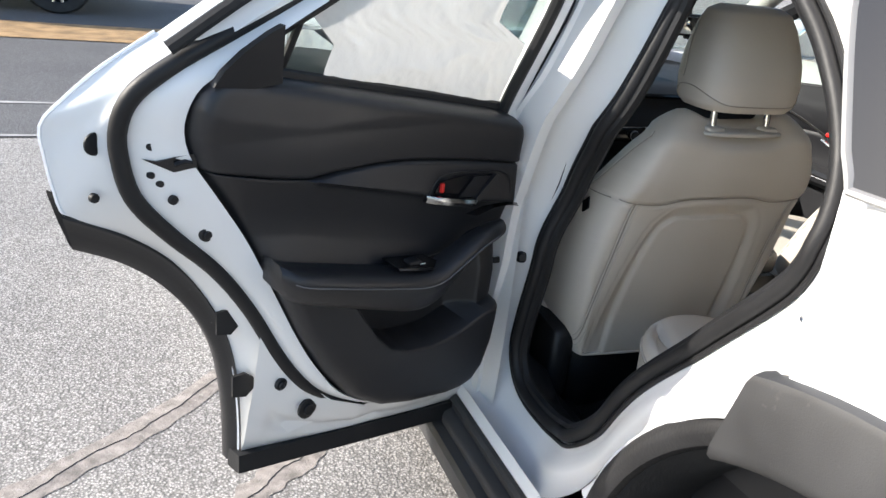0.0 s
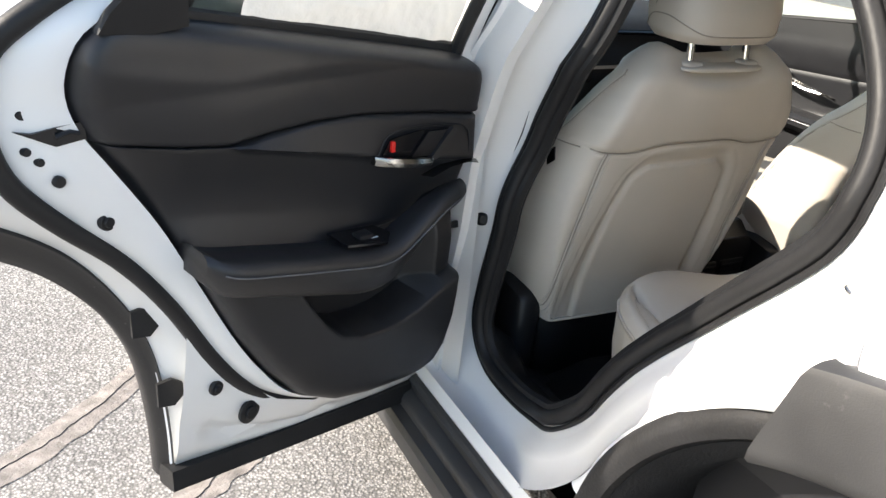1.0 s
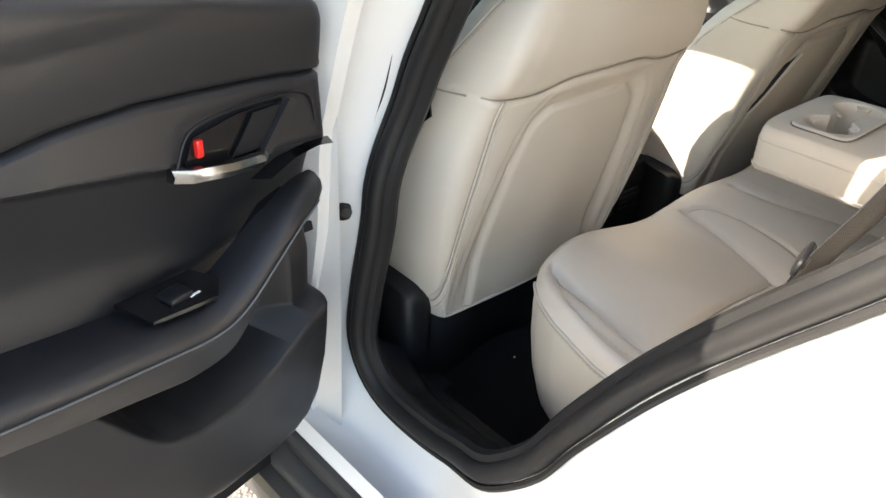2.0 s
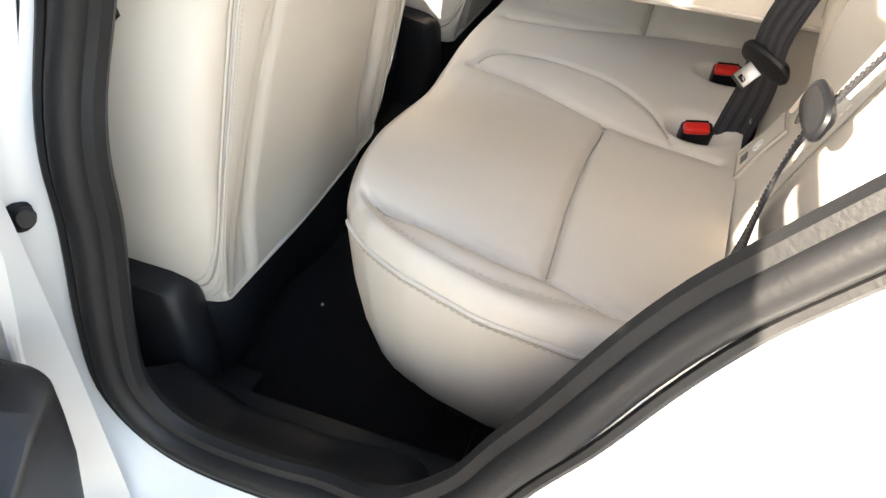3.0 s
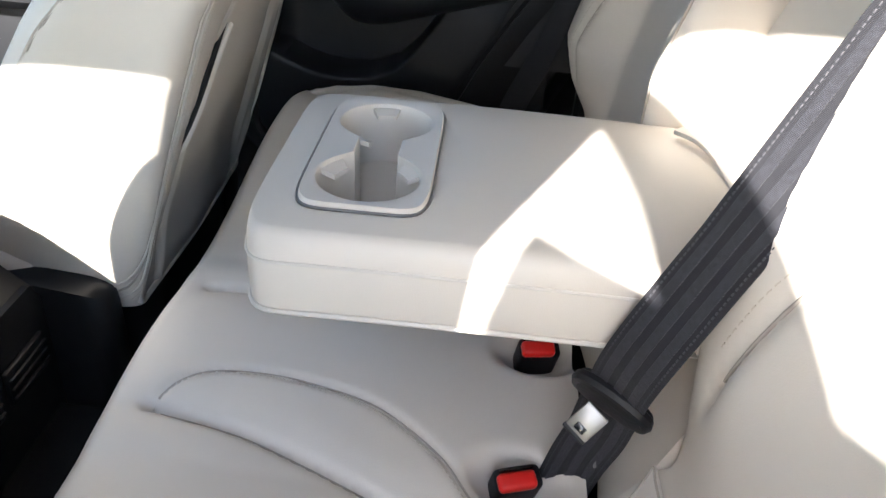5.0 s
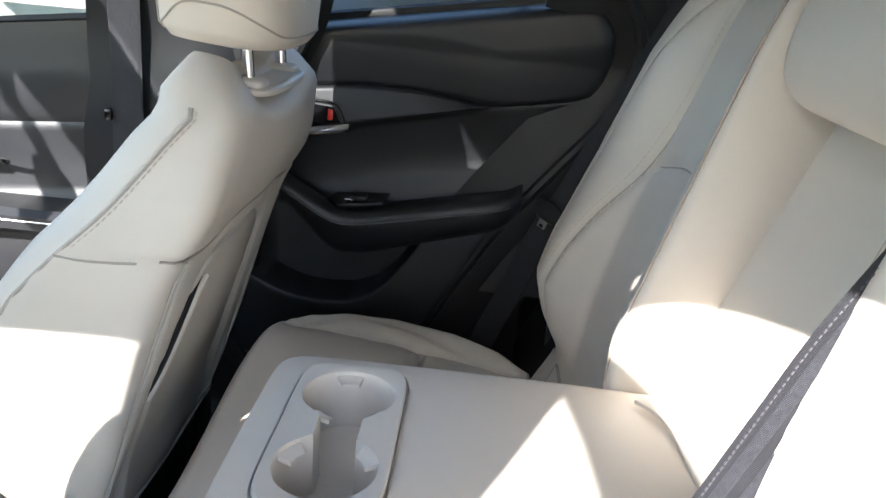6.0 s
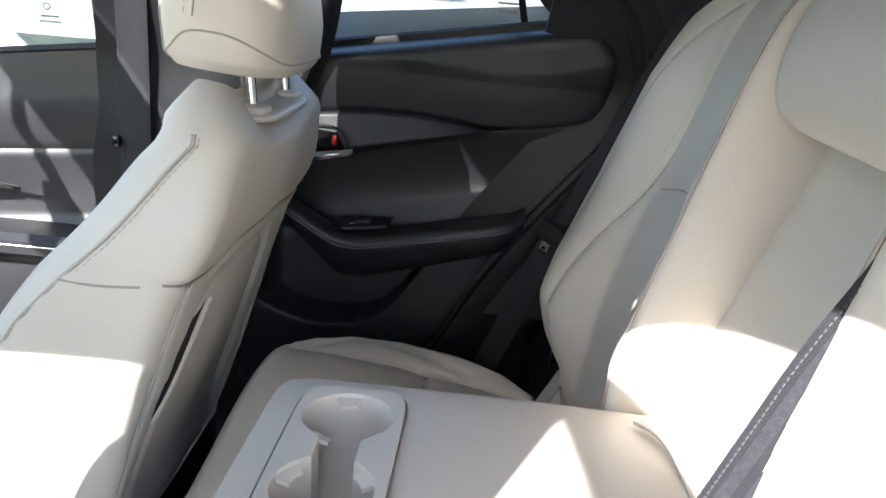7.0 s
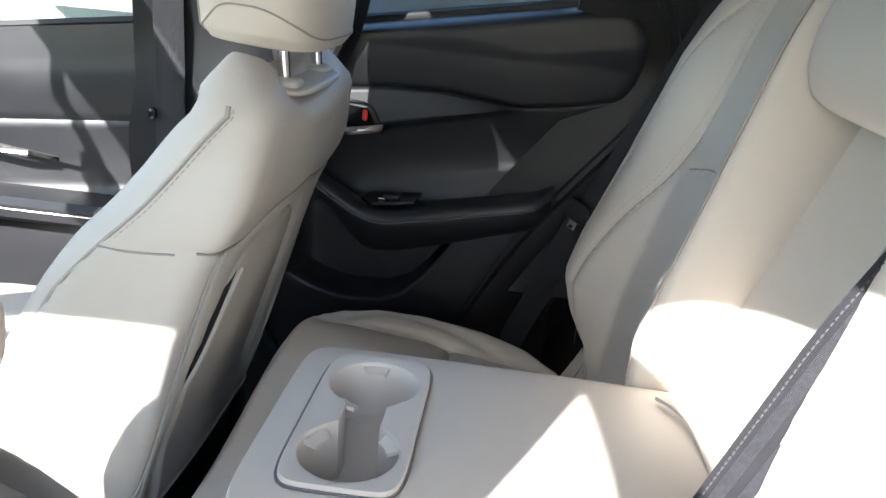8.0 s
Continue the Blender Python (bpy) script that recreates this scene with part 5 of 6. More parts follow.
            part("slot", slab([mark_at(u, v, 0.0030) for u, v in ((0.30, 0.12), (0.62, 0.12), (0.62, 0.25), (0.30, 0.25))], (0, 0.0012, 0.0003)), GREY_MARK, cover)
        return bk

    for s in (1, -1):
        back(s)
    # the niche of the folded armrest and the middle pad above it
    niche = lambda u, v: ((u - 0.5) * 0.284, 0.632 - 0.385 * (0.50 * v) - 0.012 * math.cos((u - 0.5) * math.pi), 0.52 + 0.54 * v)
    part("niche_back", solid_sheet(niche, 14, 20, (0, -0.03, 0)), CREAM, seat, "cream leather back of the armrest niche")
    for s in (1, -1):
        part("niche_side", solid_sheet(lambda u, v: (s * 0.140, 0.600 - 0.39 * 0.5 * v + 0.030 * u - 0.02, 0.52 + 0.56 * v), 4, 10, (s * 0.004, 0, 0)), CREAM, seat)
    def pad(u, v):
        a = v * 2 * math.pi
        x = (u - 0.5) * 0.286
        e = (1 - abs(2 * u - 1) ** 6) ** 0.5
        cy, cz = 0.452, 1.130
        y0, z0 = 0.052 * math.cos(a) * (0.75 + 0.25 * e), 0.090 * math.sin(a) * (0.85 + 0.15 * e)
        return (x, cy + y0 - 0.4 * z0, cz + z0)
    part("middle_pad", loft([[pad(u, v) for v in np.linspace(0, 1, 32, endpoint=False)] for u in np.linspace(0, 1, 22)]), CREAM, seat, "cream leather upper middle pad")
    for x in (-0.36, 0.36, 0.0):
        part("head_restraint", rounded_box((0.25 if x else 0.22, 0.10, 0.15), (x, 0.40, 1.275 if x else 1.262)), CREAM, seat, "cream leather rear head restraint")
        for dx in (-0.05, 0.05):
            part("post", tube([(x + dx, 0.405, 1.17), (x + dx, 0.40, 1.23)], 0.006, 10), CHROME, seat)
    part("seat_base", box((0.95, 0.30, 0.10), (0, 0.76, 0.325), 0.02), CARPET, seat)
    return seat


def rounded_box(size, at, n=3.2, nu=28, nv=20):
    """A soft block: a superellipsoid."""
    f = lambda v: math.copysign(abs(v) ** (2 / n), v)
    rings = []
    for j in range(1, nv):
        b = -math.pi / 2 + math.pi * j / nv
        rings.append([(at[0] + size[0] / 2 * f(math.cos(b)) * f(math.cos(a)), at[1] + size[1] / 2 * f(math.cos(b)) * f(math.sin(a)), at[2] + size[2] / 2 * f(math.sin(b))) for a in np.linspace(0, 2 * math.pi, nu, endpoint=False)])
    return loft(rings)


rear_seat = build_rear_seat()


def build_armrest():
    """The folded-down armrest with its cup holder insert."""
    t = thing("folding_armrest", "folded-down cream leather armrest with twin cup holder", "armrest", (0, 0.75, 0.69))
    cx, cy, n = 0.006, 0.835, 160
    ang = np.linspace(0, 2 * math.pi, n, endpoint=False)

    def to_outline(a, x0, x1, y0, y1, p):
        """The point of a rounded rectangle (power p) seen from the cup's centre at angle a."""
        dx, dy = math.cos(a), math.sin(a)
        lx = x1 if dx > 0 else -x0
        ly = y1 if dy > 0 else -y0
        r = (abs(dx / lx) ** p + abs(dy / ly) ** p) ** (-1 / p)
        return cx + dx * r, cy + dy * r

    def top(x, y):
        return 0.770 - 0.06 * (y - 0.80) ** 2 - 0.006 * (abs(x) / 0.13) ** 4 + (0.0 if y < 0.86 else -0.6 * (y - 0.86) ** 2)

    plate = lambda a: to_outline(a, -0.100, 0.102, -0.047, 0.049, 7)
    outer = lambda g: (lambda a: to_outline(a, -0.134 * g, 0.136 * g, -0.350, 0.050 + 0.028 * g, 9))
    rings = []
    for f in np.linspace(0, 1, 16):
        ring = []
        for a in ang:
            p, q = np.array(plate(a)), np.array(outer(0.93)(a))
            x, y = p + (q - p) * f
            ring.append((x, y, top(x, y) - 0.004 * math.exp(-(f / 0.02) ** 2)))
        rings.append(ring)
    for g, dz in ((0.965, 0.003), (0.99, 0.009), (1.0, 0.017), (1.005, 0.030), (1.0, 0.050), (0.985, 0.062), (0.955, 0.070), (0.90, 0.073)):
        rings.append([(*outer(g)(a), top(*outer(g)(a)) - dz) for a in ang])
    part("pad", loft(rings, caps=(False, True)), CREAM, t, "cream leather armrest pad", angle=50)
    seam = [(*outer(1.004)(a), top(*outer(1.0)(a)) - 0.020) for a in ang]
    part("edge_piping", tube(seam, 0.0013, 6, closed=True), CREAM_PLASTIC, t)
    part("lower_piping", tube([(*outer(0.995)(a), top(*outer(1.0)(a)) - 0.062) for a in ang], 0.0020, 6, closed=True), CREAM_PLASTIC, t)
    part("pull_tab", strip(spline([(0.102, 0.580, 0.771), (0.085, 0.566, 0.772), (0.062, 0.556, 0.771), (0.030, 0.552, 0.769), (-0.012, 0.550, 0.766)], 14), 0.012, 0.004, (0.2, 0.3, 1)), CREAM, t, "cream leather pull tab")

    # insert: plate, two cups joined by a slot
    def hole(a):
        dx, dy = math.cos(a), math.sin(a)
        best = 0
        for c, r in ((0.050, 0.0385), (-0.050, 0.0385)):
            b = dx * c
            disc_ = b * b - (c * c - r * r)
            if disc_ > 0:
                best = max(best, b + math.sqrt(disc_))
        slot = 0.017 / max(abs(dy), 1e-6)
        best = max(best, min(slot, 0.050 / max(abs(dx), 1e-6)))
        return cx + dx * best, cy + dy * best + 0.001

    rings = []
    for (fn, k, dz) in ((plate, 1.0, -0.004), (plate, 0.995, 0.001), (plate, 0.975, 0.003), (hole, 1.06, 0.003), (hole, 1.02, 0.002), (hole, 1.0, -0.001), (hole, 0.985, -0.020), (hole, 0.965, -0.052), (hole, 0.90, -0.054)):
        ring = []
        for a in ang:
            x, y = fn(a)
            x, y = cx + (x - cx) * k, cy + (y - cy) * k
            ring.append((x, y, top(0, y) + dz))
        rings.append(ring)
    ins = part("cup_holder", loft(rings, caps=(False, True)), CREAM_PLASTIC, t, "cream plastic twin cup holder insert", angle=35)
    part("insert_gap", tube([(*plate(a), top(0, plate(a)[1]) - 0.001) for a in ang], 0.0012, 6, closed=True), GREY_MARK, ins)
    for c, angles in ((0.050, (0.15, 2.55, 4.05)), (-0.050, (1.05, 5.35))):
        for a in angles:                                   # springy gripping tabs
            w = 0.32
            outline = [(cx + c + 0.0390 * math.cos(a + w * k), cy + 0.0390 * math.sin(a + w * k), 0.7690) for k in (-1, -0.5, 0, 0.5, 1)] + [(cx + c + 0.029 * math.cos(a + w * k), cy + 0.029 * math.sin(a + w * k), 0.7655) for k in (0.85, 0, -0.85)]
            part("grip_tab", slab(outline, (0, 0, -0.004)), CREAM_PLASTIC, ins)


build_armrest()


# ---- front seats ----
def build_front_seat(X, inner, lean):
    """A front seat at x = X; inner: the side (1 or -1) that faces the tunnel; lean: degrees that its back is laid back."""
    seat = thing("bucket_seat", "cream leather front seat with head restraint, seen from behind" if X < 0 else "cream leather front seat laid back, with an open map pocket", "car seat", (X, 1.2, 0.28), group="front seats")
    hinge = Matrix.Translation((0, 1.15, 0.46)) @ Matrix.Rotation(radians(lean), 4, "X") @ Matrix.Translation((0, -1.15, -0.46))

    def put(name, bm, mat, parent, label="", **kw):
        bmesh.ops.transform(bm, matrix=hinge, verts=bm.verts)
        return part(name, bm, mat, parent, label, **kw)

    def sew(pts, normal, step=0.0075):
        stitches([tuple(hinge @ Vector(q)) for q in pts], normal, back, THREAD, step)

    zs = np.r_[np.linspace(0.455, 0.965, 140), 0.978, 0.990, 1.002, 1.013, 1.023, 1.031, 1.037]
    def rear_y(z):
        return 1.138 - 0.25 * (z - 0.46) - 0.010 * math.exp(-((z - 0.905) / 0.055) ** 2) + 1.1 * max(z - 0.985, 0)
    def half(z):
        return float(np.interp(z, [0.455, 0.50, 0.58, 0.68, 0.76, 0.86, 0.91, 0.945, 0.975, 0.997, 1.014, 1.029, 1.037], [0.205, 0.222, 0.244, 0.256, 0.257, 0.241, 0.228, 0.213, 0.197, 0.182, 0.164, 0.140, 0.105]))
    def thick(z):
        return float(np.interp(z, [0.455, 0.60, 0.72, 0.80, 0.85, 0.91, 0.96, 1.0, 1.029], [0.20, 0.20, 0.182, 0.164, 0.149, 0.124, 0.101, 0.078, 0.040]))
    def section(z):
        yr, h, th = rear_y(z), half(z), thick(z)
        rnd = min(1, h / 0.2) * float(np.interp(z, [0.455, 0.60, 0.75, 0.82, 0.88, 1.0], [0.25, 0.45, 0.75, 0.75, 0.45, 0.6]))
        half_pts = [(0.0, yr), (0.45 * h, yr + 0.004), (0.76 * h, yr + 0.009 * rnd), (0.93 * h, yr + 0.030 * rnd), (1.0 * h, yr + 0.60 * th), (0.985 * h, yr + 0.85 * th), (0.90 * h, yr + 1.0 * th), (0.76 * h, yr + 0.93 * th), (0.55 * h, yr + 0.66 * th), (0.0, yr + 0.62 * th)]
        pts = half_pts + [(-x, y) for x, y in half_pts[-2:0:-1]]
        return spline(pts, 250, closed=True)
    seam_cross = [spline([(sgn * 0.245, 0.858), (sgn * 0.199, 0.849), (sgn * 0.139, 0.846), (sgn * 0.085, 0.857), (sgn * 0.04, 0.860), (0, 0.860)], 30) for sgn in (1, -1)]
    seam_v = [spline([(sgn * 0.199, 0.847), (sgn * 0.200, 0.76), (sgn * 0.203, 0.666), (sgn * 0.207, 0.563), (sgn * 0.205, 0.47)], 30) for sgn in (1, -1)]
    pocket = [spline([(sgn * 0.142, 0.47), (sgn * 0.142, 0.60), (sgn * 0.136, 0.716), (sgn * 0.122, 0.785), (sgn * 0.090, 0.812), (sgn * 0.04, 0.815), (0, 0.815)], 40) for sgn in (1, -1)]
    pocket_o = [spline([(sgn * 0.184, 0.46), (sgn * 0.180, 0.56), (sgn * 0.172, 0.65), (sgn * 0.156, 0.75), (sgn * 0.142, 0.80), (sgn * 0.112, 0.838)], 40) for sgn in (1, -1)]
    rings = []
    for z in zs:
        ring = []
        for x, y in section(z):
            if y < rear_y(z) + 0.07:
                g = min(dist_to(l, x, z) for l in seam_cross + seam_v)
                y += 0.0065 * math.exp(-(g / 0.0042) ** 2)
                # the panel within the outer line lies deeper, the pocket on it a little proud
                edge = float(np.interp(z, [0.46, 0.56, 0.65, 0.75, 0.80, 0.838, 0.846], [0.184, 0.180, 0.172, 0.156, 0.142, 0.112, 0.0]))
                y += 0.011 * ease((edge - abs(x)) / 0.030) * ease((0.848 - z) / 0.030) * ease((z - 0.46) / 0.10)
                limit = float(np.interp(z, [0.46, 0.60, 0.716, 0.785, 0.812, 0.817], [0.142, 0.142, 0.136, 0.122, 0.090, 0.02]))
                y -= 0.006 * ease((limit - abs(x)) / 0.012) * ease((0.817 - z) / 0.010)
                g = min(dist_to(l, x, z) for l in pocket)
                y += 0.002 * math.exp(-(g / 0.004) ** 2)
                g = min(dist_to(l, x, z) for l in pocket_o)
                y += 0.0030 * math.exp(-(g / 0.0030) ** 2)
            dip = 0.026 * math.exp(-(abs(x) / 0.095) ** 4) * max(0, min(1, (z - 0.92) / 0.10))
            ring.append((X + x, y, z - dip))
        rings.append(ring)
    back = put("backrest", loft(rings), CREAM, seat, "cream leather seat back with a map pocket", angle=60)
    def face_y(x, z):
        sec = section(z)
        sec = sec[sec[:, 1] < rear_y(z) + 0.55 * thick(z)]
        sec = sec[np.argsort(sec[:, 0])]
        return float(np.interp(x, sec[:, 0], sec[:, 1]))
    def on(line, lift=0.001):
        return [(X + x, face_y(x, z) - lift, z) for x, z in line if abs(x) < 0.97 * half(z)]
    for l in seam_cross + seam_v:
        put("seam", tube(on([(x, z) for x, z in l], -0.0030), 0.0013, 6), SEAM, back)
    for l in seam_v:
        sew(on([(x * 0.962, z) for x, z in l]), (0, -1, 0.3), 0.005)
    for sgn in (1, -1):
        # stitched front edge of the bolster and the piping along the side
        line = [(X + sgn * half(z) * 0.93, rear_y(z) + thick(z) * 0.972, z) for z in np.linspace(0.62, 1.005, 44)]
        sew(line, (sgn * 0.4, 0.9, 0))
        def side_at(z, frac):
            sec = section(z)
            sec = sec[sec[:, 0] > 0.91 * half(z)]
            near = sec[np.argsort(abs(sec[:, 1] - (rear_y(z) + frac * thick(z))))[:2]]
            return (X + sgn * float(near[:, 0].mean()), rear_y(z) + frac * thick(z), z)
        track = lambda z: float(np.interp(z, [0.58, 0.80, 0.85, 0.925, 1.01], [0.95, 0.86, 0.79, 0.70, 0.54]))
        line = [side_at(z, track(z)) for z in np.linspace(0.60, 0.992, 46)]
        put("piping", tube(line, 0.0018, 6), CREAM_PLASTIC, back)
        put("piping_groove", tube([(x, y - 0.0035, z) for x, y, z in line], 0.0013, 6), SEAM, back)
        sew([(x + sgn * 0.0006, y - 0.008, z) for x, y, z in line], (sgn, 0, 0))
        line = [(X + x, 0, z) for x, z in seam_v[0 if sgn > 0 else 1] if abs(x) < 0.985 * half(z)]
        for off in (-0.006, 0.006):
            put("side_piping", tube([(x + sgn * off * 0.8, face_y(x - X + sgn * off * 0.8, z) + 0.0008, z) for x, y, z in line], 0.0014, 6), CREAM_PLASTIC, back)
        put("cross_seam", tube(spline([side_at(0.852, 0.30), side_at(0.850, 0.45), side_at(0.849, 0.60), side_at(0.849, 0.78)], 24), 0.0013, 6), SEAM, back)
    if X > 0:
        # the map pocket stands open along its inner edge
        mouth = [(X - 0.172, 0.664), (X - 0.166, 0.676), (X - 0.156, 0.700), (X - 0.140, 0.730), (X - 0.118, 0.764), (X - 0.098, 0.790)]
        pts = [(x, face_y(x - X, z) + 0.006, z) for x, z in spline(mouth, 24)]
        wide = [0.0075 * math.sin(math.pi * min(1, (k + 0.8) / 24) ** 0.7) + 0.0008 for k in range(24)]
        # a black tube stands in for the shade inside the pocket's mouth
        put("pocket_gap_shade", tube(pts, wide, 10), BLACK_HARD, back, "black bar standing for the shade in the map pocket's gap")
        put("pocket_lip", tube([(x + 0.011, y - 0.002, z - 0.005) for x, y, z in pts], [0.002 + 0.75 * w for w in wide], 10), CREAM, back, "cream leather lip of the open map pocket")
    hem = spline([(X - 0.214, 1.176, 0.512), (X - 0.197, 1.144, 0.508), (X - 0.190, 1.137, 0.478), (X - 0.186, 1.137, 0.462), (X - 0.15, 1.139, 0.456), (X, 1.137, 0.452), (X + 0.15, 1.139, 0.456), (X + 0.186, 1.137, 0.462), (X + 0.190, 1.137, 0.478), (X + 0.197, 1.144, 0.508), (X + 0.214, 1.176, 0.512)], 60)
    put("hem", tube(hem, 0.0040, 8), CREAM_PLASTIC, back, "piped lower hem of the seat back")
    # head restraint
    head = put("head_restraint", head_shape(X), CREAM, seat, "cream leather head restraint", angle=60)
    for sgn in (1, -1):
        # the side panel's seams and the band sewn along the lower edge
        def on_head(pairs, lift=0.0006):
            pts = [head_point(radians(a), z, lift) for a, z in spline(pairs, 40)]
            return [(X + sgn * x, y, z) for x, y, z in pts]
        fore = on_head([(52, 1.046), (50, 1.09), (46, 1.15), (42, 1.205)])
        put("head_panel_seam", tube(fore, 0.0010, 6), SEAM, head)
        sew(on_head([(57, 1.046), (55, 1.09), (51, 1.15), (47, 1.205)]), (sgn * 0.7, 0.6, 0.2))
        put("head_panel_seam", tube(on_head([(6, 1.092), (5, 1.12), (10, 1.16), (16, 1.205)]), 0.0010, 6), SEAM, head)
        sew(on_head([(12, 1.094), (11, 1.12), (16, 1.16), (22, 1.205)]), (sgn, 0.2, 0.2))
        put("head_seam", tube(on_head([(50, 1.048), (30, 1.060), (14, 1.075), (0, 1.080), (-14, 1.077), (-40, 1.065), (-62, 1.056), (-90, 1.054)]), 0.0011, 6), SEAM, head)
        dx = sgn * 0.066
        put("post", tube([(X + dx, 1.036, 0.975), (X + dx, 1.050, 1.065)], 0.0068, 12), CHROME, seat, "chrome head restraint post")
        put("post_guide", rounded_box((0.040, 0.030, 0.014), (X + dx, 1.036, 1.002)), CREAM_PLASTIC, seat)
    put("guide_panel", rounded_box((0.19, 0.050, 0.012), (X, 1.034, 0.997)), CREAM_PLASTIC, seat)
    # label on the outer side, cushion, base and rails
    put("side_label", slab([(X - inner * (half(0.818) - 0.0005), y, z) for y, z in ((1.146, 0.796), (1.127, 0.812), (1.132, 0.836), (1.151, 0.820))], (-inner * 0.003, 0, 0)), BLACK_GLOSS, back, "small black side label")
    part("cushion", rounded_box((0.52, 0.52, 0.16), (X, 1.44, 0.50), 4.0), CREAM, seat, "cream leather seat cushion")
    part("base", loft([[(X + x, y, z) for x, y in spline([(-w, 1.150 + d), (0, 1.140 + d), (w, 1.150 + d), (w + 0.01, 1.60), (-w - 0.01, 1.60)], 40, closed=True)] for z, w, d in ((0.28, 0.19, 0.06), (0.34, 0.20, 0.04), (0.44, 0.20, 0.03), (0.465, 0.19, 0.035))]), BLACK_HARD, seat, "black plastic seat base")
    for sgn in (1, -1):
        rows = []
        for y, top, low_, wide_ in ((1.150, 0.490, 0.36, 0.012), (1.156, 0.503, 0.335, 0.022), (1.172, 0.512, 0.315, 0.030), (1.22, 0.522, 0.310, 0.034), (1.34, 0.530, 0.310, 0.034), (1.50, 0.500, 0.330, 0.028), (1.54, 0.470, 0.36, 0.012)):
            mid = X + sgn * 0.222
            rows.append([(mid - wide_, y, low_), (mid - wide_, y, top), (mid, y, top + 0.004), (mid + wide_ * 0.8, y, top - 0.006), (mid + wide_, y, top - 0.03), (mid + wide_, y, low_ + 0.02), (mid + wide_ * 0.6, y, low_)])
        part("side_cover", loft(rows), BLACK_HARD, seat, "black plastic side cover", angle=50)
        part("rail", box((0.05, 0.5, 0.03), (X + sgn * 0.18, 1.38, 0.292), 0.006), BLACK_HARD, seat)
    return seat


HEAD = np.array([(1.036, 0.076, 1.025, 1.112), (1.040, 0.102, 1.007, 1.128), (1.052, 0.114, 0.999, 1.137), (1.09, 0.120, 0.999, 1.142), (1.13, 0.117, 1.007, 1.143), (1.165, 0.108, 1.020, 1.141), (1.195, 0.098, 1.033, 1.135), (1.217, 0.086, 1.046, 1.128), (1.227, 0.064, 1.062, 1.115)])


def head_point(a, z, lift=0.0):
    """A point of the head restraint at the angle a round it (0: outer side, a quarter turn: front) and the height z."""
    w, y0, y1 = (float(np.interp(z, HEAD[:, 0], HEAD[:, k])) for k in (1, 2, 3))
    m, h = (y0 + y1) / 2, (y1 - y0) / 2 + lift
    c, s_ = math.cos(a), math.sin(a)
    return ((w + lift) * math.copysign(abs(c) ** 0.5, c), m + h * math.copysign(abs(s_) ** (0.70 if s_ > 0 else 0.62), s_) + 0.012 * (c * c) * (0.4 if s_ > 0 else 0.6), z)


def head_shape(X):
    around = np.linspace(0, 2 * math.pi, 72, endpoint=False)
    rings = []
    for f in np.linspace(0, len(HEAD) - 1, 40):
        z = float(np.interp(f, range(len(HEAD)), HEAD[:, 0]))
        rings.append([(X + p[0], p[1], p[2]) for p in (head_point(a, z) for a in around)])
    return loft(rings)


left_seat = build_front_seat(-0.357, 1, 0.0)
right_seat = build_front_seat(0.357, -1, 5.0)


# ---- seat belts and buckles ----
def build_buckle(name, at, yaw, tilt, label):
    """A buckle standing in its well: dark housing, slot and a red button over its top end."""
    t = new(name)
    t.matrix_basis = pose(*at, 0, tilt, yaw)
    tagged(t, label, "seat belt buckle", group="rear buckles")
    part_local("housing", box((0.021, 0.041, 0.052), (0.001, -0.001, -0.026), 0.005, 3), BLACK_HARD, t)
    part_local("release_button", box((0.0155, 0.033, 0.011), (-0.003, 0.002, 0.001), 0.004, 3), RED, t, "red release button")
    part_local("slot", box((0.003, 0.030, 0.006), (0.0080, 0, 0.0002), 0.001), BLACK_GLOSS, t)
    return t


build_buckle("belt_buckle", (-0.112, 0.697, 0.542), 18, -20, "black belt buckle with red button in the cushion")
build_buckle("belt_buckle", (0.046, 0.676, 0.554), 10, -22, "black belt buckle with red button beside the armrest")


def build_belt(name, pts, normals, label, width=0.047):
    t = thing(name, label, "seat belt", tuple(pts[0]))
    line = spline(pts, 60)
    nn = spline(normals, 60)
    webb = part("webbing", strip(line, width, 0.0022, nn), WEB, t, angle=60)
    for k in (-0.27, 0.0, 0.27) if name == "seat_belt_centre" else ():                           # raised bands along the weave
        d = np.gradient(line, axis=0)
        sd = np.cross(d, nn)
        sd /= np.linalg.norm(sd, axis=1)[:, None]
        part("rib", strip(line + sd * width * k + nn / np.linalg.norm(nn, axis=1)[:, None] * 0.0011, 0.0068, 0.0016, nn), WEB_BAND, webb)
    for k in (-0.42, 0.42):
        d = np.gradient(line, axis=0)
        sd = np.cross(d, nn)
        sd /= np.linalg.norm(sd, axis=1)[:, None]
        stitches(line + sd * width * k + nn / np.linalg.norm(nn, axis=1)[:, None] * 0.0012, (-0.6, 0.6, 0.4), webb, WEB_EDGE if name == "seat_belt_centre" else WEB, 0.004, "edge_weave")
    return t, line, nn


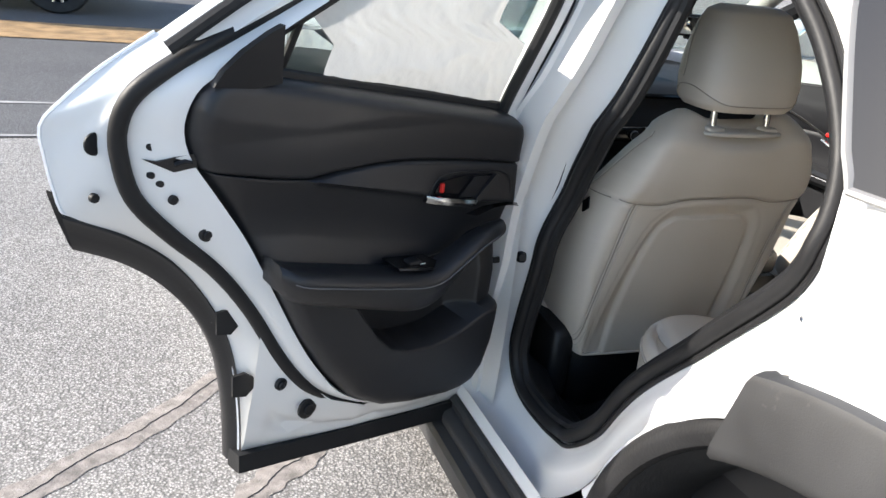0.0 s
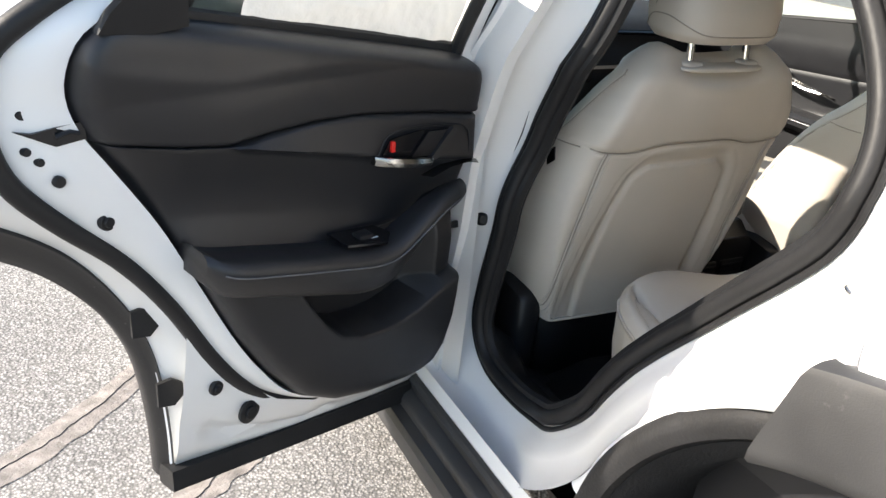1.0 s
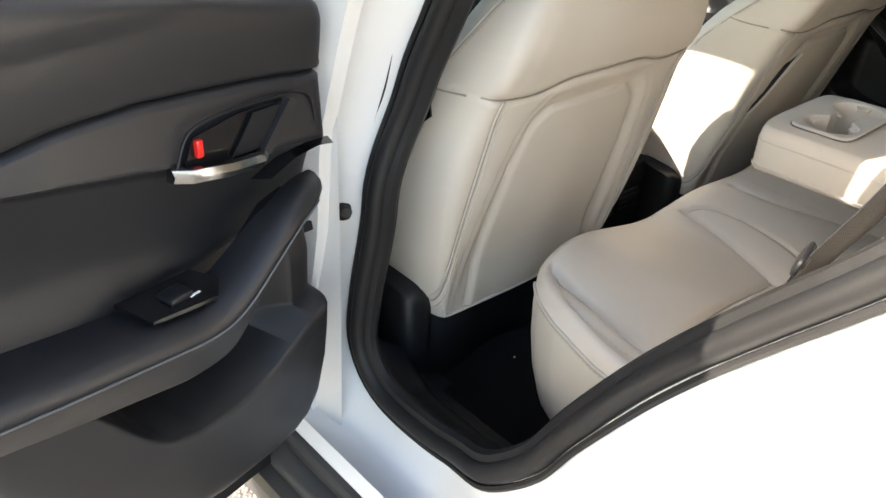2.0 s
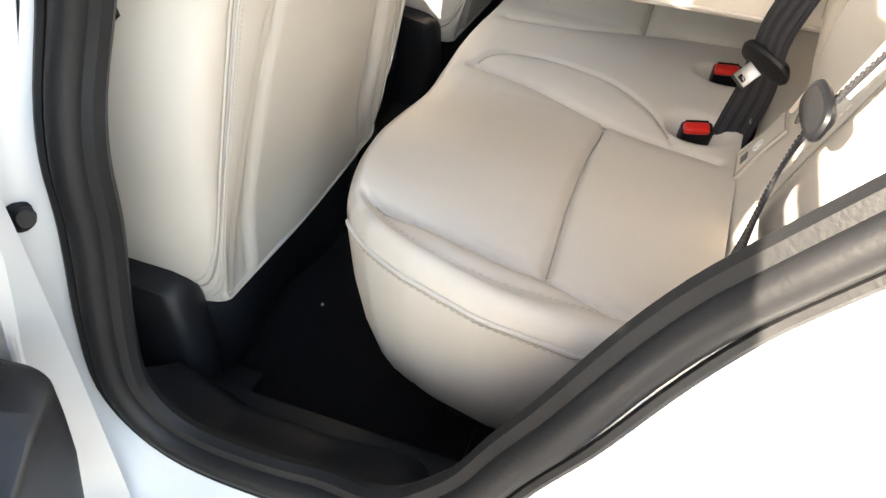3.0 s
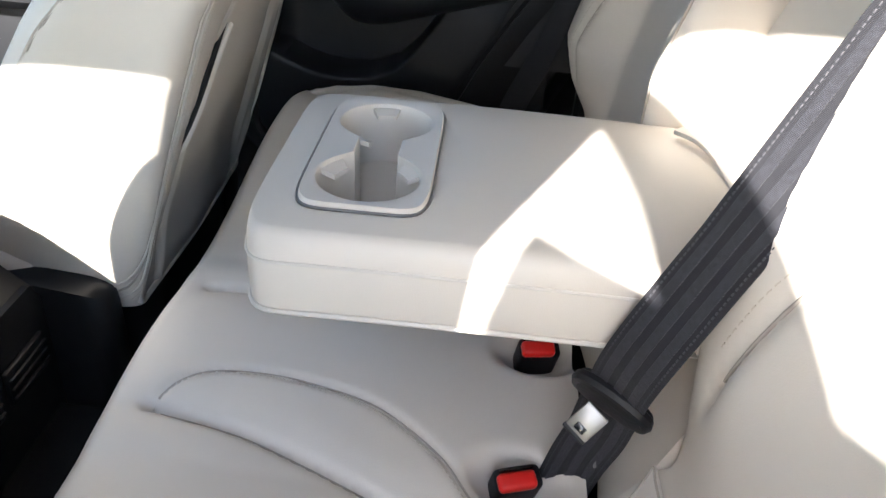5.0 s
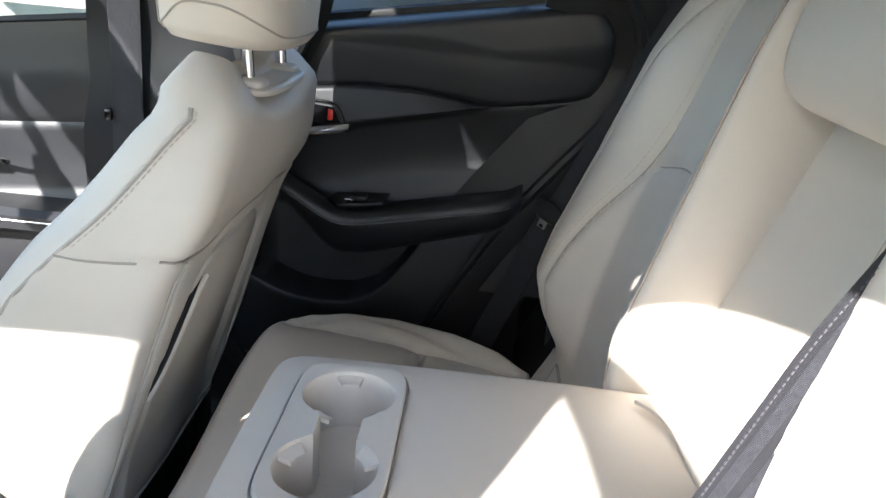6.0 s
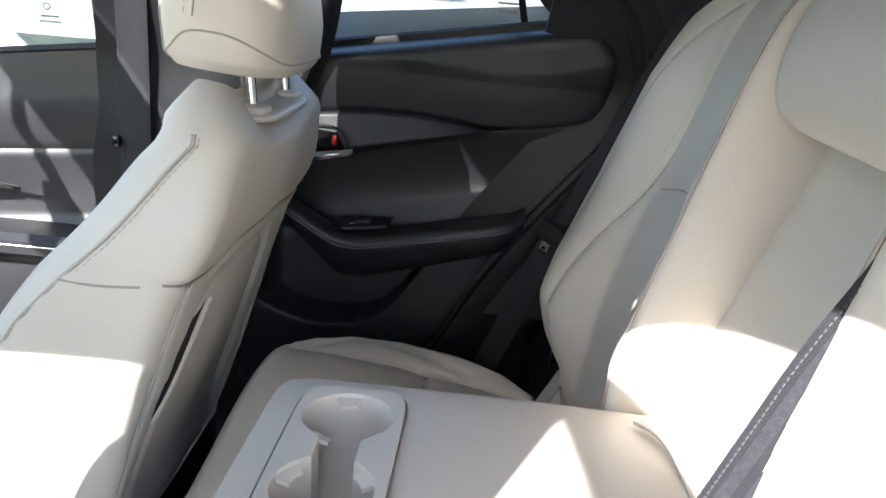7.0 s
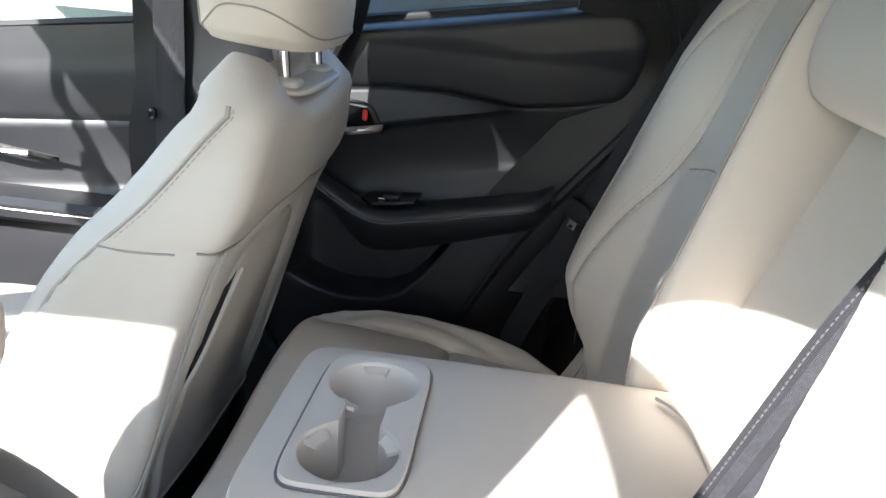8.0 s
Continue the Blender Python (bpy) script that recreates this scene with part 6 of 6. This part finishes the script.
centre_belt, line, nn = build_belt("seat_belt_centre", [(-0.096, 0.658, 0.515), (-0.101, 0.650, 0.560), (-0.113, 0.643, 0.605), (-0.130, 0.642, 0.655), (-0.152, 0.641, 0.705), (-0.160, 0.622, 0.768), (-0.161, 0.591, 0.847), (-0.161, 0.566, 0.91), (-0.161, 0.544, 0.965), (-0.163, 0.49, 1.08), (-0.165, 0.43, 1.22), (-0.160, 0.36, 1.36)],
                                   [(-0.90, 0.05, 0.4), (-0.85, 0.2, 0.35), (-0.70, 0.6, 0.3), (-0.55, 0.8, 0.25), (-0.92, 0.35, 0.3), (-0.92, 0.36, 0.2), (-0.9, 0.38, 0.2), (-0.88, 0.4, 0.2), (-0.85, 0.45, 0.2), (-0.6, 0.7, 0.3), (-0.3, 0.8, 0.4), (-0.2, 0.9, 0.4)],
                                   "black webbing seat belt with tongue hanging before the cream backrest")


def build_tongue(parent, at, along, normal, size=0.75, name="tongue", blade=None):
    """A belt tongue: a dark guide with a loop, and a steel blade."""
    z = Vector(along).normalized()
    n = (Vector(normal) - z * Vector(normal).dot(z)).normalized()
    x = z.cross(n)
    m = Matrix((x, n, z)).transposed().to_4x4()
    m.translation = Vector(at)
    def put(bm):
        bmesh.ops.transform(bm, matrix=m @ Matrix.Scale(size, 4), verts=bm.verts)
        return bm
    ring = spline([(-0.033, 0.004, -0.012), (-0.030, 0.006, 0.010), (-0.012, 0.006, 0.016), (0.012, 0.006, 0.016), (0.030, 0.006, 0.010), (0.033, 0.004, -0.012), (0.02, 0.004, -0.020), (-0.02, 0.004, -0.020)], 40, closed=True)
    guide = part(name, put(rounded_box((0.074, 0.018, 0.042), (0, 0.004, -0.002), 3.6, 24, 14)), RUBBER, parent, "dark grey belt guide")
    part("guide_rim", put(tube(ring, 0.0065, 8, closed=True)), BLACK_HARD, guide)
    if blade:                                              # the steel blade stands off to one side
        z = Vector(blade).normalized() * -1
        n = (Vector(normal) - z * Vector(normal).dot(z)).normalized()
        m = Matrix((z.cross(n), n, z)).transposed().to_4x4()
        m.translation = Vector(at)
    part("blade", put(box((0.024, 0.003, 0.030), (0.0, 0.004, -0.034), 0.001)), STEEL, parent, "steel belt tongue")
    part("blade_tip", put(box((0.025, 0.0036, 0.005), (0.0, 0.004, -0.0485), 0.0015)), BLACK_HARD, parent)
    part("blade_slot", put(box((0.011, 0.0042, 0.007), (0.0, 0.004, -0.041), 0.001)), BLACK_GLOSS, parent)


build_tongue(centre_belt, (-0.126, 0.640, 0.655), (-0.55, 0.0, 0.9), (-0.85, 0.4, 0.2), 0.85, blade=(-0.25, 0.62, -0.72))
part("label_patch", box((0.010, 0.002, 0.014), (-0.1055, 0.6335, 0.566), 0.0005, turn=Matrix.Rotation(radians(-60), 3, "Z")), GREY_TRIM, centre_belt, "small white printed belt label")

left_belt, line, nn = build_belt("seat_belt_left", [(-0.625, 0.700, 0.50), (-0.612, 0.688, 0.57), (-0.592, 0.668, 0.64), (-0.572, 0.652, 0.70), (-0.570, 0.646, 0.76), (-0.574, 0.636, 0.815), (-0.580, 0.600, 0.90), (-0.585, 0.555, 1.02), (-0.588, 0.49, 1.14), (-0.580, 0.42, 1.30)],
                                 [(-0.3, 0.9, 0.1), (-0.2, 0.9, 0.1), (0.2, 0.9, 0.1), (0.3, 0.9, 0.2), (0.0, 0.9, 0.3), (-0.1, 0.9, 0.35), (-0.1, 0.9, 0.4), (-0.1, 0.9, 0.4), (0, 0.9, 0.4), (0.1, 0.9, 0.3)], "black webbing seat belt over the outer backrest bolster")
build_tongue(left_belt, (-0.590, 0.636, 0.835), (-0.1, -0.35, 0.9), (-0.25, 0.85, 0.4), 0.52, blade=(0.75, 0.25, -0.6))
right_belt, line, nn = build_belt("seat_belt_right", [(0.620, 0.720, 0.50), (0.612, 0.705, 0.57), (0.600, 0.668, 0.67), (0.598, 0.640, 0.755), (0.602, 0.606, 0.82), (0.604, 0.572, 0.90), (0.602, 0.535, 0.985), (0.598, 0.502, 1.07), (0.592, 0.468, 1.15), (0.575, 0.40, 1.30)],
                                  [(-0.8, 0.5, 0.1), (-0.8, 0.5, 0.1), (-0.75, 0.6, 0.2), (-0.7, 0.65, 0.3), (-0.65, 0.7, 0.3), (-0.6, 0.7, 0.4), (-0.6, 0.7, 0.4), (-0.6, 0.7, 0.4), (-0.5, 0.8, 0.4), (-0.3, 0.8, 0.4)], "black webbing seat belt beside the backrest bolster", 0.042)
build_tongue(right_belt, (0.590, 0.630, 0.795), (0.05, -0.35, 0.9), (-0.75, 0.6, 0.3), 0.62)
for s in (1, -1):
    fb = build_belt("front_seat_belt_" + ("left" if s > 0 else "right"), [(-s * 0.640, 1.285, 1.12), (-s * 0.645, 1.288, 1.00), (-s * 0.648, 1.292, 0.85), (-s * 0.650, 1.300, 0.60), (-s * 0.655, 1.305, 0.42)], [(s, -0.1, 0)] * 5, "black webbing front seat belt hanging down the door pillar")[0]
    part("anchor_loop", tube(spline([(-s * 0.640, 1.250, 1.125), (-s * 0.628, 1.285, 1.110), (-s * 0.640, 1.325, 1.125), (-s * 0.630, 1.310, 1.18), (-s * 0.630, 1.265, 1.18)], 24, closed=True), 0.011, 8, closed=True), BLACK_HARD, fb, "black belt anchor loop")
    part("height_cover", rounded_box((0.03, 0.11, 0.14), (-s * 0.632, 1.285, 1.19), 3.0), BLACK_HARD, fb)
    part("stopper", rounded_box((0.012, 0.012, 0.02), (-s * 0.64, 1.318, 0.865)), BLACK_GLOSS, fb)


# ---- front cabin ----
def build_dashboard():
    t = thing("dashboard", "dark blue-grey dashboard with a satin trim line", "dashboard", (0, 2.1, 0.6))
    prof = spline([(2.62, 0.90), (2.30, 0.915), (2.10, 0.905), (2.02, 0.885), (2.00, 0.862), (2.035, 0.850), (2.04, 0.80), (2.03, 0.745), (2.05, 0.70), (2.12, 0.60), (2.20, 0.45), (2.26, 0.30)], 50)
    part("dash_body", loft([[(x, y + 0.04 * (x / 0.7) ** 2, z - 0.02 * (x / 0.7) ** 2) for y, z in prof] for x in np.linspace(-0.71, 0.71, 30)], closed=False), DASH, t, "soft dark dashboard body")
    part("pad_edge", tube([(x, 1.998 + 0.04 * (x / 0.7) ** 2, 0.862 - 0.02 * (x / 0.7) ** 2) for x in np.linspace(-0.70, 0.70, 24)], 0.006, 6), BLACK_GLOSS, t)
    part("trim_line", strip([(x, 2.026 + 0.04 * (x / 0.7) ** 2, 0.742) for x in np.linspace(0.02, 0.66, 16)], 0.010, 0.006, (0, -1, 0)), SATIN, t, "satin silver trim line")
    part("vent_ring", tube([(-0.02 + 0.035 * math.cos(a), 2.02, 0.795 + 0.032 * math.sin(a)) for a in np.linspace(0, 2 * math.pi, 24, endpoint=False)], 0.004, 6, closed=True), SATIN, t)
    part("vent", disc((-0.02, 2.035, 0.795), (0, -1, 0), 0.033, 0.012), BLACK_HARD, t)
    part("climate_panel", box((0.26, 0.03, 0.05), (0.05, 2.035, 0.722), 0.006), BLACK_GLOSS, t)
    for x in (-0.03, 0.13):
        part("climate_knob", disc((x, 2.02, 0.722), (0, -1, 0), 0.015, 0.016), BLACK_HARD, t)
        part("knob_ring", tube([(x + 0.015 * math.cos(a), 2.012, 0.722 + 0.015 * math.sin(a)) for a in np.linspace(0, 2 * math.pi, 20, endpoint=False)], 0.0018, 6, closed=True), SATIN, t)
    part("screen", rounded_box((0.27, 0.03, 0.11), (0.0, 2.16, 0.955), 6.0), BLACK_GLOSS, t, "gloss black centre screen")
    part("meter_hood", rounded_box((0.34, 0.24, 0.12), (-0.36, 2.10, 0.92), 3.5), DASH, t)
    w = thing("steering_wheel", "black leather steering wheel", "steering wheel", (-0.36, 1.86, 0.86))
    part("rim", tube([(-0.36 + 0.18 * math.cos(a), 1.86 + 0.065 * math.sin(a), 0.84 + 0.165 * math.sin(a)) for a in np.linspace(0, 2 * math.pi, 40, endpoint=False)], 0.015, 10, closed=True), BLACK_SOFT, w)
    part("hub", rounded_box((0.15, 0.05, 0.12), (-0.36, 1.88, 0.835)), BLACK_HARD, w)
    for dx in (-1, 1):
        part("spoke", tube([(-0.36 + dx * 0.06, 1.88, 0.835), (-0.36 + dx * 0.175, 1.86, 0.845)], 0.014, 8), SATIN, w)
    part("column", tube([(-0.36, 1.90, 0.83), (-0.36, 2.10, 0.80)], 0.045, 12), BLACK_HARD, w)
    m = thing("rear_view_mirror", "black rear-view mirror on the windscreen", "mirror", (0.03, 1.75, 1.12))
    part("housing", rounded_box((0.19, 0.030, 0.060), (0.03, 1.745, 1.120), 5.0), BLACK_HARD, m)
    part("mirror_glass", box((0.176, 0.003, 0.048), (0.03, 1.7285, 1.120), 0.001), MIRROR, m)
    part("stem", tube([(0.03, 1.75, 1.14), (0.03, 1.80, 1.28), (0.03, 1.79, 1.38)], 0.012, 8), BLACK_HARD, m)
    part("sensor_cover", rounded_box((0.20, 0.14, 0.05), (0.03, 1.76, 1.395), 4.0), BLACK_HARD, m)
    part("button", rounded_box((0.02, 0.02, 0.012), (0.03, 1.735, 1.088)), BLACK_GLOSS, m)
    c = thing("centre_console", "black centre console with armrest between the front seats", "console", (0, 1.5, 0.28))
    part("tunnel", loft([[(x, y, z) for x, z in ((-0.115, 0.28), (-0.110, h - 0.02), (-0.10, h), (0.10, h), (0.110, h - 0.02), (0.115, 0.28))] for y, h in ((1.22, 0.52), (1.26, 0.555), (1.6, 0.56), (1.8, 0.56), (2.02, 0.62), (2.12, 0.66))], closed=False), BLACK_HARD, c)
    part("rear_face", slab([(-0.112, 1.222, 0.28), (0.112, 1.222, 0.28), (0.108, 1.222, 0.50), (0.09, 1.225, 0.53), (-0.09, 1.225, 0.53), (-0.108, 1.222, 0.50)], (0, -0.008, 0)), BLACK_HARD, c)
    part("armrest_lid", rounded_box((0.19, 0.34, 0.075), (0, 1.40, 0.600), 4.5), BLACK_SOFT, c)
    for k in range(2):
        part("air_vent", box((0.075, 0.008, 0.045), (-0.045 + 0.09 * k, 1.212, 0.455), 0.004), BLACK_HARD, c)
        for j in range(3):
            part("vent_slat", box((0.070, 0.006, 0.003), (-0.045 + 0.09 * k, 1.208, 0.443 + 0.012 * j), 0.001), BLACK_HARD, c)
    part("gear_lever", tube([(0, 1.78, 0.56), (0, 1.80, 0.66)], [0.014, 0.020], 10), BLACK_SOFT, c)
    part("gear_plate", box((0.12, 0.20, 0.008), (0, 1.78, 0.565), 0.003), BLACK_GLOSS, c)
    part("gear_ring", tube([(0.04 * math.cos(a), 1.78 + 0.05 * math.sin(a), 0.571) for a in np.linspace(0, 2 * math.pi, 24, endpoint=False)], 0.003, 6, closed=True), SATIN, c)


build_dashboard()


def build_front_door(s):
    """A closed front door: trim panel with crease, armrest and window."""
    t = thing("front_door_" + ("left" if s > 0 else "right"), "closed front car door with black trim panel", "car door", (-s * 0.70, 1.8, 0.4))
    def panel(u, v):
        y = 1.345 + 0.875 * u
        top = 1.000 - 0.100 * u
        z = 0.40 + (top - 0.40) * v
        crease = 0.835 - 0.09 * (y - 1.4)
        x = 0.700
        if z > crease:
            x -= 0.016 * math.sin(min(1, (z - crease) / 0.10) * math.pi * 0.6)
        else:
            x += 0.012 * math.sin(min(1, (crease - z) / 0.09) * math.pi / 2) - 0.02 * max(0, min(1, (crease - z - 0.12) / 0.03)) * (1 if z > 0.66 else 0.4)
        x += 0.006 * math.exp(-((z - crease) / 0.005) ** 2)
        return (-s * x, y, z)
    part("trim_panel", grid(panel, 40, 70), BLACK_SOFT, t, "black soft-touch front door trim panel")
    swoop = spline([(-s * 0.675, 2.05, 0.862), (-s * 0.672, 1.85, 0.835), (-s * 0.668, 1.65, 0.785), (-s * 0.664, 1.50, 0.765)], 24)
    part("trim_spear", strip(swoop, 0.008, 0.004, (s, 0, 0)), DULL_CHROME, t, "satin silver trim spear")
    part("grab_handle", tube([(-s * 0.66, 1.73, 0.792), (-s * 0.650, 1.68, 0.782), (-s * 0.652, 1.60, 0.772), (-s * 0.66, 1.55, 0.770)], 0.006, 8), DULL_CHROME, t)
    part("lock_tab", box((0.006, 0.016, 0.012), (-s * 0.664, 1.715, 0.812), 0.002), RED, t)
    part("armrest", loft([[(-s * x, y, z) for x, z in ((0.70, 0.70), (0.635, 0.698), (0.622, 0.688), (0.625, 0.665), (0.70, 0.63))] for y in np.linspace(1.40, 2.0, 12)]), BLACK_SOFT, t, angle=30)
    part("armrest_line", tube([(-s * 0.624, y, 0.680) for y in np.linspace(1.41, 1.99, 8)], 0.002, 6), DULL_CHROME, t)
    part("lower_skin", solid_sheet(lambda u, v: (-s * (0.80 + 0.05 * math.sin(v * math.pi) ** 0.5), 1.235 + 0.92 * u, 0.345 + 0.66 * v), 10, 14, (s * 0.02, 0, 0)), PAINT, t, "white painted outer door skin")
    rail = spline([(-s * 0.735, 2.40, 0.97), (-s * 0.70, 2.15, 1.10), (-s * 0.665, 1.90, 1.215), (-s * 0.645, 1.70, 1.265), (-s * 0.64, 1.50, 1.275), (-s * 0.64, 1.16, 1.285)], 30)
    part("window_frame", tube(rail, 0.030, 8), BLACK_HARD, t, "black window frame")
    def pane(u, v):
        y = 1.18 + 1.22 * u
        z0 = 0.995 - 0.12 * (y - 1.385)
        z1 = float(np.interp(y, [1.15, 1.4, 1.5, 1.7, 1.9, 2.15, 2.40], [1.28, 1.28, 1.275, 1.265, 1.21, 1.10, 0.97]))
        z = z0 + max(z1 - z0, 0.0) * v
        return (-s * (0.735 - 0.30 * max(z - 1.0, 0)), y, z)
    g = part("window_glass", solid_sheet(pane, 16, 6, (-s * 0.003, 0, 0)), GLASS, t, "clear front side window")
    g.visible_shadow = False
    part("belt_seal", tube([(-s * 0.715, y, 0.998 - 0.12 * (y - 1.385)) for y in np.linspace(1.30, 2.4, 14)], 0.009, 6), RUBBER, t)
    for dz, lng in ((0.0, 0.036), (0.008, 0.03)):
        part("glass_print", box((0.0008, lng, 0.003), (-s * 0.725, 1.46, 1.032 + dz), 0.0002), GREY_TRIM, g)
    part("glass_mark", tube([(-s * 0.718, 1.46 + 0.006 * math.cos(a), 1.056 + 0.005 * math.sin(a)) for a in np.linspace(0, 2 * math.pi, 16, endpoint=False)], 0.0009, 5, closed=True), GREY_TRIM, g)
    # outside mirror
    mm = part("side_mirror", rounded_box((0.20, 0.11, 0.15), (-s * 0.97, 2.22, 1.05), 2.8), PAINT, t, "white side mirror housing")
    part("mirror_face", rounded_box((0.17, 0.012, 0.115), (-s * 0.965, 2.165, 1.05), 3.0), MIRROR, mm, "mirror glass")
    part("mirror_arm", tube([(-s * 0.78, 2.24, 0.985), (-s * 0.90, 2.23, 1.0)], 0.022, 8), BLACK_HARD, mm)


for s in (1, -1):
    build_front_door(s)


# ---- the other car across the lot ----
def build_far_car():
    t = thing("parked_car", "dark grey parked car beyond the grass strip", "car", (-2.4, 9.6, 0))
    L, W, H = 4.6, 1.85, 1.6
    x0, yc = -2.0 - 3.72, 9.15 + W / 2
    body = spline([(0, 0.45), (0.02, 0.85), (0.35, 1.02), (1.1, 1.08), (1.75, 1.52), (2.6, 1.60), (3.6, 1.52), (4.35, 1.08), (4.58, 0.95), (4.6, 0.45), (4.2, 0.30), (2.3, 0.27), (0.4, 0.30)], 70, closed=True)
    rings = []
    for f, k in ((-1, 0.90), (-0.97, 0.97), (-0.9, 1.0), (0.9, 1.0), (0.97, 0.97), (1, 0.90)):
        rings.append([(x0 + L / 2 + (x - L / 2) * k, yc + f * W / 2 * (1 if z < 1.1 else 0.82), 0.3 + (z - 0.3) * k) for x, z in body])
    part("body", loft(rings), GREY_PAINT, t, "dark grey glossy car body")
    part("sill", box((2.6, 0.03, 0.12), (x0 + 2.3, 9.14, 0.32), 0.01), BLACK_HARD, t)
    for x in (0.88, 3.66):
        cx = x0 + x
        rings = [[(cx + r * math.cos(a), 9.22 + w, 0.345 + r * math.sin(a)) for r, w in ((0.23, -0.08), (0.32, -0.09), (0.345, -0.05), (0.345, 0.12))] for a in np.linspace(0, 2 * math.pi, 40)]
        wh = part("wheel", loft(rings, closed=False), TYRE, t)
        part("rim", loft([[(cx + r * math.cos(a), 9.16 + w, 0.345 + r * math.sin(a)) for r, w in ((0.24, -0.025), (0.225, -0.02), (0.20, 0.06), (0.02, 0.06))] for a in np.linspace(0, 2 * math.pi, 40)], closed=False), BLACK_HARD, wh)
        for k in range(10):
            a = 2 * math.pi * k / 10 + (0.12 if k % 2 else -0.12)
            part("spoke", tube([(cx + 0.04 * math.cos(a), 9.13, 0.345 + 0.04 * math.sin(a)), (cx + 0.225 * math.cos(a), 9.135, 0.345 + 0.225 * math.sin(a))], 0.016, 6), SATIN, wh)
    for x in (1.35, 2.75):
        part("side_window", slab([(x0 + x, 9.235, 1.10), (x0 + x + 1.2, 9.235, 1.10), (x0 + x + 1.1, 9.30, 1.45), (x0 + x + 0.25, 9.30, 1.45)], (0, -0.01, 0)), BLACK_GLOSS, t)


build_far_car()
